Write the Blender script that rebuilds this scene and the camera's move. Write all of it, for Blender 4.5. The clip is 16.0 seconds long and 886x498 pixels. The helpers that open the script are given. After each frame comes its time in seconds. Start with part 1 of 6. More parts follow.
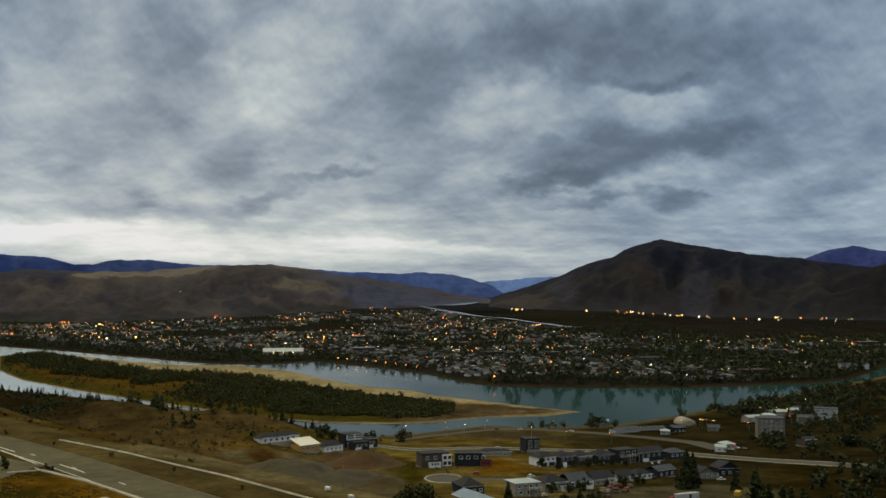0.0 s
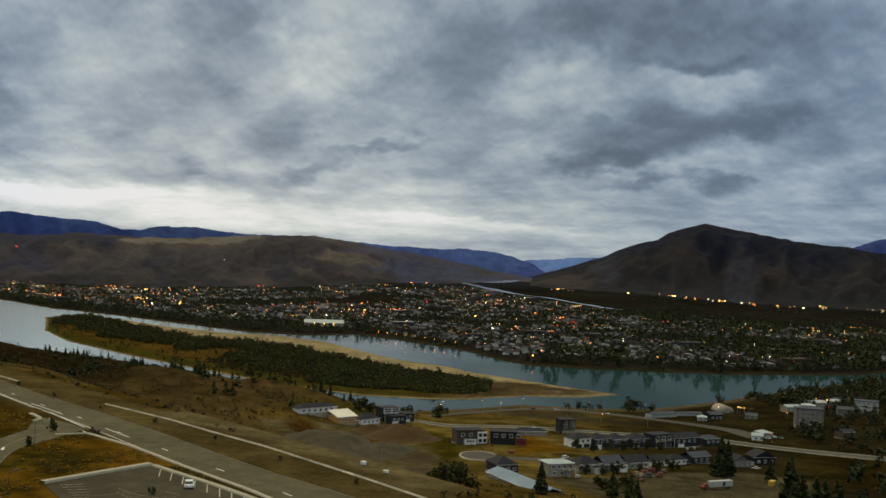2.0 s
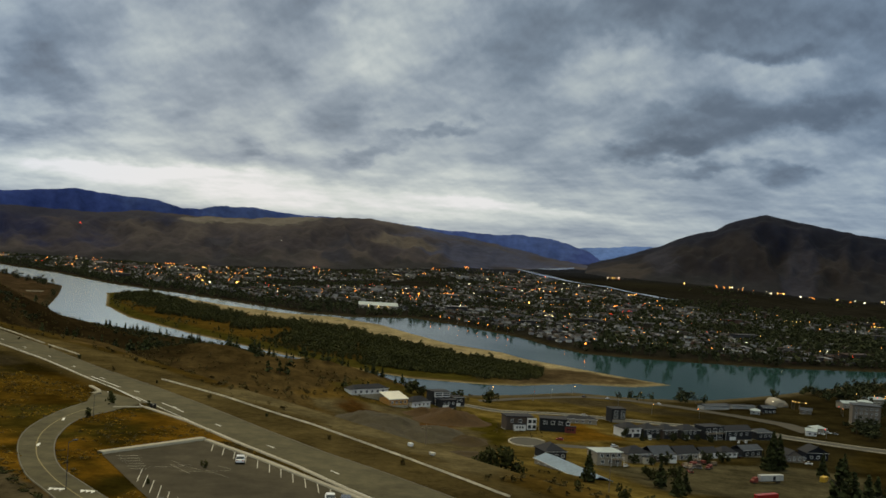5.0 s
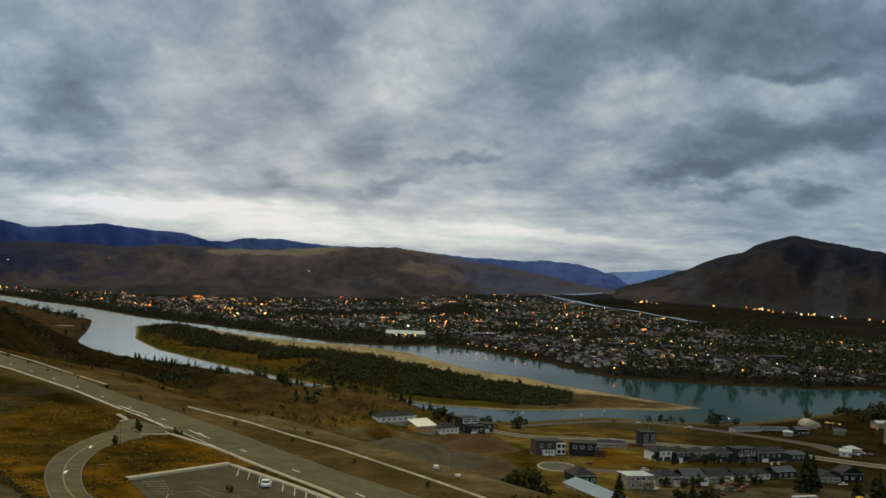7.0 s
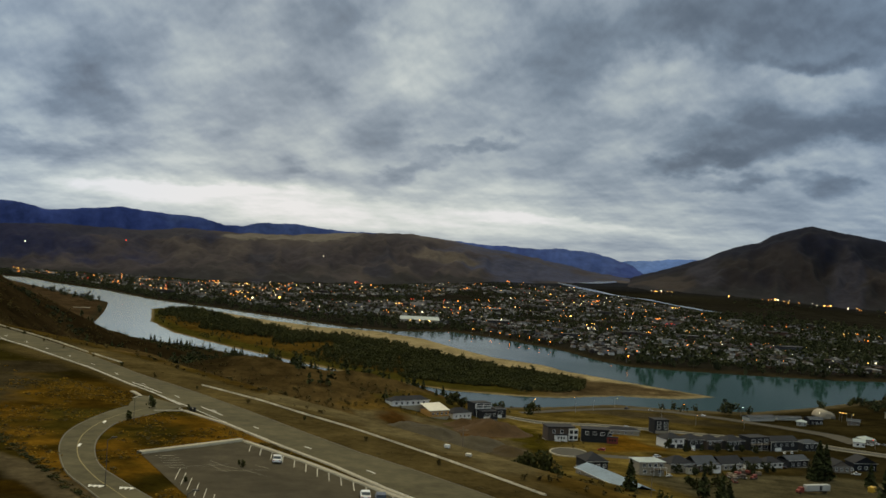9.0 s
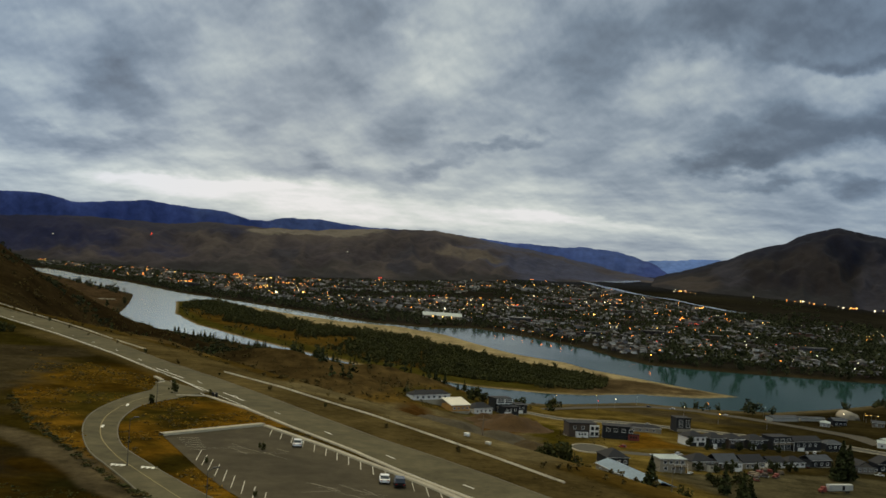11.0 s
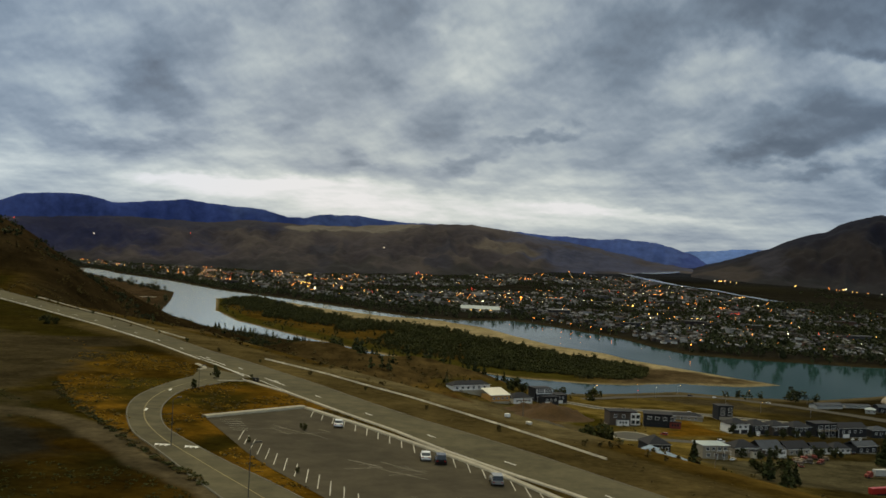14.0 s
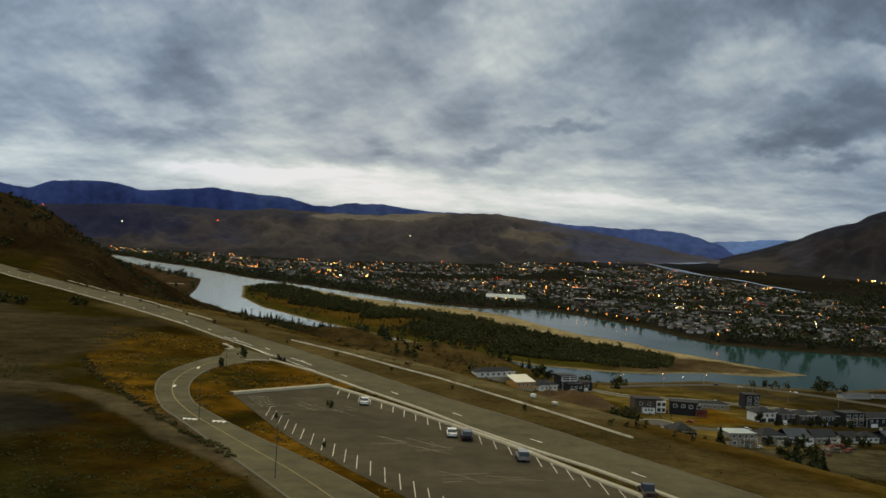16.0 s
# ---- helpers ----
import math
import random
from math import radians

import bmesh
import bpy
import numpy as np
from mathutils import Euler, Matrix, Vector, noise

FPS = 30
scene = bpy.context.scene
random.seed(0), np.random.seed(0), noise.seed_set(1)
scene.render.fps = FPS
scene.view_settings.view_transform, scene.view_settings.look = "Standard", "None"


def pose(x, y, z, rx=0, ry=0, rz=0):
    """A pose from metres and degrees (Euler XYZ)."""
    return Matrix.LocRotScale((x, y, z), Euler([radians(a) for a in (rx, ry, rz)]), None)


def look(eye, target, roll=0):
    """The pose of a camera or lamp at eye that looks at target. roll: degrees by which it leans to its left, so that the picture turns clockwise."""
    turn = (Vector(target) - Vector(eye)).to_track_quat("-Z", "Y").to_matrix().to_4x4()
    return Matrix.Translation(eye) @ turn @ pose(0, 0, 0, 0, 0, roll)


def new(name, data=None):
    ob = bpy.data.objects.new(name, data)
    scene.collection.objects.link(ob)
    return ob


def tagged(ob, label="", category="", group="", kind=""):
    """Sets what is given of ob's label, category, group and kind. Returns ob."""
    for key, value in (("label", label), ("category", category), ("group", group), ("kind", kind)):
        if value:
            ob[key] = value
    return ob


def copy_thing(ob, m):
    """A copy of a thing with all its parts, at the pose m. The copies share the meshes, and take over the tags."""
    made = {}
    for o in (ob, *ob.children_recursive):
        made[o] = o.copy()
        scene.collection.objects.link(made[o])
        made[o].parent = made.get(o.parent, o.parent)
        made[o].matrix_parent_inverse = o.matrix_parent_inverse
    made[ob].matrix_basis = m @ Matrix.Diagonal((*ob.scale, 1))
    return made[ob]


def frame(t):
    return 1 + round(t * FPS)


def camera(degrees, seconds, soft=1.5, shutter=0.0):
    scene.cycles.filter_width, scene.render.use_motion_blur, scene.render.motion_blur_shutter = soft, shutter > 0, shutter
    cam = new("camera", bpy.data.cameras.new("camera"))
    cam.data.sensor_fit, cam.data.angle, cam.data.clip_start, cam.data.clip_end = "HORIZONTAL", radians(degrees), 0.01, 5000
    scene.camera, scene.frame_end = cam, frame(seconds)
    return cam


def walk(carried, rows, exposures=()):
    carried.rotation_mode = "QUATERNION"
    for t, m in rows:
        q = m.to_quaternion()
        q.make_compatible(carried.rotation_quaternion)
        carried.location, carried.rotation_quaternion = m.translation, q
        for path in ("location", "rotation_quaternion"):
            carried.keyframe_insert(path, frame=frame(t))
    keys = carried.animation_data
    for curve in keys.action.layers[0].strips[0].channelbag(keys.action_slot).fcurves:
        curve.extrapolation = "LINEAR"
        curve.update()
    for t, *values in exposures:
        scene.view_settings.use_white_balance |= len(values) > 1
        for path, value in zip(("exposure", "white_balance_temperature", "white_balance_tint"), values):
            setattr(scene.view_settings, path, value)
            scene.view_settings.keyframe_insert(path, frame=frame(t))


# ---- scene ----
cam = camera(46.0, 16.0, soft=1.6)
PATH = [
    (0.0, pose(-0.00, 0.00, 125.00, 92.10, -0.23, 1.05)),
    (0.5, pose(0.04, -1.25, 125.47, 91.08, -1.16, 1.67)),
    (1.0, pose(0.10, -2.22, 125.95, 90.16, -1.37, 2.37)),
    (1.5, pose(0.26, -2.67, 126.37, 90.21, -1.92, 2.78)),
    (2.0, pose(0.44, -3.01, 126.31, 90.74, -2.22, 3.35)),
    (2.5, pose(0.80, -3.67, 126.46, 90.39, -2.00, 3.84)),
    (3.0, pose(1.17, -4.35, 126.48, 90.35, -1.13, 4.56)),
    (3.5, pose(1.40, -4.76, 126.57, 90.36, -1.66, 4.84)),
    (4.0, pose(1.40, -5.05, 126.64, 89.83, -2.62, 5.37)),
    (6.5, pose(2.40, -5.31, 125.82, 89.91, -3.34, 7.30)),
    (7.0, pose(2.75, -5.35, 125.27, 91.22, -2.39, 7.86)),
    (7.5, pose(3.05, -5.47, 125.01, 90.30, -2.89, 8.34)),
    (8.0, pose(3.12, -5.57, 124.41, 90.32, -4.01, 8.48)),
    (8.5, pose(3.07, -5.51, 124.29, 90.14, -3.27, 8.46)),
    (9.0, pose(3.15, -5.36, 123.76, 90.48, -3.06, 8.68)),
    (11.5, pose(3.62, -5.58, 121.37, 90.24, -3.68, 10.31)),
    (12.0, pose(3.63, -5.45, 120.80, 90.29, -2.83, 10.36)),
    (12.5, pose(3.49, -5.28, 120.28, 90.71, -2.86, 10.52)),
    (13.0, pose(3.47, -5.32, 119.79, 90.09, -2.27, 11.25)),
    (13.5, pose(3.73, -5.43, 119.31, 90.15, -3.33, 11.80)),
    (14.0, pose(3.63, -5.38, 118.98, 89.87, -2.86, 12.01)),
    (14.5, pose(3.47, -5.11, 118.56, 89.73, -4.46, 12.09)),
    (15.0, pose(3.51, -4.84, 117.40, 90.49, -1.35, 12.80)),
    (15.5, pose(3.47, -5.01, 117.20, 90.88, -1.33, 13.54)),
    (16.0, pose(3.48, -5.36, 116.98, 89.22, -3.13, 13.41)),
]
walk(cam, PATH)

# ---------------------------------------------------------------- light
EYE = Vector((3.0, -5.0, 122.0))
world = bpy.data.worlds.new("overcast_dusk")
scene.world = world
world.use_nodes = True


def link(tree, a, b):
    tree.links.new(a, b)


def node(tree, kind, **values):
    n = tree.nodes.new(kind)
    for key, value in values.items():
        n.inputs[key.replace("_", " ")].default_value = value
    return n


def maths(tree, op, a, b=None, clamp=False):
    n = tree.nodes.new("ShaderNodeMath")
    n.operation, n.use_clamp = op, clamp
    for k, v in enumerate((a, b)):
        if v is None:
            continue
        if isinstance(v, (int, float)):
            n.inputs[k].default_value = v
        else:
            tree.links.new(v, n.inputs[k])
    return n.outputs[0]


def ramp(tree, fac, stops, smooth_it=False):
    n = tree.nodes.new("ShaderNodeValToRGB")
    el = n.color_ramp.elements
    while len(el) < len(stops):
        el.new(0.5)
    for e, (at, col) in zip(el, stops):
        e.position, e.color = at, (*col, 1)
    if smooth_it:
        n.color_ramp.interpolation = "EASE"
    tree.links.new(fac, n.inputs[0])
    return n.outputs[0]


def mix(tree, fac, a, b, kind="MIX"):
    n = tree.nodes.new("ShaderNodeMix")
    n.data_type, n.blend_type = "RGBA", kind
    for sock, v in ((n.inputs[0], fac), (n.inputs[6], a), (n.inputs[7], b)):
        if isinstance(v, (int, float)):
            sock.default_value = v
        elif isinstance(v, tuple):
            sock.default_value = (*v, 1)
        else:
            tree.links.new(v, sock)
    return n.outputs[2]


# banks of cloud: bearing, elevation, half-widths in degrees, tilt, how much darker or lighter
DARK_BANKS = [
    (5.5, 5.8, 3.4, 0.59, 8, -0.30), (6.9, 7.4, 3.2, 1.24, 18, -0.22), (6.7, 4.8, 2.2, 0.26, 3, -0.20), (11.5, 4.7, 1.6, 0.41, -7, -0.24),
    (12.2, 7.6, 2.8, 0.59, 11, -0.20), (-0.2, 12.4, 5.0, 1.32, 11, -0.13), (9.1, 13.0, 6.2, 1.82, -2, -0.26), (10.6, 11.0, 2.6, 0.38, -5, -0.20),
    (-12.6, 6.5, 2.1, 1.41, 33, -0.17), (-10.8, 4.6, 1.6, 0.38, 18, -0.20), (-7.1, 6.1, 2.2, 0.32, 11, -0.20), (-16.8, 4.4, 1.2, 0.41, -7, -0.15),
    (-28.0, 7.3, 2.2, 1.71, -47, -0.18), (-30.1, 4.6, 3.2, 0.53, -5, -0.20), (-25.5, 5.2, 1.8, 0.65, 23, -0.14), (19.5, 4.9, 2.1, 0.76, 15, -0.20)]
LIGHT_BANKS = [
    (-13.5, 12.0, 1.2, 0.65, 3, 0.14), (-15.7, 2.3, 11.5, 0.95, -2, 0.38), (-1.8, 2.2, 5.6, 0.26, -3, 0.20), (-22.8, 5.1, 2.2, 0.94, -17, 0.14),
    (-27.0, 5.6, 1.8, 0.53, -12, 0.14), (-30.1, 10.0, 1.8, 0.88, -27, 0.06), (-31.3, 7.9, 1.8, 1.12, 3, 0.10), (1.1, 9.6, 3.8, 1.3, 23, 0.15),
    (10.4, 9.6, 3.4, 1.0, 13, 0.14), (-5.3, 4.0, 2.5, 0.53, 3, 0.10), (11.7, 6.4, 1.8, 0.71, 8, 0.10), (-9.4, 10.9, 3.8, 2.65, 33, 0.10),
    (-23.5, 3.0, 5.9, 0.26, 1, 0.15), (-35.0, 3.0, 3.5, 0.59, 3, 0.16), (-20.4, 10.7, 2.6, 1.18, 3, 0.06), (-17.8, 6.4, 2.4, 0.88, 13, 0.07)]


def sky():
    """An overcast deck seen from below: placed banks with ragged edges, broken up by noise on the cloud layer, over an open band of light low ahead."""
    tree = world.node_tree
    tree.nodes.clear()
    out = tree.nodes.new("ShaderNodeOutputWorld")
    back = tree.nodes.new("ShaderNodeBackground")
    co = tree.nodes.new("ShaderNodeTexCoord")
    sep = tree.nodes.new("ShaderNodeSeparateXYZ")
    link(tree, co.outputs["Generated"], sep.inputs[0])
    up = maths(tree, "MAXIMUM", sep.outputs[2], 0.0)
    deg = 57.2958
    az = maths(tree, "MULTIPLY", maths(tree, "ARCTAN2", sep.outputs[0], sep.outputs[1]), deg)
    el = maths(tree, "MULTIPLY", maths(tree, "ARCSINE", sep.outputs[2]), deg)
    # the deck runs away from the eye, so its clouds flatten towards the horizon
    comb = tree.nodes.new("ShaderNodeCombineXYZ")
    link(tree, az, comb.inputs[0])
    link(tree, maths(tree, "MULTIPLY", maths(tree, "LOGARITHM", maths(tree, "ADD", maths(tree, "MULTIPLY", up, deg), 4.0), 2.71828), 14.0), comb.inputs[1])

    def puff(scale, detail, rough, bend, shift=(0.0, 0.0), turn=-12, squash=1.25):
        m = tree.nodes.new("ShaderNodeMapping")
        m.inputs["Location"].default_value = (3.1 + shift[0], 1.7 + shift[1], 0)
        m.inputs["Rotation"].default_value = (0, 0, radians(turn))
        m.inputs["Scale"].default_value = (1.0, squash, 1)
        link(tree, comb.outputs[0], m.inputs[0])
        n = node(tree, "ShaderNodeTexNoise", Scale=scale, Detail=detail, Roughness=rough, Distortion=bend)
        link(tree, m.outputs[0], n.inputs["Vector"])
        return n

    def centred(sock, gain):
        return maths(tree, "MULTIPLY", maths(tree, "SUBTRACT", sock, 0.5), gain)
    # ragged edges: the banks are laid out on bearings bent by noise
    sway, fray = puff(0.16, 3.0, 0.5, 0.0), puff(0.5, 7.0, 0.55, 0.0)
    bend, torn = tree.nodes.new("ShaderNodeSeparateColor"), tree.nodes.new("ShaderNodeSeparateColor")
    link(tree, sway.outputs["Color"], bend.inputs[0])
    link(tree, fray.outputs["Color"], torn.inputs[0])
    calm = maths(tree, "MINIMUM", maths(tree, "MULTIPLY", up, 9.0), 1.0)
    az2 = maths(tree, "ADD", maths(tree, "ADD", az, centred(bend.outputs[0], 4.0)), centred(torn.outputs[0], 4.0))
    drop = maths(tree, "ADD", centred(bend.outputs[1], 1.6), centred(torn.outputs[1], 2.4))
    el2 = maths(tree, "ADD", el, maths(tree, "MULTIPLY", drop, calm))
    spot = tree.nodes.new("ShaderNodeCombineXYZ")
    link(tree, az2, spot.inputs[0])
    link(tree, el2, spot.inputs[1])
    # the deck's own light: brightest low ahead, duller to the east and overhead
    total = ramp(tree, maths(tree, "DIVIDE", el, 90.0), [(0.0, (0.56,) * 3), (0.03, (0.62,) * 3), (0.058, (0.57,) * 3), (0.09, (0.49,) * 3), (0.16, (0.49,) * 3), (0.35, (0.62,) * 3), (1.0, (0.7,) * 3)])
    east = tree.nodes.new("ShaderNodeMapRange")
    east.interpolation_type = "SMOOTHSTEP"
    for k, v in zip(("From Min", "From Max", "To Min", "To Max"), (-8.0, 14.0, 0.0, -0.08)):
        east.inputs[k].default_value = v
    link(tree, az, east.inputs["Value"])
    total = maths(tree, "ADD", total, east.outputs[0])
    for a, e, ra, re, tilt, s in DARK_BANKS + LIGHT_BANKS:
        m = tree.nodes.new("ShaderNodeMapping")
        m.vector_type = "TEXTURE"
        m.inputs["Location"].default_value = (a, e, 0)
        m.inputs["Rotation"].default_value = (0, 0, radians(tilt))
        m.inputs["Scale"].default_value = (ra, re, 1)
        link(tree, spot.outputs[0], m.inputs[0])
        far = tree.nodes.new("ShaderNodeVectorMath")
        far.operation = "LENGTH"
        link(tree, m.outputs[0], far.inputs[0])
        edge = tree.nodes.new("ShaderNodeMapRange")
        edge.interpolation_type = "SMOOTHSTEP"
        for k, v in zip(("From Min", "From Max", "To Min", "To Max"), (0.25, 1.75, s, 0.0)):
            edge.inputs[k].default_value = v
        link(tree, far.outputs["Value"], edge.inputs["Value"])
        total = maths(tree, "ADD", total, edge.outputs[0])
    # billows: broad and fine noise, with a little relief from the light ahead
    broad, fine = puff(0.16, 7.0, 0.46, 0.15), puff(0.45, 6.0, 0.5, 0.1)
    lee = puff(0.45, 6.0, 0.5, 0.1, (0.1, 0.3))
    total = maths(tree, "ADD", total, centred(broad.outputs[0], 0.62))
    total = maths(tree, "ADD", total, centred(fine.outputs[0], 0.3))
    total = maths(tree, "ADD", total, maths(tree, "MULTIPLY", maths(tree, "SUBTRACT", fine.outputs[0], lee.outputs[0]), 0.3))
    # thin streaks low over the hills
    streak = node(tree, "ShaderNodeTexNoise", Scale=1.0, Detail=6.0, Roughness=0.6)
    flat = tree.nodes.new("ShaderNodeMapping")
    flat.inputs["Scale"].default_value = (6, 6, 85)
    link(tree, co.outputs["Generated"], flat.inputs[0])
    link(tree, flat.outputs[0], streak.inputs["Vector"])
    lowband = ramp(tree, sep.outputs[2], [(0.0, (1, 1, 1)), (0.05, (0.9,) * 3), (0.10, (0, 0, 0))], True)
    total = maths(tree, "ADD", total, maths(tree, "MULTIPLY", lowband, centred(streak.outputs[0], 0.5)))
    col = ramp(tree, total, [(0.0, (0.085, 0.117, 0.16)), (0.2, (0.125, 0.163, 0.213)), (0.36, (0.185, 0.24, 0.305)), (0.5, (0.28, 0.34, 0.402)), (0.66, (0.42, 0.48, 0.505)), (0.82, (0.585, 0.635, 0.62)), (1.0, (0.77, 0.775, 0.78))])
    air = tree.nodes.new("ShaderNodeTexSky")
    air.sky_type, air.sun_disc = "NISHITA", False
    air.sun_elevation, air.sun_rotation = radians(12), radians(-18)
    dim = mix(tree, 1.0, air.outputs[0], (0.05, 0.05, 0.05), "MULTIPLY")
    # bluer away from the open band
    aside = tree.nodes.new("ShaderNodeMapRange")
    aside.interpolation_type = "SMOOTHSTEP"
    for k, v in zip(("From Min", "From Max", "To Min", "To Max"), (9.0, 27.0, 0.0, 1.0)):
        aside.inputs[k].default_value = v
    link(tree, maths(tree, "ABSOLUTE", maths(tree, "ADD", az, 8.0)), aside.inputs["Value"])
    col = mix(tree, aside.outputs[0], col, mix(tree, 1.0, col, (0.94, 0.99, 1.06), "MULTIPLY"))
    # an overcast sky is about three times as bright overhead as near the horizon
    zenith = tree.nodes.new("ShaderNodeMapRange")
    zenith.interpolation_type = "SMOOTHSTEP"
    for k, v in zip(("From Min", "From Max", "To Min", "To Max"), (15.0, 60.0, 0.0, 1.0)):
        zenith.inputs[k].default_value = v
    link(tree, el, zenith.inputs["Value"])
    col = mix(tree, zenith.outputs[0], col, mix(tree, 1.0, col, (2.7, 2.4, 1.75), "MULTIPLY"))
    link(tree, mix(tree, 0.018, col, dim), back.inputs[0])
    back.inputs[1].default_value = 1.0
    link(tree, back.outputs[0], out.inputs[0])


sky()
sun = new("sun", bpy.data.lights.new("sun", "SUN"))
sun.data.energy, sun.data.angle, sun.data.color = 1.2, radians(60), (1.0, 0.72, 0.3)
sun.matrix_world = look((-300, 500, 700), (0, 0, 0))
scene.view_settings.exposure = 0.0

# ---------------------------------------------------------------- materials


def material(name, color, rough=0.85, metal=0.0, grain=0.35, scale=1.5, coarse=18.0, bump=0.0, vary=0.0, glow=None, emit=0.0, attr=False, spec=0.3, mottle=0.0):
    """Colour with fine grain and broad stains; attr: the colour comes from the mesh's land cover."""
    m = bpy.data.materials.new(name)
    m.use_nodes = True
    t = m.node_tree
    p = t.nodes["Principled BSDF"]
    p.inputs["Roughness"].default_value = rough
    p.inputs["Metallic"].default_value = metal
    p.inputs["Specular IOR Level"].default_value = spec
    co = t.nodes.new("ShaderNodeTexCoord")
    g = t.nodes.new("ShaderNodeNewGeometry")
    n1 = node(t, "ShaderNodeTexNoise", Scale=1.0 / scale, Detail=5.0, Roughness=0.65)
    n2 = node(t, "ShaderNodeTexNoise", Scale=1.0 / coarse, Detail=4.0, Roughness=0.6)
    for n in (n1, n2):
        link(t, g.outputs["Position"], n.inputs["Vector"])
    if attr:
        a = t.nodes.new("ShaderNodeAttribute")
        a.attribute_name = "cover"
        base = a.outputs["Color"]
    else:
        base = color
    lo, hi = 1 - grain, 1 + grain
    both = maths(t, "ADD", maths(t, "MULTIPLY", n1.outputs[0], 0.5), maths(t, "MULTIPLY", n2.outputs[0], 0.5))
    f = ramp(t, both, [(0.33, (lo * 0.5,) * 3), (0.67, (hi * 0.5,) * 3)])
    col = mix(t, 1.0, base, f, "MULTIPLY")
    col = mix(t, 1.0, col, (2.0, 2.0, 2.0), "MULTIPLY")
    if mottle:
        n3 = node(t, "ShaderNodeTexNoise", Scale=1.0 / 7.0, Detail=9.0, Roughness=0.78)
        link(t, g.outputs["Position"], n3.inputs["Vector"])
        col = mix(t, 1.0, col, ramp(t, n3.outputs[0], [(0.32, ((1 - mottle) * 0.5,) * 3), (0.68, ((1 + mottle) * 0.5,) * 3)]), "MULTIPLY")
        col = mix(t, 1.0, col, (2.0, 2.0, 2.0), "MULTIPLY")
    if vary:
        o = t.nodes.new("ShaderNodeObjectInfo")
        k = maths(t, "ADD", o.outputs["Random"], g.outputs["Random Per Island"])
        k = maths(t, "FRACT", k)
        v = ramp(t, k, [(0, (1 - vary,) * 3), (1, (1 + vary * 0.0,) * 3)])
        col = mix(t, 1.0, col, v, "MULTIPLY")
    link(t, col, p.inputs["Base Color"])
    if bump:
        b = node(t, "ShaderNodeBump", Strength=bump, Distance=scale * 0.3)
        link(t, n1.outputs[0], b.inputs["Height"])
        link(t, b.outputs[0], p.inputs["Normal"])
    if glow:
        p.inputs["Emission Color"].default_value = (*glow, 1)
        p.inputs["Emission Strength"].default_value = emit
    return m


def water_material():
    """Silty river water: rougher up the reach with added sky sheen, dulled dark downstream."""
    m = bpy.data.materials.new("river_water")
    m.use_nodes = True
    t = m.node_tree
    p = t.nodes["Principled BSDF"]
    p.inputs["Base Color"].default_value = (0.008, 0.026, 0.026, 1)
    p.inputs["IOR"].default_value = 1.33
    g = t.nodes.new("ShaderNodeNewGeometry")
    mp = t.nodes.new("ShaderNodeMapping")
    mp.inputs["Scale"].default_value = (0.16, 0.05, 1)
    link(t, g.outputs["Position"], mp.inputs[0])
    n = node(t, "ShaderNodeTexNoise", Scale=1.0, Detail=4.0)
    link(t, mp.outputs[0], n.inputs["Vector"])
    sep = t.nodes.new("ShaderNodeSeparateXYZ")
    link(t, g.outputs["Position"], sep.inputs[0])
    broad = node(t, "ShaderNodeTexNoise", Scale=0.006, Detail=3.0)
    link(t, g.outputs["Position"], broad.inputs["Vector"])
    reach = maths(t, "ADD", maths(t, "DIVIDE", sep.outputs[0], 620.0), maths(t, "MULTIPLY", broad.outputs[0], 0.35))
    reach = maths(t, "ADD", reach, 0.72, clamp=True)
    link(t, ramp(t, reach, [(0.0, (0.2,) * 3), (0.5, (0.1,) * 3), (1.0, (0.09,) * 3)]), p.inputs["Roughness"])
    b = node(t, "ShaderNodeBump", Strength=0.05, Distance=0.5)
    link(t, n.outputs[0], b.inputs["Height"])
    link(t, b.outputs[0], p.inputs["Normal"])
    # dark diffuse mixed in downstream to weaken the sky's reflection
    dull = t.nodes.new("ShaderNodeBsdfDiffuse")
    dull.inputs[0].default_value = (0.013, 0.034, 0.03, 1)
    blend = t.nodes.new("ShaderNodeMixShader")
    link(t, ramp(t, reach, [(0.0, (0.0,) * 3), (0.45, (0.12,) * 3), (1.0, (0.66,) * 3)]), blend.inputs[0])
    link(t, p.outputs[0], blend.inputs[1])
    link(t, dull.outputs[0], blend.inputs[2])
    # extra gloss mixed in up the reach to stand for bright sky reflection
    sheen = t.nodes.new("ShaderNodeBsdfGlossy")
    sheen.inputs["Color"].default_value = (0.84, 0.93, 0.94, 1)
    sheen.inputs["Roughness"].default_value = 0.2
    link(t, b.outputs[0], sheen.inputs["Normal"])
    both = t.nodes.new("ShaderNodeMixShader")
    link(t, ramp(t, reach, [(0.0, (0.8,) * 3), (0.2, (0.5,) * 3), (0.45, (0.1,) * 3), (0.7, (0.0,) * 3)]), both.inputs[0])
    link(t, blend.outputs[0], both.inputs[1])
    link(t, sheen.outputs[0], both.inputs[2])
    link(t, both.outputs[0], t.nodes["Material Output"].inputs[0])
    return m


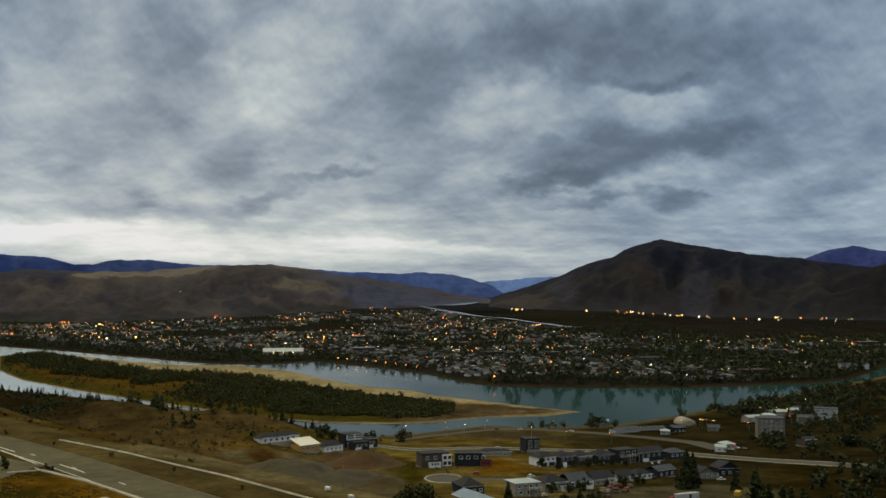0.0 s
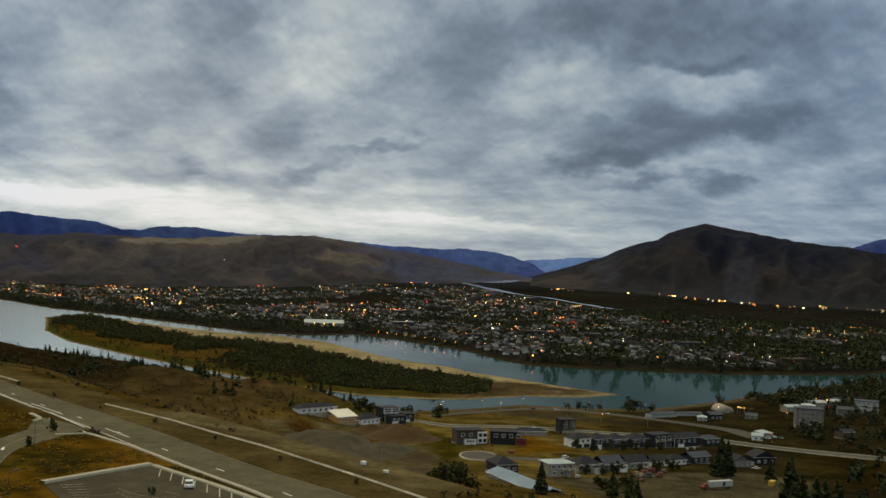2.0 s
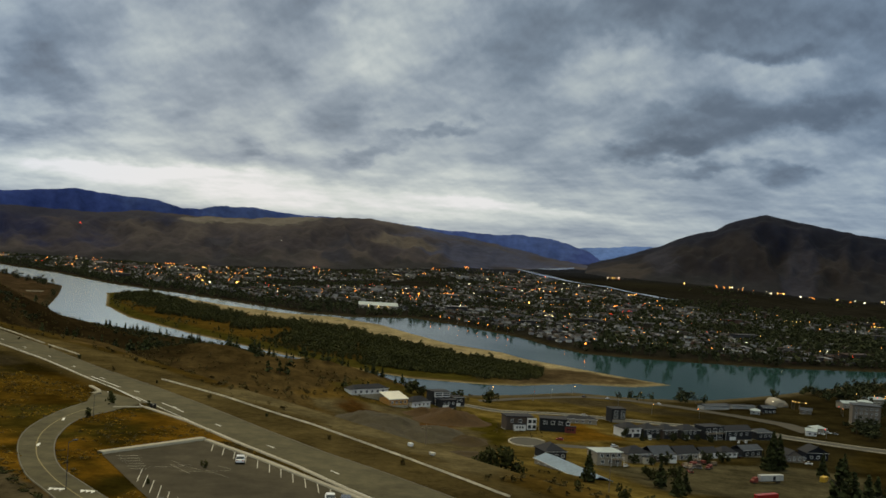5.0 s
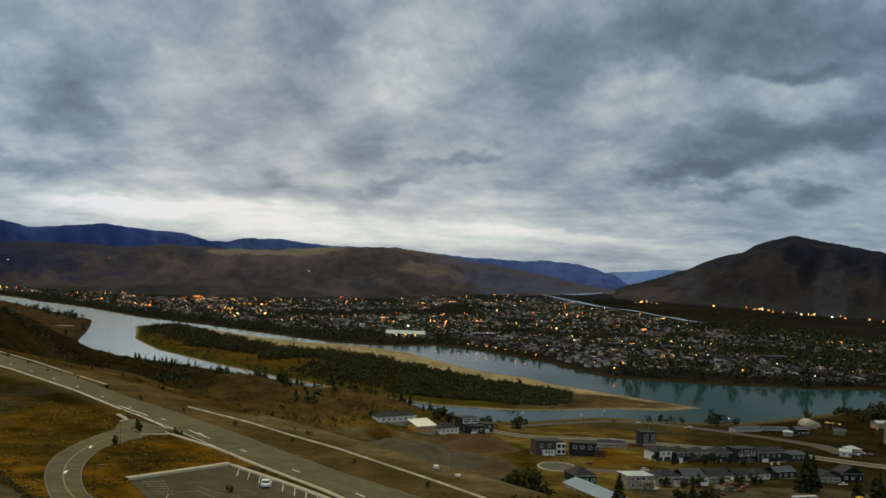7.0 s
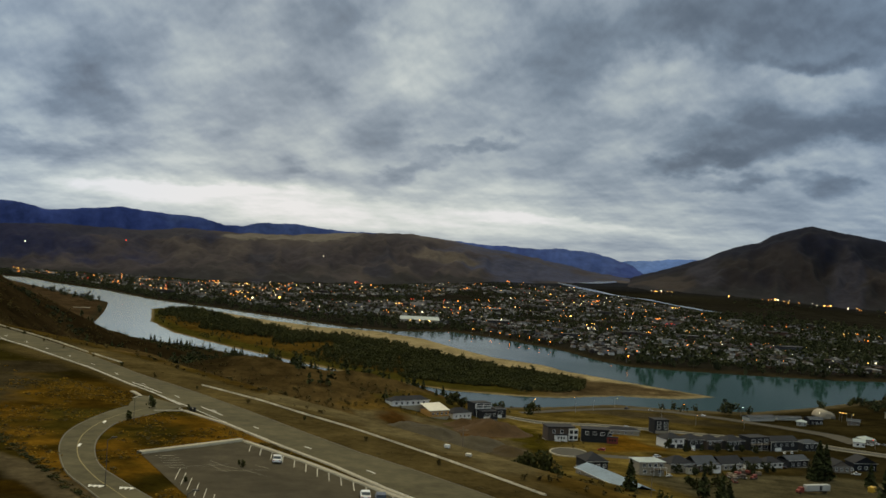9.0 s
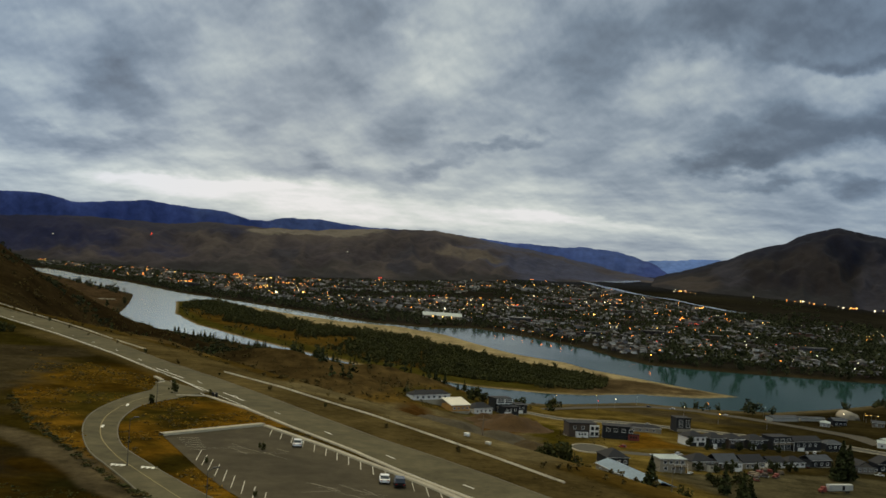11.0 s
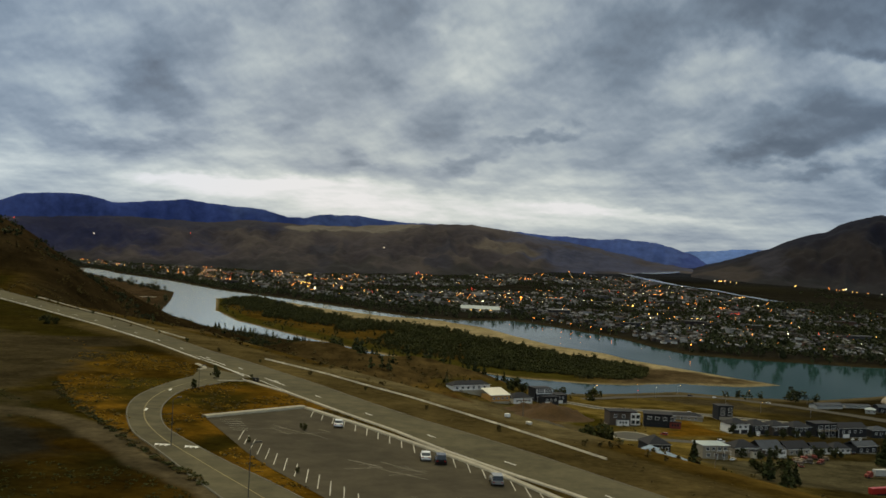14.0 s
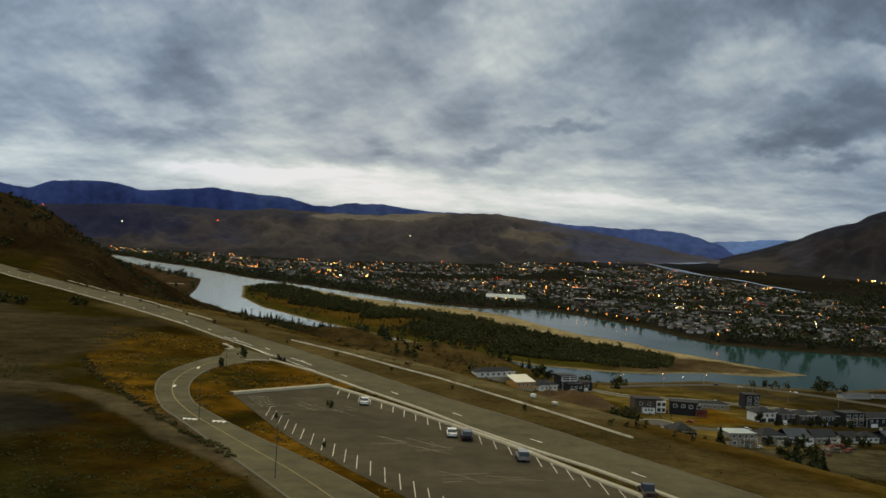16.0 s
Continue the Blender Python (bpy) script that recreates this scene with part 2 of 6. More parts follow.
M = {
    "ground": material("dry_grass_and_soil", (0.1, 0.1, 0.1), 0.95, grain=0.42, scale=1.6, coarse=22, bump=0.6, attr=True, spec=0.0, mottle=0.45),
    "hill": material("hillside_scrub", (0.1, 0.1, 0.1), 0.95, grain=0.4, scale=30, coarse=260, attr=True, spec=0.05),
    "asphalt": material("worn_asphalt", (0.083, 0.072, 0.042), 0.95, grain=0.3, scale=3.5, coarse=24, spec=0.05, mottle=0.14),
    "asphalt_dark": material("patched_asphalt", (0.054, 0.045, 0.029), 0.95, grain=0.35, scale=4, coarse=20, spec=0.05, mottle=0.2),
    "paint": material("road_paint", (0.62, 0.6, 0.55), 0.7, grain=0.25, scale=0.6, coarse=6),
    "yellow": material("yellow_road_paint", (0.170, 0.132, 0.043), 0.7, grain=0.25, scale=0.6, coarse=6),
    "concrete": material("pale_concrete", (0.306, 0.272, 0.200), 0.85, grain=0.25, scale=0.8, coarse=9),
    "water": water_material(),
    "white": material("white_siding", (0.72, 0.71, 0.68), 0.7, grain=0.1, scale=0.5, coarse=6),
    "dark": material("charcoal_siding", (0.016, 0.017, 0.019), 0.7, grain=0.2, scale=0.5, coarse=6),
    "slate": material("dark_shingles", (0.009, 0.010, 0.015), 0.85, grain=0.3, scale=0.6, coarse=5),
}


def mesh_of(name, verts, faces, mats, smooth_it=False, index=None):
    me = bpy.data.meshes.new(name)
    me.from_pydata([tuple(v) for v in verts] if not isinstance(verts, np.ndarray) else verts.tolist(), [], faces if isinstance(faces, list) else faces.tolist())
    for m in mats if isinstance(mats, (list, tuple)) else [mats]:
        me.materials.append(m)
    if index is not None:
        me.polygons.foreach_set("material_index", np.asarray(index, dtype=np.int32))
    if smooth_it:
        me.polygons.foreach_set("use_smooth", np.ones(len(me.polygons), dtype=bool))
    me.update()
    return me


def paint_cover(me, cols):
    a = me.color_attributes.new("cover", "FLOAT_COLOR", "POINT")
    data = np.ones((len(me.vertices), 4), dtype=np.float32)
    data[:, :3] = cols
    a.data.foreach_set("color", data.ravel())


# ---------------------------------------------------------------- the lie of the land
# banks of the river, as plan lines
NEAR_X = [-1600, -1250, -1020, -960, -850, -845, -740, -653, -560, -416, -300, -180, -118, -75, -30, 21, 80, 141, 198, 261, 312, 424, 518, 800]
NEAR_Y = [2640, 2250, 2000, 1935, 1700, 1690, 1447, 1301, 1240, 1146, 1066, 945, 879, 862, 890, 935, 930, 950, 1008, 1085, 1148, 1277, 1395, 1750]
FAR_X = [-1700, -1580, -1470, -1204, -938, -742, -568, -421, -323, -242, -137, -45, 0, 40, 101, 190, 290, 367, 460, 533, 800]
FAR_Y = [2868, 2765, 2635, 2410, 2120, 1970, 1820, 1690, 1665, 1740, 1631, 1497, 1390, 1325, 1315, 1315, 1324, 1351, 1388, 1451, 1900]
ISL_X = [-822, -791, -691, -580, -447, -346, -262, -190, -129, -61, -25, 26, 80, 121]
ISL_LO = [1830, 1770, 1541, 1372, 1230, 1133, 1056, 995, 961, 958, 970, 1009, 1022, 1060]
ISL_HI = [1830, 1920, 1866, 1750, 1660, 1640, 1555, 1425, 1325, 1265, 1205, 1152, 1096, 1060]
def smooth(a, b, v):
    t = np.clip((v - a) / (b - a), 0, 1)
    return t * t * (3 - 2 * t)
def lattice(x, y, seed=0):
    """Value noise in -1..1 on a unit lattice."""
    xi, yi = np.floor(x), np.floor(y)
    fx, fy = x - xi, y - yi
    fx, fy = fx * fx * (3 - 2 * fx), fy * fy * (3 - 2 * fy)
    def h(a, b):
        s = np.sin(a * 127.1 + b * 311.7 + seed * 74.7) * 43758.5453
        return (s - np.floor(s)) * 2 - 1
    return (h(xi, yi) * (1 - fx) + h(xi + 1, yi) * fx) * (1 - fy) + (h(xi, yi + 1) * (1 - fx) + h(xi + 1, yi + 1) * fx) * fy
def fbm(x, y, scale, octaves=4, seed=0):
    out, amp = 0, 1.0
    for k in range(octaves):
        out = out + amp * lattice(x / scale, y / scale, seed + k)
        scale, amp = scale / 2.1, amp * 0.5
    return out
def beyond(x, y):
    """Metres past the barrier on the river side of the road."""
    along = np.interp(x, [-420, -330, -230, -140, -60, 0, 60, 200], [610, 470, 385, 312, 232, 168, 104, -36])
    return (y - along) * 0.74
def ground(x, y):
    x, y = np.asarray(x, float), np.asarray(y, float)
    n, m = beyond(x, y), (np.interp(x, NEAR_X, NEAR_Y) - y) * 0.85
    t = np.clip(np.maximum(n, 0) / np.maximum(np.maximum(n, 0) + np.maximum(m, 0), 1), 0, 1)
    near = 85 - 83 * np.interp(t, [0, 0.03, 0.15, 0.3, 0.42, 0.55, 0.7, 1], [0, 0.02, 0.3, 0.6, 0.72, 0.78, 0.88, 1.0])
    wild = smooth(5, 60, n) * smooth(0, 120, m)
    near = near + wild * fbm(x, y, 95, 4, 3) * 6.0 * smooth(-60, -170, x)
    near = near + 72 * np.exp(-((x + 535) / 112) ** 2 - ((y - 730) / 165) ** 2) * smooth(-5, 60, n)
    # a dry bluff above the near bank
    s = np.clip(((x + 238) * 85 + (y - 750) * 13) / 7394, 0, 1)
    away = np.hypot(x + 238 - 85 * s, (y - 750 - 13 * s) * 0.8)
    near = near + (21 - 5 * s + 4 * fbm(x, y, 60, 3, 12)) * np.exp(-(away / 62) ** 2) * smooth(0, 60, m)
    near = np.where(m > 0, near, np.maximum(m * 0.10, -3) + 2 * np.exp(np.minimum(m, 0) / 6))
    f = y - np.interp(x, FAR_X, FAR_Y)
    far = np.where(f > 0, np.minimum(f * 0.12, 4.0) , np.maximum(f * 0.1, -3))
    far = far + np.clip(f - 900, 0, None) * 0.03
    isl = np.minimum(y - np.interp(x, ISL_X, ISL_LO), np.interp(x, ISL_X, ISL_HI) - y)
    isl = np.where((x > -822) & (x < 121), isl, -50)
    island = np.where(isl > 0, np.minimum(isl * 0.05, 2.2), np.maximum(isl * 0.1, -3)) + np.where(isl > 0, fbm(x, y, 60, 3, 9) * 0.35, 0)
    return np.maximum(np.maximum(near, far), island)


def grid_faces(rows, cols):
    a = (np.arange(rows - 1)[:, None] * cols + np.arange(cols - 1)[None, :]).ravel()
    return np.stack([a, a + 1, a + cols + 1, a + cols], 1)


ROAD_NEAR = [(-440, 560), (-323, 447), (-255, 388), (-192, 332), (-148, 290), (-118, 258), (-95, 234), (-76, 213), (-59, 195), (-43, 179), (-30, 164), (-18, 152), (-8, 143), (30, 101), (90, 38)]
ROAD_FAR = [(-446, 586), (-335, 483), (-262, 414), (-213, 371), (-165, 323), (-129, 284), (-102, 258), (-77, 232), (-58, 211), (-42, 194), (-28, 181), (-16, 169), (-6, 158), (36, 114), (98, 50)]


def inside(x, y, poly):
    ok = np.zeros(np.shape(x), bool)
    for (x0, y0), (x1, y1) in zip(poly, poly[1:] + poly[:1]):
        hit = (y0 > y) != (y1 > y)
        with np.errstate(divide="ignore", invalid="ignore"):
            ok ^= hit & (x < (x1 - x0) * (y - y0) / (y1 - y0 if y1 != y0 else 1e-9) + x0)
    return ok


def rounded(P, k=5):
    """A smooth line through the given points."""
    P = [Vector(p) for p in P]
    Q = [P[0] * 2 - P[1]] + P + [P[-1] * 2 - P[-2]]
    out = []
    for a, p, q, d in zip(Q, Q[1:], Q[2:], Q[3:]):
        for i in range(k):
            s = i / k
            v = 0.5 * (2 * p + (q - a) * s + (2 * a - 5 * p + 4 * q - d) * s * s + (3 * p - a - 3 * q + d) * s ** 3)
            out.append((v.x, v.y))
    return out + [(P[-1].x, P[-1].y)]


SIDE_OUT = [(-112, 246), (-105, 226), (-105, 215), (-103, 200), (-99.5, 187), (-93, 173), (-83, 157), (-74.5, 147.5), (-66, 138), (-60.5, 131.5), (-54, 124.5), (-43.7, 113), (-20, 86)]
SIDE_IN = [(-93, 232), (-95, 219), (-97, 207), (-95.2, 196), (-90, 181), (-81, 164.5), (-71.5, 153.9), (-64, 146.3), (-56, 138.7), (-49, 132.5), (-35.8, 119.5), (-26, 108), (-12, 90)]
LOT_FAR = [(-65.5, 195), (-49, 180.5), (-35, 166.8), (-23, 155), (-17, 148.2), (-8, 137.4), (0, 129), (20, 108)]
LOT_NEAR = [(-78, 175), (-67, 160), (-59.3, 149.5), (-52.3, 141), (-45, 133.3), (-38.5, 126.3), (-30, 118), (-12, 98)]
SIDE_OUT, SIDE_IN = SIDE_OUT[:1] + rounded(SIDE_OUT[1:]), SIDE_IN[:1] + rounded(SIDE_IN[1:])
LANE = rounded([(-230, 215), (-180, 180), (-140, 166), (-117, 166), (-105, 165.5), (-94, 159), (-82, 149), (-71, 139), (-61.5, 131), (-52, 123), (-42, 114), (-24, 84)])
EDGE = rounded([(-181, 290), (-160, 270), (-143, 234), (-131, 211), (-122, 196), (-110, 181), (-99.5, 169.5), (-86, 155.5), (-74.4, 143.8), (-66.8, 136.8), (-56, 127)])

DIRT = [(-300, 330), (-240, 320), (-181, 290), (-167, 285), (-153, 266), (-140, 234), (-130, 211), (-119, 190), (-108, 175), (-99, 166), (-110, 158), (-140, 155), (-230, 190)]
BUILDING_SITE = [(-150, 640), (-100, 670), (-54, 700), (-44, 640), (-28, 590), (-26, 520), (-16, 430), (-4, 300), (3, 215), (-7, 188), (-25, 204), (-50, 231), (-78, 262), (-90, 400), (-120, 560)]
GREY_PAD = [(-150, 165), (-114, 160), (-102, 160.5), (-94, 155.5), (-79.5, 144), (-83, 139), (-86, 130), (-92, 120), (-150, 120)]
SPOIL = [(-88, 655), (-60, 690), (-52, 640), (-50, 585), (-66, 600), (-78, 625)]
YARD = [(28, 500), (45, 440), (120, 450), (165, 545), (125, 572), (79, 540), (52, 518)]

HOLLOW = [(-8, 848), (15, 868), (45, 880), (70, 880), (104, 852), (138, 815), (120, 800), (60, 812), (20, 822)]
HEAP_WEST = [(-128, 625), (-122, 668), (-98, 642), (-102, 596), (-116, 590)]
HEAP_EAST = [(-80, 600), (-74, 704), (-42, 686), (-48, 600), (-56, 572)]
GULLY = [(-46, 682), (-31, 720), (-20, 640), (-17, 576), (-24, 520), (-31, 522), (-36, 569)]
HUMMOCKS = [(-330, 560), (-300, 760), (-230, 860), (-178, 905), (-118, 905), (-102, 787), (-140, 730), (-150, 640), (-120, 520), (-100, 400), (-120, 320), (-180, 370)]
GOLD_LAWN = [(10, 684), (33, 700), (46, 614), (15, 580)]
EAST_LAWN = [(185, 655), (320, 640), (250, 515), (162, 522)]
SCRAPE = [(13, 640), (40, 650), (44, 620), (36, 600), (16, 600)]


def off_line(x, y, P):
    """Distance to a line of points."""
    d = np.full(np.shape(x), 1e9)
    for (x0, y0), (x1, y1) in zip(P, P[1:]):
        ux, uy = x1 - x0, y1 - y0
        s = np.clip(((x - x0) * ux + (y - y0) * uy) / (ux * ux + uy * uy), 0, 1)
        d = np.minimum(d, np.hypot(x - x0 - s * ux, y - y0 - s * uy))
    return d


def soft_inside(x, y, poly, r=4.0):
    """How far inside a patch with a frayed edge, 0 to 1."""
    return sum(inside(x + r * a, y + r * c, poly).astype(float) for a, c in ((0, 0), (1, 0), (-1, 0), (0, 1), (0, -1), (0.6, 0.6), (-0.6, 0.6), (0.6, -0.6), (-0.6, -0.6))) / 9


def land_cover(x, y):
    """Ground albedo by what grows or lies there, plus painted haze and vignetting."""
    n, m = beyond(x, y), np.interp(x, NEAR_X, NEAR_Y) - y
    f = y - np.interp(x, FAR_X, FAR_Y)
    w1, w2, w3 = fbm(x, y, 40, 4, 21), fbm(x, y, 14, 3, 33), fbm(x, y, 5, 3, 35)
    w2, w3 = np.clip(w2, -0.9, 1.2), np.clip(w3, -0.9, 1.2)
    w = np.clip(0.6 * w1 + 0.5 * w2, -0.7, 0.9)[..., None]
    # the bench: olive grass, orange weeds beside the side road and the lot, dark turf below the lane
    c = np.broadcast_to(np.array([0.034, 0.027, 0.0055]), x.shape + (3,)) * (1 + 0.35 * w2 + 0.25 * w3)[..., None]
    rough = np.array([0.05, 0.032, 0.009])
    c = c + (rough - c) * np.clip(0.1 + 0.9 * fbm(x, y, 55, 3, 29), 0, 1)[..., None] * 0.7
    out, lane_d = off_line(x, y, SIDE_OUT), off_line(x, y, EDGE)
    ring = inside(x, y, SIDE_OUT + EDGE[::-1]) | (out < 3)
    lotside = inside(x, y, SIDE_IN + LOT_NEAR[::-1]) | inside(x, y, SIDE_IN[:30] + [LOT_NEAR[1], LOT_NEAR[0], LOT_FAR[0], (-59, 195), (-76, 213), (-90, 226)])
    band = np.maximum(smooth(11, 3, out + 5 * w2) * smooth(215, 170, y), smooth(20, 7, lane_d + 6 * w2)) * ring
    gold = np.array([0.047, 0.039, 0.008]) * (1 + 0.25 * w2 + 0.25 * w3)[..., None]
    c = np.where((ring | lotside)[..., None], gold, c)
    weeds = np.array([0.118, 0.067, 0.009]) * (1 + 0.3 * w2 + 0.3 * w3)[..., None]
    amount = np.maximum(band * np.clip(0.5 + 0.8 * w1 + 0.7 * w2 + 0.4 * w3, 0.03, 1), lotside * np.clip(0.35 + 0.8 * w1 + 0.8 * w2 + 0.4 * w3, 0.03, 1))
    amount = np.maximum(amount, smooth(26, 12, np.hypot(x + 128, (y - 236) * 0.8) + 6 * w2) * 0.6)
    c = c + (weeds - c) * amount[..., None]
    below = inside(x, y, LANE[22:] + [(20, 40), (-300, 40), (-300, 330)])
    turf = np.array([0.02, 0.02, 0.006]) * (1 + 0.35 * w2 + 0.3 * w3)[..., None]
    turf = turf * 1.1 + (weeds * 0.3 - turf) * (np.clip(0.1 + 1.0 * w1 + 0.5 * w2, 0, 0.8) * smooth(34, 12, lane_d) * smooth(172, 150, y))[..., None]
    c = np.where(below[..., None], turf, c)
    far_end = np.array([0.026, 0.0235, 0.006]) * (1 + 0.4 * w)
    c = c + (far_end - c) * (smooth(-135, -185, x) * (n < 0))[..., None] * 0.75
    dry = np.array([0.105, 0.071, 0.02])
    k = smooth(0, 25, n)[..., None]
    c = c + (dry * (1 + 0.45 * w + 0.2 * w3[..., None]) - c) * k
    green = np.array([0.056, 0.052, 0.014])
    c = c + (green - c) * (smooth(5, 40, n) * np.clip(0.15 + 1.5 * fbm(x, y, 55, 4, 44), 0, 0.85))[..., None]
    verge = np.array([0.092, 0.074, 0.034]) * (1 + 0.4 * w)
    c = c + (verge - c) * (smooth(-30, -22, n) * smooth(10, 4, n) * smooth(-220, -180, x))[..., None]
    lawn = np.array([0.105, 0.082, 0.026]) * (1 + 0.9 * w)
    c = c + (lawn - c) * (smooth(150, 230, n) * smooth(-110, -60, x))[..., None]
    earth = np.array([0.054, 0.046, 0.028]) * (1 + 0.3 * w)
    yard = np.array([0.112, 0.097, 0.056]) * (1 + 0.45 * w)
    spoil = np.array([0.12, 0.066, 0.022]) * (1 + 0.3 * w)
    for poly, tone in ((DIRT, earth), (GREY_PAD, earth * np.array([0.45, 0.52, 0.75])), (BUILDING_SITE, yard), (YARD, yard * 0.5), (SPOIL, spoil), (HOLLOW, earth * 1.3), (SCRAPE, spoil), (HUMMOCKS, np.array([0.088, 0.064, 0.028]) * (1 + 0.5 * w)), (HEAP_WEST, spoil * 0.5), (HEAP_EAST, spoil * 0.75), (GULLY, np.array([0.05, 0.043, 0.0075]) * (1 + 0.4 * w)), (GOLD_LAWN, np.array([0.12, 0.068, 0.01]) * (1 + 0.4 * w))):
        c = c + (tone - c) * soft_inside(x + 5 * w2 + 7 * w1, y + 9 * w1 + 5 * w2, poly)[..., None]
    lane = np.array([0.095, 0.082, 0.056]) * (1 + 0.25 * w3[..., None])
    c = c + (lane - c) * smooth(4.6, 2.2, off_line(x, y, LANE) + 0.8 * w2 + 0.5 * w3)[..., None] * 0.9
    # dark olive brush; on the east terrace it also carries painted vignette darkening
    vignetted_brush = np.array([0.019, 0.017, 0.009]) * (1 + 0.5 * w)
    c = c + (vignetted_brush - c) * np.clip(smooth(25, 130, x) * smooth(150, 220, n) + smooth(-220, -300, x) * smooth(0, 40, n) + smooth(40, 90, x) * smooth(230, 150, n), 0, 1)[..., None] * 0.92
    c = c + (yard * np.array([0.72, 0.78, 0.88]) - c) * soft_inside(x + 5 * w2, y + 6 * w1, YARD)[..., None]
    east = np.array([0.032, 0.025, 0.008]) * (1 + 0.6 * w)
    c = c + (east - c) * soft_inside(x + 7 * w1, y + 9 * w1, EAST_LAWN)[..., None]
    steep = np.array([0.032, 0.023, 0.012]) * (1 + 0.5 * w)
    c = c + (steep - c) * (np.exp(-((x + 535) / 170) ** 2 - ((y - 730) / 240) ** 2) * smooth(0, 25, n))[..., None] ** 0.5
    spit = np.array([0.058, 0.042, 0.026]) * (1 + 0.5 * w)
    c = c + (spit - c) * (smooth(-600, -720, x) * smooth(0, 40, n))[..., None]
    # river terrace
    sand = np.array([0.31, 0.27, 0.175])
    k = (smooth(34, 12, m) * (m > -5))[..., None]
    c = c + (sand * np.where(x < -300, 0.13, 0.36)[..., None] - c) * k
    # island
    lo, hi = y - np.interp(x, ISL_X, ISL_LO), np.interp(x, ISL_X, ISL_HI) - y
    on = (np.minimum(lo, hi) > -12) & (x > -840) & (x < 135)
    wide = lo + hi
    bar = np.clip(smooth(0.36, 0.28, hi / np.maximum(wide, 1) + 0.03 * w1) + smooth(-60, 20, x), 0, 1)
    turf = np.array([0.082, 0.054, 0.012]) * (1 + 0.4 * w)
    ic = turf + (sand * (1 + 0.28 * w + 0.12 * w3[..., None]) - turf) * bar[..., None]
    ic = ic + (sand * 0.8 - ic) * smooth(10, 3, lo)[..., None]
    fringe = np.array([0.06, 0.055, 0.012]) * (1 + 0.3 * w)
    ic = ic + (fringe - ic) * (smooth(6, 14, lo) * smooth(62, 38, lo) * smooth(-20, -90, x))[..., None]
    silt = np.array([0.085, 0.066, 0.04]) * (1 + 0.5 * w)
    ic = ic + (silt - ic) * (smooth(-75, -20, x + 12 * w2) * smooth(6, 14, lo + 5 * w2) * smooth(0.78, 0.6, lo / np.maximum(wide, 1) + 0.12 * w2) * smooth(118, 60, x + 20 * w2))[..., None]
    c = np.where(on[..., None], ic, c)
    # the town's side
    tc = np.array([0.018, 0.018, 0.016]) * (1 + 0.5 * w)
    tc = tc + (sand * 0.12 - tc) * smooth(26, 8, f)[..., None]
    field = np.array([0.016, 0.016, 0.012]) * (1 + 0.5 * fbm(x, y, 260, 3, 5)[..., None])
    tc = tc + (field - tc) * smooth(1500, 2300, f + 0.5 * x)[..., None]
    # distance haze put into the far flats as a blue tint
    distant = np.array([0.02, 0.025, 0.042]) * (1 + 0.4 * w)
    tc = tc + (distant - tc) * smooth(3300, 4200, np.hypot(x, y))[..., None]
    return np.where((f > -15)[..., None], tc, c) * np.array([0.64, 0.575, 0.47])


def build_ground():
    az = np.concatenate([np.arange(-180, -46, 4.0), np.arange(-46, 36, 0.16), np.arange(36, 181, 4.0)])
    r = np.concatenate([[0.01, 20, 40], np.geomspace(55, 4900, 760)])
    A, R = np.meshgrid(np.radians(az), r)
    X, Y = EYE.x + R * np.sin(A), EYE.y + R * np.cos(A)
    Z = ground(X, Y)
    me = mesh_of("ground", np.stack([X, Y, Z], -1).reshape(-1, 3), grid_faces(len(r), len(az))[:, ::-1], M["ground"], True)
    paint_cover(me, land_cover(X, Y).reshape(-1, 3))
    tagged(new("ground", me), "dry grass slope, river terraces and valley floor", "ground", kind="structure")


def build_water():
    x = np.linspace(-2100, 900, 61)
    v = np.concatenate([np.stack([x, np.interp(x, NEAR_X, NEAR_Y) - 60, x * 0], 1), np.stack([x, np.interp(x, FAR_X, FAR_Y) + 60, x * 0], 1)])
    me = mesh_of("river", v, grid_faces(2, 61), M["water"])
    tagged(new("river", me), "calm grey-green river reflecting the overcast sky", "river", kind="structure")


def ribbon(name, a, b, lift, mat, label, category="road", kind="structure", steps=4):
    """A strip of paving between two edges, laid on the ground."""
    va, vb = [], []
    for P, out in ((a, va), (b, vb)):
        for (x0, y0), (x1, y1) in zip(P, P[1:]):
            for k in range(steps):
                out.append((x0 + (x1 - x0) * k / steps, y0 + (y1 - y0) * k / steps))
        out.append(P[-1])
    rows = []
    for k in range(5):
        s = k / 4
        P = np.array(va) * (1 - s) + np.array(vb) * s
        rows.append(np.column_stack([P, ground(P[:, 0], P[:, 1]) + lift]))
    me = mesh_of(name, np.concatenate(rows), grid_faces(5, len(va)), mat)
    return tagged(new(name, me), label, category, kind=kind)


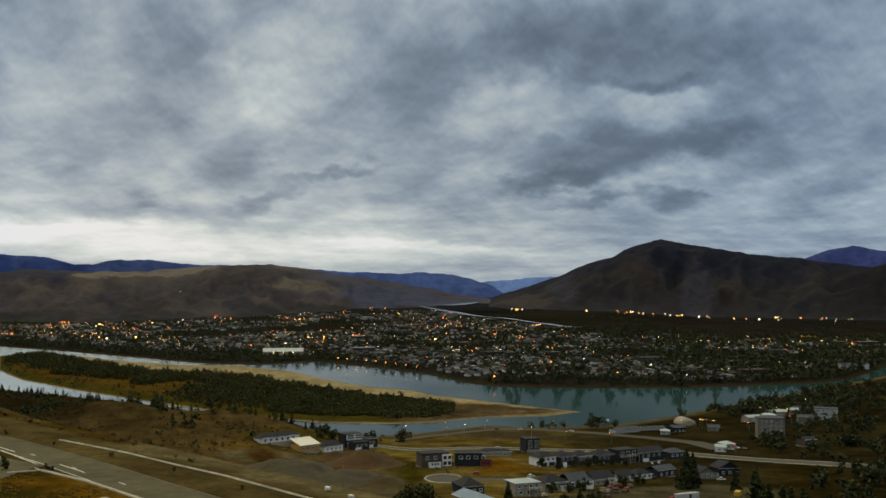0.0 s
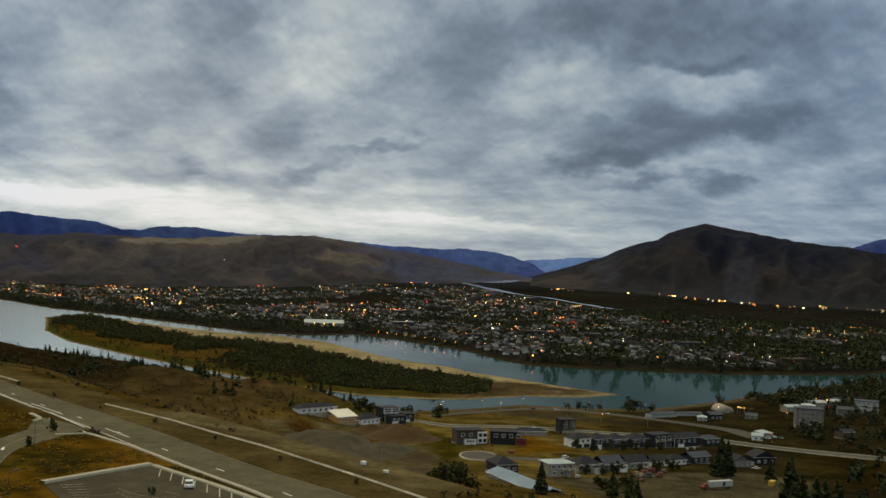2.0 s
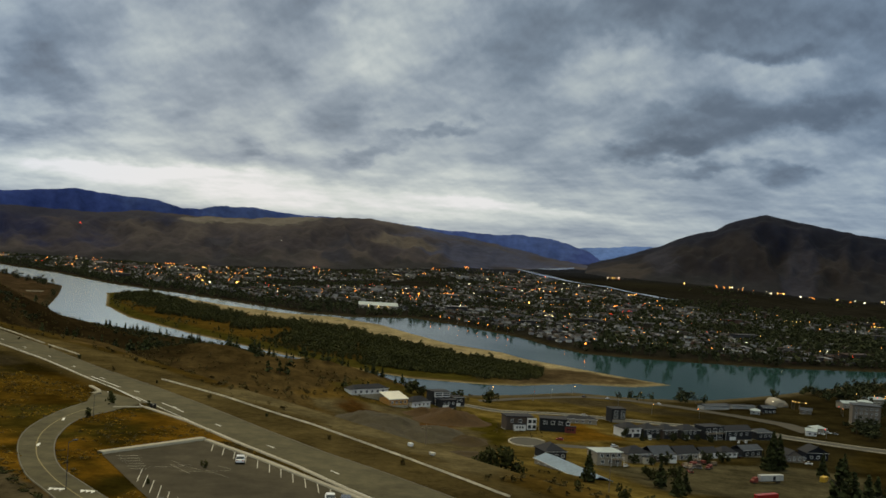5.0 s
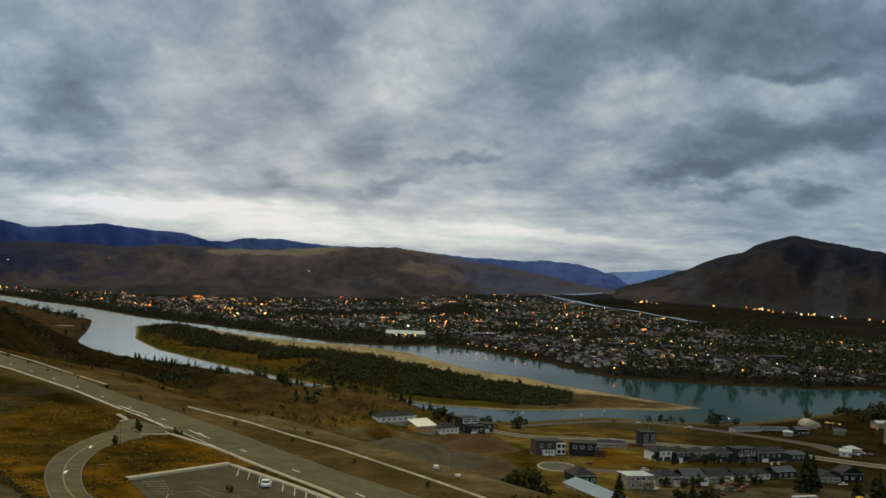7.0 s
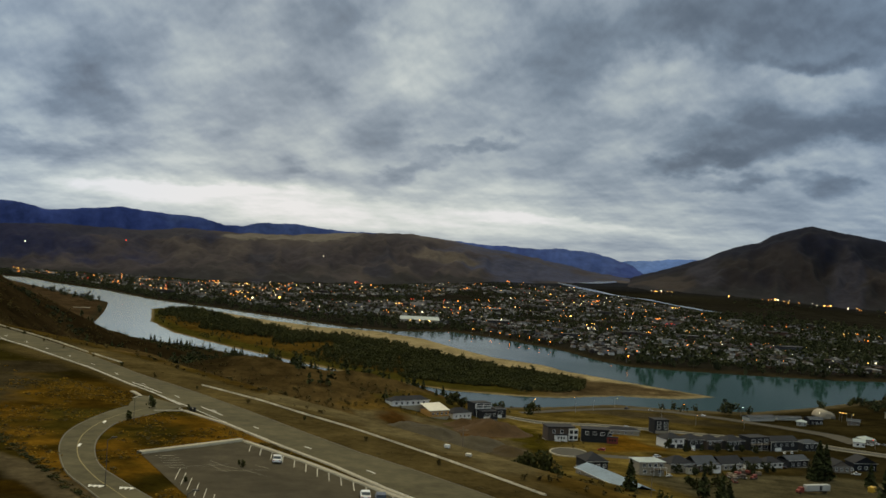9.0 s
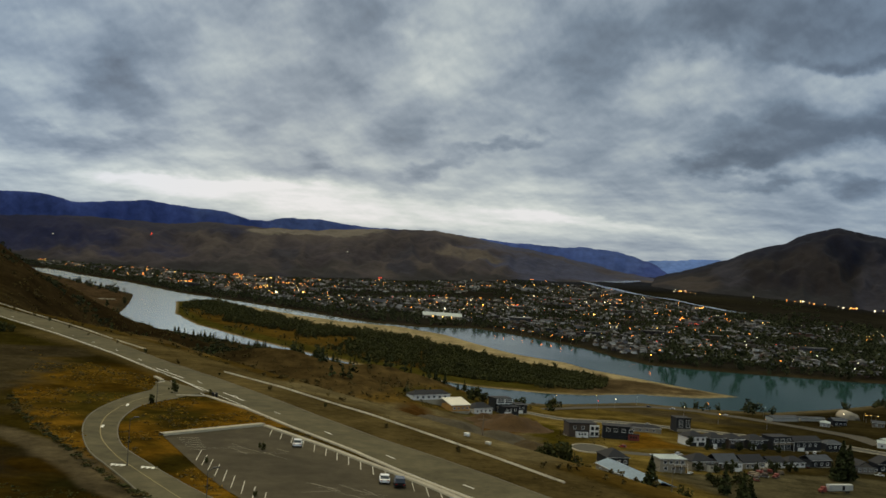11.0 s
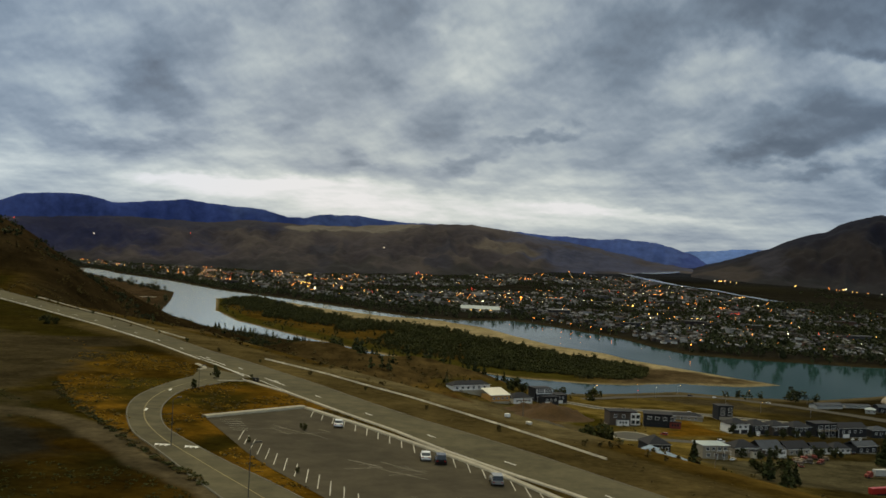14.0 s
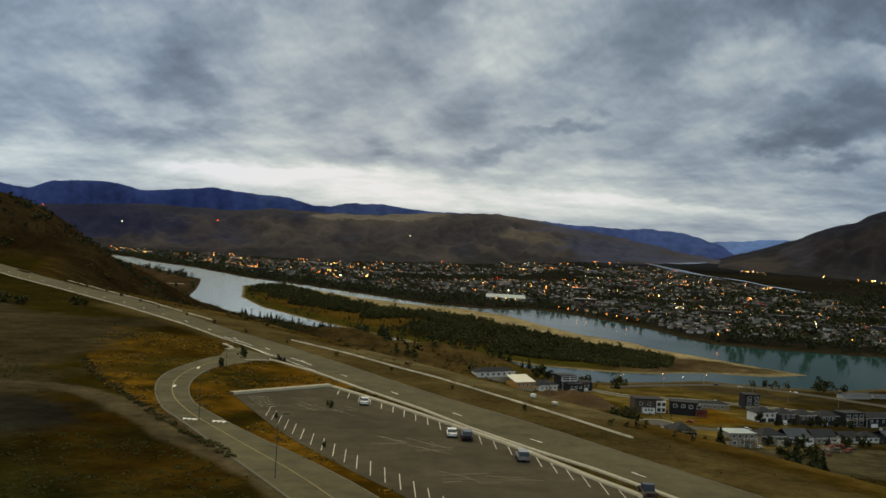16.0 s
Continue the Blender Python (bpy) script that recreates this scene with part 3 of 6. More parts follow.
def hill(name, label, crest, dist, depth, cols, seed, rough_amp=0.11, patches=(), crown=None):
    """A range of hills: crest height by bearing, falling to a foot in front, with spurs and gullies."""
    b, e = np.array([c[0] for c in crest]), np.array([c[1] for c in crest])
    az = np.arange(b[0], b[-1] + 0.01, 0.12)
    s = np.linspace(0, 1.25, 60)
    A, S = np.meshgrid(az, s)
    top = EYE.z + dist * np.tan(np.radians(np.interp(A, b, e) + 0.03 * lattice(A * 2.3, A * 0, seed) + 0.018 * lattice(A * 6.1, A * 0, seed + 1)))
    reach = np.interp(A, *depth) if isinstance(depth, tuple) else depth
    D = dist - reach * (1 - S)
    x, y = EYE.x + D * np.sin(np.radians(A)), EYE.y + D * np.cos(np.radians(A))
    up = np.where(S <= 1, smooth(0, 1, S) * 0.45 + S * 0.55, 1 - (S - 1) * 1.2)
    ridge = 1 - np.abs(fbm(A * 300, D * 1.1, 420, 5, seed))
    spur = (ridge - 0.72) * np.sin(np.pi * np.clip(S, 0, 1)) ** 0.8
    base = ground(x, y) - 3
    Z = base + (top - base) * np.clip(up + rough_amp * spur * 1.6, 0, 1.0)
    me = mesh_of(name, np.stack([x, y, Z], -1).reshape(-1, 3), grid_faces(len(s), len(az))[:, ::-1], M["hill"], True)
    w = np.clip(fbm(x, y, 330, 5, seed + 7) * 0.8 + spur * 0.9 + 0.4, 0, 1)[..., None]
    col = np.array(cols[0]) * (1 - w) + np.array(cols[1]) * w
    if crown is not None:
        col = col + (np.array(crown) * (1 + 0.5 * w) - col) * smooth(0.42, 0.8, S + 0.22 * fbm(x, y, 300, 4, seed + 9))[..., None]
    # trees and gardens creep up the foot of the slope
    col = col + (np.array([0.02, 0.021, 0.026]) - col) * (smooth(0.34, 0.04, S + 0.16 * fbm(x, y, 140, 4, seed + 5)) * (dist < 4750))[..., None] * 0.85
    # patches: scrub and wood tones, plus painted haze and painted sunlight
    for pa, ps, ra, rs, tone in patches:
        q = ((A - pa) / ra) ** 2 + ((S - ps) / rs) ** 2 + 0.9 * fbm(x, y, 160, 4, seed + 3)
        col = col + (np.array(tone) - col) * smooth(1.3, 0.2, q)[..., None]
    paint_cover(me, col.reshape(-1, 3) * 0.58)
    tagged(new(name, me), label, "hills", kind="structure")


def build_hills():
    # distance haze is put into the base colours: blue ranges, blue foothill patches
    brown = ((0.047, 0.04, 0.05), (0.092, 0.075, 0.071))
    # tan: a sunlit patch near the crest, put into the foothill colour
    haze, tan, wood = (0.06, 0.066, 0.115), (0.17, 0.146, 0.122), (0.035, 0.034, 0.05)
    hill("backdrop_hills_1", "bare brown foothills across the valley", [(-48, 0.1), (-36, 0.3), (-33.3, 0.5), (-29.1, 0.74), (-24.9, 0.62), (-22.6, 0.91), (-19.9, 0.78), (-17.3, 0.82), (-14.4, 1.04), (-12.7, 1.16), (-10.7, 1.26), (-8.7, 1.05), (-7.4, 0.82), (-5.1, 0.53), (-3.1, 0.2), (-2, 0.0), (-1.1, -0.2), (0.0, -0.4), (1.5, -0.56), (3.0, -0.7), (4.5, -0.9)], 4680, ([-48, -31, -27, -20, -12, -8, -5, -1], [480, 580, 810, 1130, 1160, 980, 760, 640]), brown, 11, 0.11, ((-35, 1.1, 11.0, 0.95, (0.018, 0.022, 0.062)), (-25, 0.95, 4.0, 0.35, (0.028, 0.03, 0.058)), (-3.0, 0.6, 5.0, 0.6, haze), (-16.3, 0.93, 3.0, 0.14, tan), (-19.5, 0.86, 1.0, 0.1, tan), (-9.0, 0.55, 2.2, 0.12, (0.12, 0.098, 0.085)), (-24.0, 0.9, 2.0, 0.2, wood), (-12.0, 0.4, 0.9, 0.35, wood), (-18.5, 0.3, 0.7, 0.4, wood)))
    hill("backdrop_hills_2", "haze-blue ridge behind the foothills", [(-60, 0.8), (-50, 1.3), (-38, 1.5), (-36.5, 1.37), (-35.1, 1.2), (-34, 1.66), (-31.8, 1.79), (-30.8, 1.76), (-29.7, 1.43), (-28, 1.58), (-25.9, 1.82), (-24, 1.6), (-22.5, 1.53), (-21.7, 1.44), (-20.5, 1.16), (-19.6, 1.17), (-18.7, 1.4), (-16.9, 1.42), (-14.4, 1.2), (-12, 1.15), (-8.2, 1.02), (-6, 0.85), (-3.6, 0.78), (-2, 0.84), (-0.5, 0.76), (0.7, 0.42), (1.6, 0.14), (2.6, -0.08), (3.8, -0.25), (5.5, -0.5)], 4840, 160, ((0.045, 0.072, 0.25), (0.066, 0.1, 0.32)), 23, 0.11, ((-14, 0.8, 8, 1.5, (0.085, 0.125, 0.32)), (-3, 0.8, 5, 1.5, (0.095, 0.145, 0.38))))
    hill("backdrop_hills_3", "pale haze-blue mountains at the valley's end", [(-3, 0.1), (1.1, 0.35), (2.6, 0.47), (4, 0.6), (5.2, 0.61), (8, 0.5), (12, 0.4)], 4900, 200, ((0.16, 0.27, 0.62), (0.18, 0.29, 0.66)), 31)
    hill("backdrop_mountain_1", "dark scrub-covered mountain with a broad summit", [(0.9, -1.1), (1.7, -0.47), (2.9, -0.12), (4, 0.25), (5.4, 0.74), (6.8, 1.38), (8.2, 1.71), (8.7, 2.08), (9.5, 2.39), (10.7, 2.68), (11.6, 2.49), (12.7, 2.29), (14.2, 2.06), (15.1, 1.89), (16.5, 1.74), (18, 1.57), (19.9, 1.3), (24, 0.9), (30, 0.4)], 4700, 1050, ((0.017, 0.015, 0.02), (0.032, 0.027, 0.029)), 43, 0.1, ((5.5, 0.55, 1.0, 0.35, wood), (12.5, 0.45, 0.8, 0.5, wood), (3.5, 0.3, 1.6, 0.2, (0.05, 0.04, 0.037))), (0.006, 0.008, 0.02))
    hill("backdrop_mountain_2", "distant haze-blue mountain with cloud on its summit", [(15, 0.3), (17.9, 1.57), (19, 1.98), (20.4, 2.23), (21.7, 1.99), (25, 1.4), (32, 0.8)], 4850, 350, ((0.05, 0.07, 0.24), (0.07, 0.095, 0.29)), 57)
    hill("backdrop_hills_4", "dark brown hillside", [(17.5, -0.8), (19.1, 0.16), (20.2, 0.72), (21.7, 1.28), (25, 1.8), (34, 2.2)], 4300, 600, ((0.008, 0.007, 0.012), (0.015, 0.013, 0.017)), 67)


build_ground()
build_water()
build_hills()
ribbon("road_1", ROAD_NEAR, ROAD_FAR, 0.06, M["asphalt"], "wide worn asphalt road with painted lanes")
ribbon("road_2", SIDE_OUT, SIDE_IN, 0.1, M["asphalt"], "curving two-lane side road off the main road", steps=1)
ribbon("parking_lot", LOT_NEAR, LOT_FAR, 0.05, M["asphalt_dark"], "worn asphalt parking lot with angled stalls", "parking lot")


# ---------------------------------------------------------------- tools for things
def mesh_np(name, verts, groups, mats, smooth_it=False):
    """A mesh from arrays: groups of (faces, material index), all faces of a group with the same corner count."""
    me = bpy.data.meshes.new(name)
    verts = np.asarray(verts, dtype=np.float32)
    me.vertices.add(len(verts))
    me.vertices.foreach_set("co", verts.ravel())
    sizes = np.concatenate([np.full(len(f), f.shape[1], dtype=np.int32) for f, _ in groups])
    loops = np.concatenate([f.ravel() for f, _ in groups]).astype(np.int32)
    me.loops.add(len(loops))
    me.loops.foreach_set("vertex_index", loops)
    me.polygons.add(len(sizes))
    me.polygons.foreach_set("loop_start", np.concatenate([[0], np.cumsum(sizes)[:-1]]).astype(np.int32))
    me.polygons.foreach_set("material_index", np.concatenate([np.full(len(f), k, dtype=np.int32) for f, k in groups]))
    for m in mats:
        me.materials.append(m)
    if smooth_it:
        me.polygons.foreach_set("use_smooth", np.ones(len(sizes), dtype=bool))
    me.update(calc_edges=True)
    me.validate()
    return me


def repeat(verts, groups, places, heights, turns, wide=None):
    """The arrays of one small model set down many times."""
    k, n = len(places), len(verts)
    c, s = np.cos(turns)[:, None], np.sin(turns)[:, None]
    wide = np.ones(k) if wide is None else wide
    hx = heights[:, None] * wide[:, None]
    x = (verts[None, :, 0] * c - verts[None, :, 1] * s) * hx + places[:, 0:1]
    y = (verts[None, :, 0] * s + verts[None, :, 1] * c) * hx + places[:, 1:2]
    z = verts[None, :, 2] * heights[:, None] + places[:, 2:3]
    off = (np.arange(k) * n)[:, None, None]
    return np.stack([x, y, z], -1).reshape(-1, 3), [((f[None] + off).reshape(-1, f.shape[1]), m) for f, m in groups]


def merged(items):
    verts, groups, at = [], {}, 0
    for v, gs in items:
        for f, m in gs:
            groups.setdefault((f.shape[1], m), []).append(f + at)
        verts.append(v)
        at += len(v)
    return np.concatenate(verts), [(np.concatenate(fs), m) for (_, m), fs in groups.items()]


def part(name, bm, mat, parent, label="", smooth_it=False):
    me = bpy.data.meshes.new(name)
    bm.to_mesh(me)
    bm.free()
    me.materials.append(mat)
    if smooth_it:
        me.polygons.foreach_set("use_smooth", np.ones(len(me.polygons), dtype=bool))
    ob = new(name, me)
    ob.parent = parent
    if label:
        tagged(ob, label)
    return ob


def box(bm, x0, x1, y0, y1, z0, z1, bevel=0.0):
    vs = [bm.verts.new(p) for p in ((x0, y0, z0), (x1, y0, z0), (x1, y1, z0), (x0, y1, z0), (x0, y0, z1), (x1, y0, z1), (x1, y1, z1), (x0, y1, z1))]
    fs = [bm.faces.new([vs[i] for i in q]) for q in ((3, 2, 1, 0), (4, 5, 6, 7), (0, 1, 5, 4), (1, 2, 6, 5), (2, 3, 7, 6), (3, 0, 4, 7))]
    if bevel:
        bmesh.ops.bevel(bm, geom=list({e for f in fs for e in f.edges}), offset=bevel, segments=1, affect="EDGES")
    return vs


def boxes(*dims, bevel=0.0):
    bm = bmesh.new()
    for d in dims:
        box(bm, *d, bevel=bevel)
    return bm


def prism(bm, profile, y0, y1):
    """A profile of (x, z) drawn out along y."""
    a = [bm.verts.new((x, y0, z)) for x, z in profile]
    b = [bm.verts.new((x, y1, z)) for x, z in profile]
    n = len(profile)
    bm.faces.new(a)
    bm.faces.new(b[::-1])
    for k in range(n):
        bm.faces.new([a[k], b[k], b[(k + 1) % n], a[(k + 1) % n]])
    bmesh.ops.recalc_face_normals(bm, faces=bm.faces)
    return bm


def tube(bm, p, q, r0, r1=None, sides=8):
    r1 = r0 if r1 is None else r1
    p, q = Vector(p), Vector(q)
    d = (q - p).normalized()
    u = d.orthogonal().normalized()
    v = d.cross(u)
    rings = []
    for c, r in ((p, r0), (q, r1)):
        rings.append([bm.verts.new(c + (u * math.cos(a) + v * math.sin(a)) * r) for a in [2 * math.pi * k / sides for k in range(sides)]])
    for k in range(sides):
        bm.faces.new([rings[0][k], rings[0][(k + 1) % sides], rings[1][(k + 1) % sides], rings[1][k]])
    bm.faces.new(rings[0][::-1])
    bm.faces.new(rings[1])
    return bm


def thing(name, label, category, m=None, group="", kind=""):
    ob = new(name)
    ob.empty_display_size = 0.3
    if m is not None:
        ob.matrix_world = m
    return tagged(ob, label, category, group, kind)


def height(x, y):
    return float(ground(x, y))


def palette(name, tones, rough=0.85, spec=0.2):
    """One of several paints, picked anew for every separate piece."""
    m = bpy.data.materials.new(name)
    m.use_nodes = True
    t = m.node_tree
    p = t.nodes["Principled BSDF"]
    p.inputs["Roughness"].default_value = rough
    p.inputs["Specular IOR Level"].default_value = spec
    g, o = t.nodes.new("ShaderNodeNewGeometry"), t.nodes.new("ShaderNodeObjectInfo")
    k = maths(t, "FRACT", maths(t, "ADD", g.outputs["Random Per Island"], o.outputs["Random"]))
    col = ramp(t, k, [(i / len(tones), c) for i, c in enumerate(tones)])
    t.nodes[-1].color_ramp.interpolation = "CONSTANT"
    n = node(t, "ShaderNodeTexNoise", Scale=0.7, Detail=4.0)
    link(t, g.outputs["Position"], n.inputs["Vector"])
    col = mix(t, 1.0, col, ramp(t, n.outputs[0], [(0.3, (0.72,) * 3), (0.7, (1.0,) * 3)]), "MULTIPLY")
    link(t, col, p.inputs["Base Color"])
    return m


def leaf_material(name, dark, light):
    m = bpy.data.materials.new(name)
    m.use_nodes = True
    t = m.node_tree
    p = t.nodes["Principled BSDF"]
    p.inputs["Roughness"].default_value = 0.9
    p.inputs["Specular IOR Level"].default_value = 0.08
    g, o = t.nodes.new("ShaderNodeNewGeometry"), t.nodes.new("ShaderNodeObjectInfo")
    k = maths(t, "FRACT", maths(t, "ADD", g.outputs["Random Per Island"], o.outputs["Random"]))
    n = node(t, "ShaderNodeTexNoise", Scale=0.03, Detail=3.0)
    link(t, g.outputs["Position"], n.inputs["Vector"])
    k = maths(t, "ADD", maths(t, "MULTIPLY", k, 0.5), maths(t, "MULTIPLY", maths(t, "SUBTRACT", n.outputs[0], 0.3), 1.1), clamp=True)
    link(t, ramp(t, k, [(0.0, dark), (1.0, light)]), p.inputs["Base Color"])
    return m


M.update({
    "dull_white": material("weathered_white_metal", (0.36, 0.36, 0.34), 0.7, grain=0.2, scale=1.0, coarse=7),
    "tan_siding": material("dun_siding", (0.15, 0.125, 0.1), 0.8, grain=0.2, scale=0.6, coarse=6),
    "old_concrete": material("weathered_concrete", (0.111, 0.098, 0.068), 0.9, grain=0.3, scale=0.8, coarse=9),
    "lines": material("parking_line_paint", (0.45, 0.42, 0.35), 0.8, grain=0.3, scale=0.6, coarse=6),
    "faded": material("faded_road_paint", (0.221, 0.196, 0.153), 0.8, grain=0.3, scale=0.6, coarse=6),
    "barrier": material("sunlit_concrete", (0.52, 0.46, 0.34), 0.85, grain=0.35, scale=0.8, coarse=9, vary=0.35),
    "conifer": leaf_material("conifer_needles", (0.026, 0.032, 0.013), (0.052, 0.056, 0.018)),
    "broadleaf": leaf_material("cottonwood_leaves", (0.024, 0.027, 0.01), (0.06, 0.058, 0.016)),
    "town_leaf": leaf_material("street_tree_leaves", (0.022, 0.027, 0.014), (0.05, 0.052, 0.02)),
    "shrub": leaf_material("dry_shrub", (0.045, 0.034, 0.011), (0.1, 0.07, 0.02)),
    "bark": material("bark", (0.06, 0.045, 0.035), 0.95, scale=0.4),
    "walls": palette("house_siding", [(0.315, 0.307, 0.307), (0.045, 0.041, 0.039), (0.413, 0.405, 0.405), (0.053, 0.045, 0.038), (0.150, 0.120, 0.090), (0.600, 0.593, 0.585), (0.038, 0.039, 0.043), (0.195, 0.143, 0.105), (0.098, 0.053, 0.038), (0.450, 0.435, 0.420), (0.068, 0.068, 0.075), (0.038, 0.030, 0.030), (0.188, 0.188, 0.210)]),
    "roofs": palette("house_roofing", [(0.035, 0.035, 0.038), (0.021, 0.021, 0.025), (0.056, 0.056, 0.062), (0.119, 0.119, 0.126), (0.028, 0.022, 0.020), (0.210, 0.210, 0.224), (0.018, 0.019, 0.023), (0.049, 0.032, 0.025), (0.028, 0.030, 0.035), (0.091, 0.087, 0.084)]),
    "glass": material("window_glass", (0.02, 0.025, 0.03), 0.08, grain=0.05, spec=0.6),
    "metal": material("galvanised_steel", (0.3, 0.3, 0.3), 0.5, metal=0.8, grain=0.15),
    "rubber": material("black_rubber", (0.012, 0.012, 0.012), 0.8, grain=0.1),
    "car_white": material("white_car_paint", (0.75, 0.75, 0.75), 0.25, grain=0.03, spec=0.5),
    "car_black": material("black_car_paint", (0.012, 0.012, 0.014), 0.2, grain=0.05, spec=0.5),
    "car_grey": material("grey_car_paint", (0.22, 0.22, 0.22), 0.25, grain=0.05, spec=0.5),
    "car_red": material("red_paint", (0.3, 0.02, 0.015), 0.35, grain=0.15, spec=0.4),
    "tail": material("tail_lamp", (0.25, 0.01, 0.01), 0.3, grain=0.05),
    "lens": material("headlamp_lens", (0.6, 0.6, 0.58), 0.2, grain=0.03),
    "osb": material("strand_board", (0.442, 0.230, 0.060), 0.85, grain=0.3, scale=0.5, coarse=4),
    "cream": material("cream_roofing_felt", (0.62, 0.57, 0.47), 0.8, grain=0.15, scale=0.8, coarse=6),
    "beige": material("beige_siding", (0.27, 0.235, 0.18), 0.75, grain=0.15, scale=0.5, coarse=6),
    "brown": material("brown_siding", (0.075, 0.055, 0.042), 0.75, grain=0.2, scale=0.5, coarse=6),
    "rust": material("rust_red_siding", (0.16, 0.035, 0.025), 0.75, grain=0.2, scale=0.5, coarse=6),
    "steel_blue": material("blue_steel_roofing", (0.128, 0.187, 0.255), 0.65, metal=0.0, grain=0.25, scale=1.2, coarse=7, spec=0.4),
    "pale_roof": material("pale_grey_roofing", (0.30, 0.34, 0.34), 0.6, grain=0.15, scale=1.2, coarse=7),
    "grey_roof": material("grey_shingles", (0.034, 0.040, 0.052), 0.8, grain=0.3, scale=0.7, coarse=6),
    "wood": material("weathered_timber", (0.16, 0.12, 0.08), 0.9, grain=0.3, scale=0.4),
    "yellow_paint": material("yellow_machine_paint", (0.5, 0.3, 0.03), 0.5, grain=0.25),
    "gravel": material("pale_gravel", (0.061, 0.054, 0.041), 0.95, grain=0.3, scale=1.5, coarse=20, spec=0.1),
})
for key, tone, power in (("amber", (1.0, 0.26, 0.035), 9), ("gold", (1.0, 0.5, 0.1), 10), ("warm", (1.0, 0.82, 0.5), 9), ("red", (1.0, 0.05, 0.02), 4), ("pale", (0.95, 1.0, 0.85), 9)):
    M["glow_" + key] = material("lamp_glow_" + key, tone, 0.5, grain=0.02, glow=tone, emit=power)


# ---------------------------------------------------------------- trees
def leaf_cloud(kind, count, seed, size):
    """Arrays of a crown one unit high: many small leaf clumps round a tapered or lobed shape, plus a trunk."""
    rng = np.random.default_rng(seed)
    if kind == "conifer":
        h = 0.08 + 0.92 * rng.random(count) ** 1.25
        tier = 0.75 + 0.25 * np.abs(np.sin(h * 26 + seed))
        r = (1.02 - h) * 0.25 * tier * np.sqrt(rng.random(count)) + 0.004
        a = rng.random(count) * 6.283
        p = np.stack([r * np.cos(a), r * np.sin(a), h], 1)
        s = size * (0.45 + 0.75 * (1.05 - h)) * (0.7 + 0.6 * rng.random(count))
    else:
        lobes = rng.normal(0, 1, (7, 3)) * [0.16, 0.16, 0.19] + [0, 0, 0.46]
        if kind == "shrub":
            lobes = rng.normal(0, 1, (6, 3)) * [0.38, 0.38, 0.1] + [0, 0, 0.42]
        q = rng.normal(0, 1, (count, 3))
        q /= np.linalg.norm(q, axis=1, keepdims=True)
        rad = np.array([0.25, 0.25, 0.26]) if kind != "shrub" else np.array([0.34, 0.34, 0.34])
        p = lobes[rng.integers(0, len(lobes), count)] + q * rad * (rng.random((count, 1)) ** 0.4)
        p[:, 2] = np.clip(p[:, 2], 0.05, 1.0)
        s = size * (0.6 + 0.8 * rng.random(count))
    u = rng.normal(0, 1, (count, 3))
    u /= np.linalg.norm(u, axis=1, keepdims=True)
    v = np.cross(u, rng.normal(0, 1, (count, 3)))
    v /= np.linalg.norm(v, axis=1, keepdims=True)
    quad = np.stack([p + (u * a + v * b) * s[:, None] for a, b in ((-1, -0.6), (0.9, -0.8), (1.1, 0.7), (-0.8, 0.9))], 1)
    verts = quad.reshape(-1, 3)
    faces = np.arange(count * 4).reshape(-1, 4)
    return verts, faces


def trunk_arrays(h, r):
    a = np.arange(5) * 2 * np.pi / 5
    lo = np.stack([np.cos(a) * r, np.sin(a) * r, a * 0 - 0.02], 1)
    hi = np.stack([np.cos(a) * r * 0.3, np.sin(a) * r * 0.3, a * 0 + h], 1)
    k = np.arange(5)
    return np.concatenate([lo, hi]), np.stack([k, (k + 1) % 5, (k + 1) % 5 + 5, k + 5], 1)


def forest(name, label, kind, mat, places, heights, seed, count=30, size=0.085, wide=None):
    """Woods too many to count, as one object."""
    rng = np.random.default_rng(seed)
    items = []
    which = rng.integers(0, 5, len(places))
    turns = rng.random(len(places)) * 6.28
    wide = 0.8 + 0.5 * rng.random(len(places)) if wide is None else wide
    for k in range(5):
        m = which == k
        if not m.any():
            continue
        v, f = leaf_cloud(kind, count, seed * 10 + k, size)
        tv, tf = trunk_arrays(0.5 if kind != "conifer" else 0.9, 0.018)
        vv = np.concatenate([v, tv])
        items.append(repeat(vv, [(f, 0), (tf + len(v), 1)], places[m], heights[m], turns[m], wide[m]))
    v, g = merged(items)
    return tagged(new(name, mesh_np(name, v, g, [M[mat], M["bark"]])), label, "trees", kind="stuff")


TREE_KINDS = {}


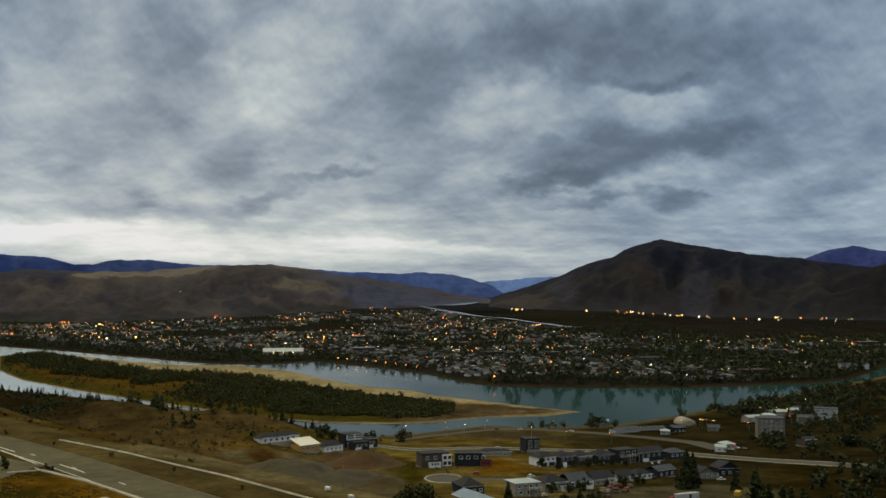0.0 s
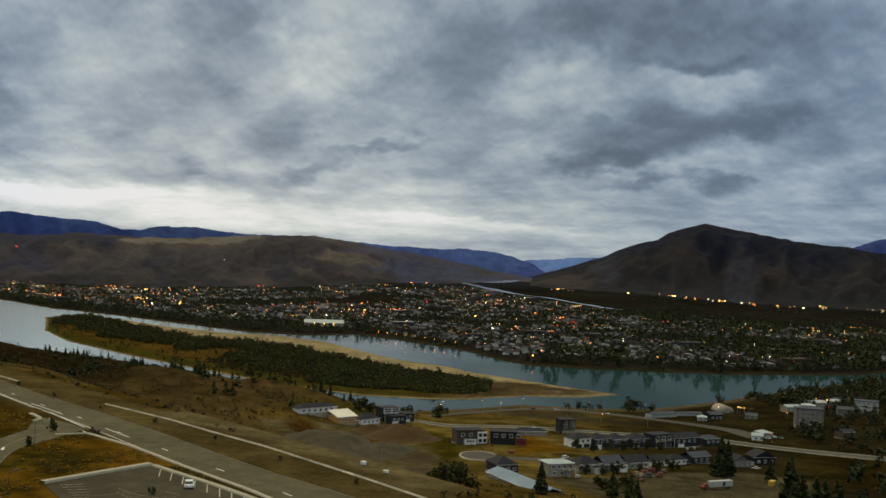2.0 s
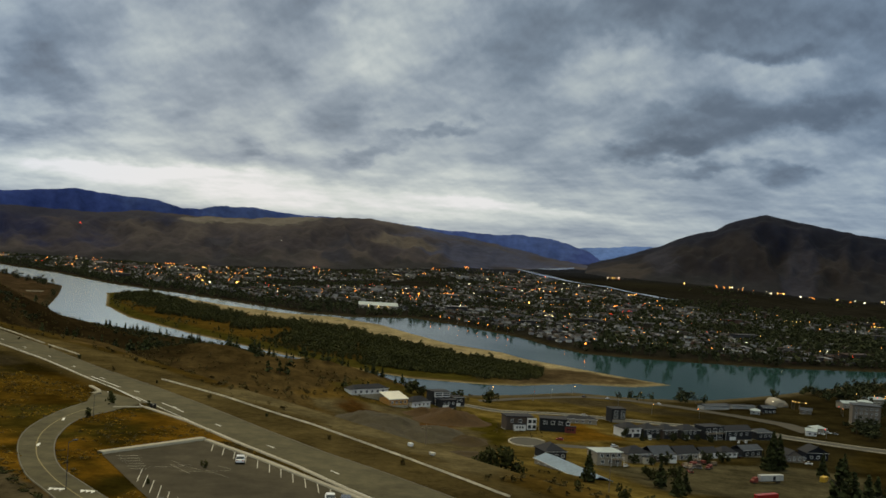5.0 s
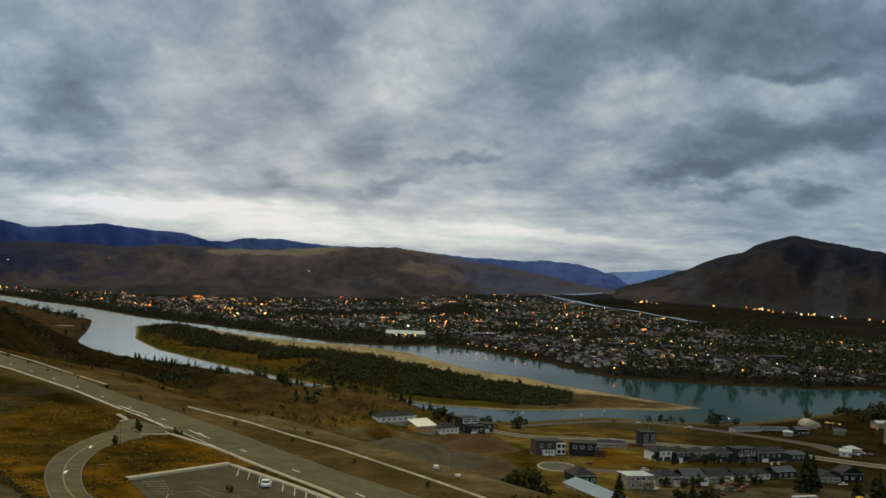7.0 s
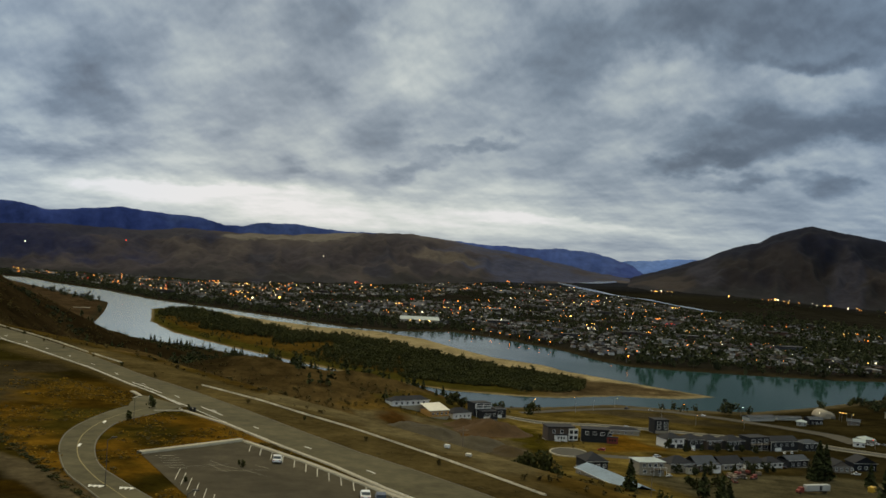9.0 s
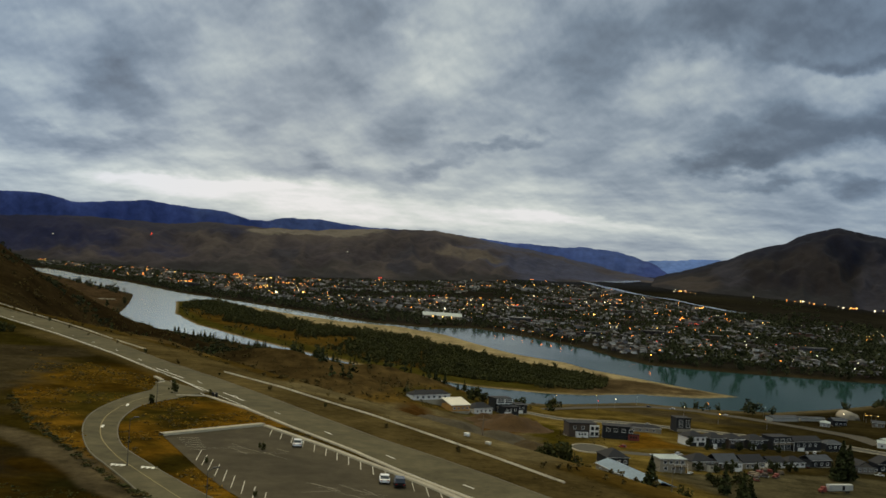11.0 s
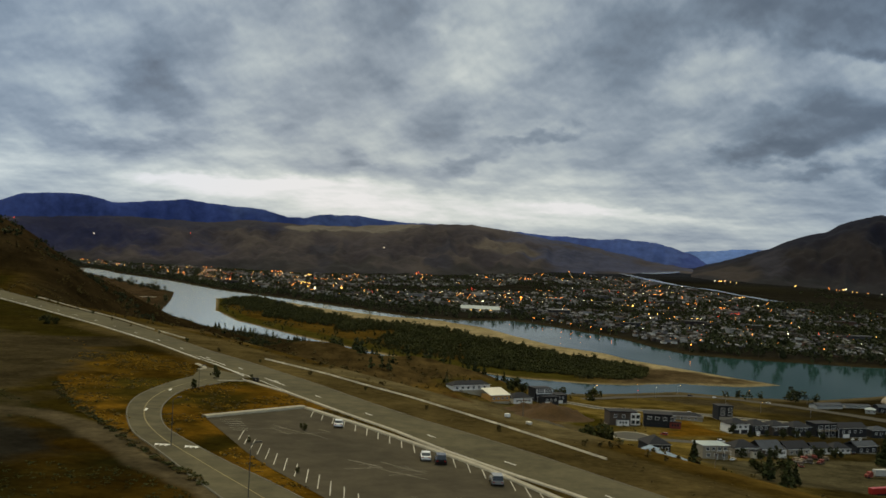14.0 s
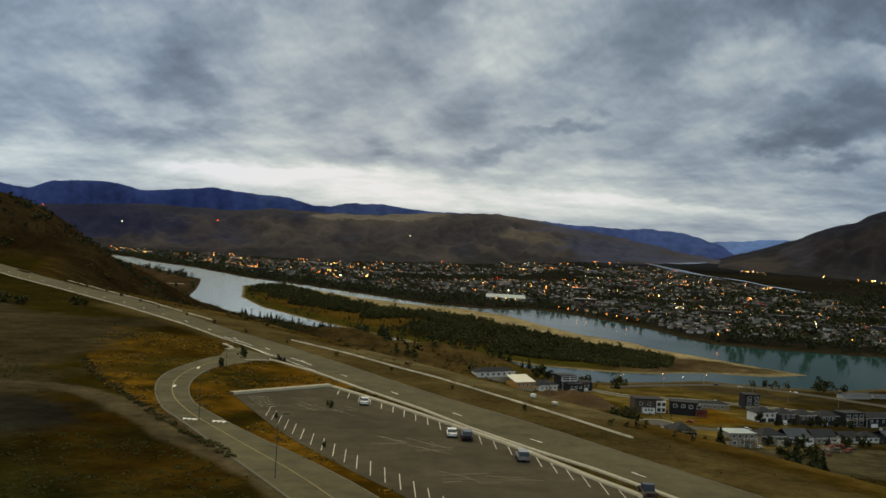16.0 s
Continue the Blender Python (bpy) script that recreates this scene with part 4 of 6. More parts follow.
def tree(kind, mat, x, y, h, label, group="", wide=1.0, count=220, size=0.05, name="tree", sink=0.0):
    rng = random.Random(int(x * 7 + y * 13))
    key = (kind, mat, rng.randrange(4), count)
    if key not in TREE_KINDS:
        v, f = leaf_cloud(kind, count, 500 + len(TREE_KINDS), size)
        tv, tf = trunk_arrays(0.55 if kind != "conifer" else 0.93, 0.022)
        limbs = [trunk_arrays(0.3, 0.011) for _ in range(4)]
        lv = []
        for i, (a, _) in enumerate(limbs):
            t = Matrix.Translation((0, 0, 0.3 + 0.08 * i)) @ Euler((0.8, 0, i * 1.6 + 0.4)).to_matrix().to_4x4()
            lv.append((np.array([t @ Vector(p) for p in a]), [(tf, 0)]))
        wood, gs = merged([(tv, [(tf, 0)])] + lv)
        TREE_KINDS[key] = (mesh_np("crown", v, [(f, 0)], [M[mat]]), mesh_np("trunk", wood, gs, [M["bark"]]))
    crown, trunk = TREE_KINDS[key]
    e = thing(name, label, "shrub" if kind == "shrub" else "tree", pose(x, y, height(x, y) - sink, 0, 0, rng.random() * 360), group)
    e.scale = (h * wide, h * wide, h)
    for nm, me in (("trunk", trunk), ("crown", crown)):
        o = new(nm, me)
        o.parent = e
    return e


# ---------------------------------------------------------------- paving and marks
def strip(points, width, lift=0.03):
    """Arrays of a painted or cast strip along a line on the ground."""
    P = np.array(points, float)
    d = np.gradient(P, axis=0)
    d /= np.linalg.norm(d, axis=1, keepdims=True)
    nrm = np.stack([-d[:, 1], d[:, 0]], 1) * width / 2
    a, b = P + nrm, P - nrm
    v = np.concatenate([a, b])
    v = np.column_stack([v, ground(v[:, 0], v[:, 1]) + lift])
    k = np.arange(len(P) - 1)
    return v, np.stack([k, k + len(P), k + len(P) + 1, k + 1], 1)


def along(P, step, start=0.0):
    """Points at even steps along a line, with the heading of each."""
    P = np.array(P, float)
    L = np.concatenate([[0], np.cumsum(np.linalg.norm(np.diff(P, axis=0), axis=1))])
    s = np.arange(start, L[-1], step)
    x, y = np.interp(s, L, P[:, 0]), np.interp(s, L, P[:, 1])
    return np.stack([x, y], 1)


def between(a, b, s):
    return [(p[0] * (1 - s) + q[0] * s, p[1] * (1 - s) + q[1] * s) for p, q in zip(a, b)]


def mark(name, pts, width, mat, parent, lift):
    v, f = strip(pts, width, lift)
    o = new(name, mesh_np(name, v, [(f, 0)], [M[mat]]))
    o.parent = parent
    return o


def kerb(name, pts, label, w=0.35, h=0.22, step=4.0, mat="concrete"):
    """A raised concrete kerb along a line."""
    P = along(pts, step)
    P = np.concatenate([P, [pts[-1]]])
    d = np.gradient(P, axis=0)
    d /= np.linalg.norm(d, axis=1, keepdims=True) + 1e-9
    nrm = np.stack([-d[:, 1], d[:, 0]], 1)
    z = ground(P[:, 0], P[:, 1])
    rows = []
    for off, up in ((-w / 2, -0.1), (-w / 2, h), (-w / 4, h + 0.02), (w / 2, h), (w / 2, -0.1)):
        rows.append(np.column_stack([P + nrm * off, z + up]))
    me = mesh_np(name, np.concatenate(rows), [(grid_faces(5, len(P)), 0)], [M[mat]])
    return tagged(new(name, me), label, "kerb", kind="structure")


road = bpy.data.objects["road_1"]
lane_a, lane_b = between(ROAD_NEAR, ROAD_FAR, 0.36), between(ROAD_NEAR, ROAD_FAR, 0.68)
for k, p in enumerate(along(lane_a, 3.0, 60)):
    if k % 8 == 0 and -420 < p[0] < 30:
        q = along(lane_a, 3.0, 60)
        if k + 1 < len(q):
            mark("lane_dash", [q[k], q[k + 1]], 0.28, "paint", road, 0.075)
mark("edge_line", along(between(ROAD_NEAR, ROAD_FAR, 0.06), 6.0), 0.2, "paint", road, 0.075)
kerb("kerb_1", ROAD_NEAR[:6], "pale concrete kerb along the main road")
kerb("kerb_2", [(-91, 226)] + ROAD_NEAR[7:], "pale concrete kerb along the main road", w=0.9)
kerb("kerb_3", ROAD_FAR, "low concrete kerb on the river side of the road", w=0.2, h=0.12, mat="old_concrete")
kerb("kerb_4", rounded([(-115, 249.5), (-112, 246), (-109.8, 243), (-109, 240.8), (-109.6, 238.6)]), "rounded concrete kerb at the junction", w=1.0, step=1.5)
kerb("kerb_12", [(-91, 226), (-97, 222.5)], "rounded concrete kerb at the junction", w=0.7, step=2)
for pts in ([(-122.5, 265.7), (-107.5, 250.8)], [(-107.7, 243.4), (-92, 227.2)], [(-111.3, 252.3), (-93, 231.2)], [(-89.8, 233.3), (-80.7, 223.6)]):
    mark("give_way_line", pts, 0.3, "paint", road, 0.078)
side = bpy.data.objects["road_2"]
mark("centre_line", along(between(SIDE_OUT[1:], SIDE_IN[1:], 0.5), 3.0), 0.2, "yellow", side, 0.125)
for bx, by in ((-74.6, 148.6), (-69.6, 149.0)):
    for k in range(3):
        x, y = bx + k * 0.8, by + k * 0.12
        z = height(x, y) + 0.13
        me = mesh_of("yield_tooth", [(x - 0.35, y + 0.8, z), (x + 0.4, y - 0.9, z), (x + 0.75, y + 0.7, z)], [(0, 1, 2)], M["paint"])
        new("yield_tooth", me).parent = side
for x, y in ((-92.2, 179.5), (-100, 205)):
    mark("lane_arrow", [(x, y), (x + 0.9, y - 2.6)], 0.5, "paint", side, 0.13)
kerb("kerb_5", SIDE_IN[1:], "concrete kerb along the inside of the curve", w=0.25, h=0.15, mat="old_concrete")
kerb("kerb_6", SIDE_OUT[1:], "concrete kerb along the outside of the curve", w=0.25, h=0.15, mat="old_concrete")
lot = bpy.data.objects["parking_lot"]
for k, p in enumerate(along(LOT_FAR, 4.0, 3.0)[:28]):
    mark("stall_line", [(p[0] + 0.3, p[1] - 1.2), (p[0] + 2.0, p[1] - 7.4)], 0.13, "lines", lot, 0.07)
for k, p in enumerate(along(LOT_NEAR, 4.0, 22.0)[:20]):
    mark("stall_line", [(p[0] - 1.9, p[1] + 9.2), (p[0] + 0.6, p[1] + 1.0)], 0.12, "lines", lot, 0.07)
ls = random.Random(21)
for x, y, n in ((-58, 171, 9), (-37, 147, 14), (-20, 130, 8)):
    for k in range(n):
        px, py, a, h = x + ls.uniform(-6, 6), y + ls.uniform(-3.5, 3.5), math.radians(ls.choice((-42, -30, 20, 35)) + ls.uniform(-8, 8)), ls.uniform(1.2, 3.6)
        mark("hatch_line", [(px - h * math.cos(a), py - h * math.sin(a)), (px + h * math.cos(a), py + h * math.sin(a))], 0.09, "faded", lot, 0.07)
for k in range(6):
    mark("stall_line", [(-75.2 + k * 1.25, 174.8 - k * 1.7), (-71.8 + k * 1.15, 176.6 - k * 1.9)], 0.1, "lines", lot, 0.07)
kerb("kerb_7", LOT_FAR, "broad pale concrete kerb of the parking lot", w=1.1, h=0.3)
kerb("kerb_8", [(-78.6, 175.4), (-66.2, 195.5)], "broad pale concrete kerb of the parking lot", w=1.5, h=0.5)
ST_A = [(-70, 757), (-36, 733), (2, 742), (56, 737), (100, 735), (142, 728), (182, 682), (230, 634), (300, 575)]
ST_B = [(-66, 769), (-34, 747), (4, 754), (58, 750), (102, 746), (148, 742), (192, 694), (240, 648), (310, 590)]
M["street"] = material("pale_asphalt", (0.058, 0.053, 0.041), 0.9, grain=0.2, scale=3, coarse=25, spec=0.2)
ribbon("road_3", ST_A, ST_B, 0.15, M["street"], "asphalt street through the river terrace", steps=6)
ribbon("road_4", [(2, 553), (28, 557), (61, 580), (92, 598), (125, 618)], [(2, 565), (28, 567), (57, 589), (88, 608), (121, 629)], 0.15, M["street"], "short asphalt street to the turning circle", steps=6)
kerb("kerb_10", ST_A, "pale concrete kerb of the terrace street", w=0.7, h=0.4)
kerb("kerb_11", ST_B, "pale concrete kerb of the terrace street", w=0.7, h=0.4)
BANK_A = [(-52, 800), (-25, 840), (5, 868), (35, 890), (68, 892), (106, 862), (142, 826), (168, 785), (176, 745)]
BANK_B = [(-56, 815), (-32, 856), (0, 884), (33, 908), (71, 910), (112, 878), (148, 840), (182, 795), (192, 752)]
ribbon("road_5", BANK_A, BANK_B, 0.2, M["gravel"], "pale gravel road curving along the river bank", steps=6)


def turning_circle(x, y, rx, ry):
    bm = bmesh.new()
    n = 40
    ring = [bm.verts.new((x + rx * math.cos(a), y + ry * math.sin(a), 0)) for a in [2 * math.pi * k / n for k in range(n)]]
    mid = bm.verts.new((x, y, 0))
    for k in range(n):
        bm.faces.new([mid, ring[k], ring[(k + 1) % n]])
    for v in bm.verts:
        v.co.z = height(v.co.x, v.co.y) + 0.35
    me = bpy.data.meshes.new("road_6")
    bm.to_mesh(me)
    me.materials.append(M["street"])
    tagged(new("road_6", me), "round asphalt turning circle with a concrete edge", "road", kind="structure")
    kerb("kerb_9", [(x + rx * math.cos(a), y + ry * math.sin(a)) for a in [2 * math.pi * k / 30 + 0.4 for k in range(27)]], "pale concrete edge of the turning circle", w=0.9, h=0.5, step=2)


turning_circle(-9.5, 563, 10, 18)


# ---------------------------------------------------------------- barriers along the road
def barrier():
    e = thing("road_barrier", "pale precast concrete road barrier beside the verge", "barrier", group="road barriers")
    bm = bmesh.new()
    prism(bm, [(-0.2, 0), (-0.2, 0.07), (-0.1, 0.18), (-0.08, 0.31), (0.08, 0.31), (0.1, 0.18), (0.2, 0.07), (0.2, 0)], -1.94, 1.94)
    part("barrier_body", bm, M["barrier"], e)
    part("lifting_slot", boxes((-0.235, -0.21, -0.15, 0.15, 0.02, 0.07)), M["rubber"], e)
    return e


BARRIER_LINE = [(-330, 497), (-250, 411), (-211, 373), (-170, 331), (-141, 303), (-115, 279), (-99, 266), (-80, 250), (-65, 235), (-50, 221), (-37, 207), (-25, 194), (-14, 181.5), (-5, 171)]
first = barrier()
BP = along(BARRIER_LINE, 4.0)
for k in range(len(BP) - 1):
    if k == 58 or -148 < BP[k][0] < -105:
        continue
    x, y = (BP[k] + BP[k + 1]) / 2
    dx, dy = BP[k + 1] - BP[k]
    copy_thing(first, pose(x, y, height(x, y), 0, 0, math.degrees(math.atan2(dy, dx)) - 90))
first.matrix_world = pose(BP[-1][0], BP[-1][1], height(*BP[-1]), 0, 0, 43)


# ---------------------------------------------------------------- vehicles
def car(name, label, x, y, turn, paint, kind="sedan", lift=0.06):
    e = thing(name, label, "car", pose(x, y, height(x, y) + lift, 0, 0, turn))
    e.scale = (0.86, 0.86, 0.86)
    L, W = (4.6, 1.8) if kind == "sedan" else (4.9, 1.95)
    if kind == "sedan":
        low = [(-2.3, 0.35), (-2.28, 0.85), (-1.5, 0.95), (1.1, 0.93), (2.15, 0.75), (2.3, 0.35)]
        top = [(-1.75, 0.94), (-1.15, 1.42), (0.35, 1.44), (1.15, 0.93)]
    elif kind == "suv":
        low = [(-2.4, 0.4), (-2.4, 1.0), (1.3, 1.05), (2.3, 0.92), (2.4, 0.4)]
        top = [(-2.3, 1.02), (-2.05, 1.72), (0.5, 1.74), (1.3, 1.04)]
    else:
        low = [(-2.75, 0.45), (-2.75, 1.05), (1.4, 1.08), (2.6, 0.98), (2.75, 0.45)]
        top = [(-0.75, 1.06), (-0.6, 1.78), (0.75, 1.8), (1.5, 1.07)]
    bm = prism(bmesh.new(), low, -W / 2, W / 2)
    bmesh.ops.bevel(bm, geom=bm.edges[:], offset=0.07, segments=2, affect="EDGES")
    body = part("body", bm, M[paint], e)
    part("cabin_glass", prism(bmesh.new(), top, -W / 2 + 0.12, W / 2 - 0.12), M["glass"], e)
    rf = [(p[0], p[1]) for p in top[1:3]]
    part("roof", boxes((rf[0][0], rf[1][0], -W / 2 + 0.1, W / 2 - 0.1, rf[0][1] - 0.02, rf[1][1] + 0.03)), M[paint], e)
    for wx in (low[0][0] * 0.62, low[-1][0] * 0.62):
        for wy in (-W / 2 + 0.02, W / 2 - 0.02):
            bm = bmesh.new()
            tube(bm, (wx, wy - 0.1, 0.33), (wx, wy + 0.1, 0.33), 0.33, sides=14)
            wheel = part("wheel", bm, M["rubber"], e)
            bm = bmesh.new()
            tube(bm, (wx, wy - 0.115, 0.33), (wx, wy + 0.115, 0.33), 0.19, sides=10)
            rim = part("rim", bm, M["metal"], wheel)
    for wy in (-1, 1):
        yy = wy * (W / 2 - 0.28)
        part("tail_light", boxes((low[0][0] - 0.02, low[0][0] + 0.08, yy - 0.18, yy + 0.18, 0.68, 0.84)), M["tail"], e, "red tail light")
        part("headlight", boxes((low[-1][0] - 0.14, low[-1][0] - 0.0, yy - 0.18, yy + 0.18, 0.58, 0.74)), M["lens"], e)
    if kind == "pickup":
        part("load_bed", boxes((-2.7, -0.8, -W / 2 + 0.12, W / 2 - 0.12, 1.0, 1.06)), M["rubber"], e)
    return e


car("sedan", "white sedan parked in an angled stall", -53.4, 178.5, 105, "car_white")
car("sedan", "white sedan parked beside a black van", -32.0, 156.8, 105, "car_white")
car("van", "black van parked beside a white sedan", -29.2, 155.2, 105, "car_black", "suv")
car("hatchback", "grey car parked in an angled stall", -18.6, 144.4, 105, "car_grey", "suv")
car("pickup_truck", "black pickup truck parked in the lot", -0.2, 130.5, 105, "car_black", "pickup")
for x, y, turn, paint, kind, label in ((40, 508, 60, "car_white", "sedan", "white car parked on the gravel yard"), (8, 581, 160, "car_red", "suv", "dark red car by the turning circle"), (26, 744, 5, "car_white", "suv", "white van driving along the terrace street"), (62, 632, 100, "car_white", "sedan", "white car parked between houses"), (120, 664, 80, "car_white", "sedan", "white car on a driveway"), (125, 668, 80, "car_white", "suv", "white van on a driveway"), (107, 584, 70, "car_black", "pickup", "black pickup truck beside a house"), (143, 582, 10, "car_white", "pickup", "pale pickup truck by the yard's edge"), (190, 744, -40, "car_white", "sedan", "white car on the street"), (-63, 700, 60, "car_white", "suv", "white van beside the building site"), (38, 575, 30, "car_white", "suv", "white van in front of a house"), (50, 897, 0, "car_white", "sedan", "white car on the river road"), (30, 893, 20, "car_black", "suv", "black car on the river road"), (92, 884, -40, "car_white", "sedan", "white car on the river road"), (196, 752, -40, "car_white", "suv", "white van on the street"), (200, 748, -40, "car_grey", "sedan", "grey car on the street")):
    car({"sedan": "sedan", "suv": "van", "pickup": "pickup_truck"}[kind], label, x, y, turn, paint, kind, 0.18)


def trailer(x, y, turn):
    e = thing("box_trailer", "long white box trailer parked on the gravel yard", "trailer", pose(x, y, height(x, y) + 0.05, 0, 0, turn))
    bm = boxes((0, 13.2, -1.25, 1.25, 1.1, 3.9), bevel=0.06)
    b = part("box_body", bm, M["dull_white"], e)
    part("side_door", boxes((7.2, 8.6, -1.3, -1.24, 1.4, 3.4)), M["dark"], b)
    part("chassis", boxes((0.2, 12.2, -0.5, 0.5, 0.75, 1.08)), M["rubber"], e)
    for wx in (9.6, 10.9, -3.4):
        for wy in (-1.1, 1.1):
            bm = bmesh.new()
            tube(bm, (wx, wy - 0.15, 0.5), (wx, wy + 0.15, 0.5), 0.5, sides=14)
            part("wheel", bm, M["rubber"], e)
    part("tractor_cab", prism(bmesh.new(), [(-4.2, 0.6), (-4.2, 1.6), (-3.2, 1.9), (-2.9, 2.9), (-1.2, 3.0), (-1.2, 0.6)], -1.15, 1.15), M["rust"], e, "dull red-brown tractor cab")
    return e


trailer(101.5, 501, 27)


# ---------------------------------------------------------------- houses on the terrace
def window(e, wall, x, z, w, h, y=0.0, frame_mat="white"):
    o = part("window", boxes((x - 0.18, x, y - 0.08, y + 0.1, z, z + h), (x + w, x + w + 0.18, y - 0.08, y + 0.1, z, z + h), (x - 0.18, x + w + 0.18, y - 0.08, y + 0.1, z - 0.18, z), (x - 0.18, x + w + 0.18, y - 0.08, y + 0.1, z + h, z + h + 0.18), (x + w / 2 - 0.03, x + w / 2 + 0.03, y - 0.05, y + 0.05, z, z + h)), M[frame_mat], e)
    part("pane", boxes((x, x + w, y - 0.03, y + 0.02, z, z + h)), M["glass"], o)


def roof_mesh(w, d, z, rise, kind, over=0.5):
    bm = bmesh.new()
    x0, x1, y0, y1 = -over, w + over, -over, d + over
    t = 0.25
    if kind == "flat":
        box(bm, x0, x1, y0, y1, z, z + 0.35)
        return bm
    if kind == "gable":
        prism(bm, [(x0, z - t), (x0, z), (w / 2, z + rise), (x1, z), (x1, z - t), (w / 2, z + rise - t)], y0, y1)
        return bm
    if kind == "gable_x":
        prism(bm, [(y0, z - t), (y0, z), (d / 2, z + rise), (y1, z), (y1, z - t), (d / 2, z + rise - t)], x0, x1)
        for v in bm.verts:
            v.co.x, v.co.y = v.co.y, v.co.x
        bmesh.ops.recalc_face_normals(bm, faces=bm.faces)
        return bm
    if kind == "shed":
        prism(bm, [(y0, z), (y0, z + t), (y1, z + rise + t), (y1, z + rise)], x0, x1)
        for v in bm.verts:
            v.co.x, v.co.y = v.co.y, v.co.x
        bmesh.ops.recalc_face_normals(bm, faces=bm.faces)
        return bm
    r = min(w, d) / 2 * 0.95
    lo = [bm.verts.new(p) for p in ((x0, y0, z - t), (x1, y0, z - t), (x1, y1, z - t), (x0, y1, z - t))]
    mid = [bm.verts.new((v.co.x, v.co.y, z)) for v in lo]
    if w >= d:
        a, b = bm.verts.new((r, d / 2, z + rise)), bm.verts.new((w - r, d / 2, z + rise))
        tops = ((0, 1, b, a), (1, 2, b), (2, 3, a, b), (3, 0, a))
    else:
        a, b = bm.verts.new((w / 2, r, z + rise)), bm.verts.new((w / 2, d - r, z + rise))
        tops = ((0, 1, a), (1, 2, b, a), (2, 3, b), (3, 0, a, b))
    for q in tops:
        bm.faces.new([mid[v] if isinstance(v, int) else v for v in q])
    for k in range(4):
        bm.faces.new([lo[k], lo[(k + 1) % 4], mid[(k + 1) % 4], mid[k]])
    bm.faces.new(lo[::-1])
    bmesh.ops.recalc_face_normals(bm, faces=bm.faces)
    return bm


def house(label, p0, p1, depth, wall, roof, h=5.4, rise=1.6, kind="hip", windows=(), garage=(), deck=None, bay=None, tall_bay=None, name="house", base=0.0, chimney=False):
    """A house whose front runs from p0 to p1, facing the bench; depth goes away from it."""
    (x0, y0), (x1, y1) = p0, p1
    w = math.hypot(x1 - x0, y1 - y0)
    if w < 19:
        k = 0.75 / w
        x0, y0, x1, y1 = x0 + (x1 - x0) * k, y0 + (y1 - y0) * k, x1 - (x1 - x0) * k, y1 - (y1 - y0) * k
    w = math.hypot(x1 - x0, y1 - y0)
    z = max(height(x0, y0), height(x1, y1)) - 0.3 + base
    e = thing(name, label, "house", pose(x0, y0, z, 0, 0, math.degrees(math.atan2(y1 - y0, x1 - x0))))
    body = part("wall", boxes((0, w, 0, depth, 0, h)), M[wall], e)
    part("foundation", boxes((-0.1, w + 0.1, -0.1, depth + 0.1, -9, 0.25)), M["concrete"], e)
    rf = part("roof", roof_mesh(w, depth, h, rise, kind), M[roof], e)
    if kind in ("gable",):
        bm = prism(bmesh.new(), [(0.02, h - 0.2), (w / 2, h + rise - 0.35), (w - 0.02, h - 0.2)], 0.02, depth - 0.02)
        part("gable_wall", bm, M[wall], e)
    if kind != "flat":
        part("fascia", boxes((-0.5, w + 0.5, -0.58, -0.51, h - 0.24, h + 0.02)), M["white" if wall in ("white", "beige", "brown", "cream") else "dull_white"], rf, "pale eaves board")
    if chimney:
        part("chimney", boxes((w * 0.6, w * 0.6 + 0.8, depth * 0.5, depth * 0.5 + 0.8, h, h + rise + 0.8)), M["brown"], rf)
    for q in windows:
        window(e, body, *q)
    for gx, gw, gz, mat in garage:
        gd = part("garage_door", boxes((gx, gx + gw, -0.07, 0.02, gz, gz + 2.3)), M[mat], e)
        for k in range(4):
            part("door_panel", boxes((gx + 0.08, gx + gw - 0.08, -0.11, -0.07, gz + 0.06 + k * 0.56, gz + 0.54 + k * 0.56)), M[mat], gd)
    if deck:
        dx, dw, dz = deck
        dk = part("deck", boxes((dx, dx + dw, -2.2, 0, dz - 0.2, dz)), M["wood"], e)
        part("deck_rail", boxes((dx, dx + dw, -2.2, -2.12, dz + 0.95, dz + 1.05), (dx, dx + 0.08, -2.2, 0, dz + 0.95, dz + 1.05), (dx + dw - 0.08, dx + dw, -2.2, 0, dz + 0.95, dz + 1.05)), M["white"], dk)
        for k in range(3):
            px = dx + 0.1 + k * (dw - 0.3) / 2
            part("deck_post", boxes((px, px + 0.18, -2.15, -1.97, -0.5, dz + 1.0)), M["white"], dk)
    if tall_bay:
        bx, bw, z0, z1 = tall_bay
        b = part("bay_front", boxes((bx, bx + bw, -0.9, 0.05, z0, z1)), M["white"], e, "white two-storey bay")
        for k in range(2):
            for zz in (z0 + 0.7, z0 + (z1 - z0) / 2 + 0.5):
                part("bay_window", boxes((bx + 0.5 + k * bw / 2, bx + bw / 2 - 0.3 + k * bw / 2, -0.97, -0.88, zz, zz + (z1 - z0) * 0.3)), M["glass"], b)
    if bay:
        bx, bw, bh, mat = bay
        b = part("front_wing", boxes((bx, bx + bw, -2.6, 0.0, -1, bh)), M[mat], e)
        part("wing_roof", boxes((bx - 0.3, bx + bw + 0.3, -2.9, 0.0, bh, bh + 0.25)), M[roof], b)
        for k in range(3):
            wx = bx + bw * (0.18 + 0.24 * k)
            part("wing_window", boxes((wx, wx + bw * 0.14, -2.66, -2.58, bh * 0.45, bh * 0.75)), M["glass"], b)
    return e


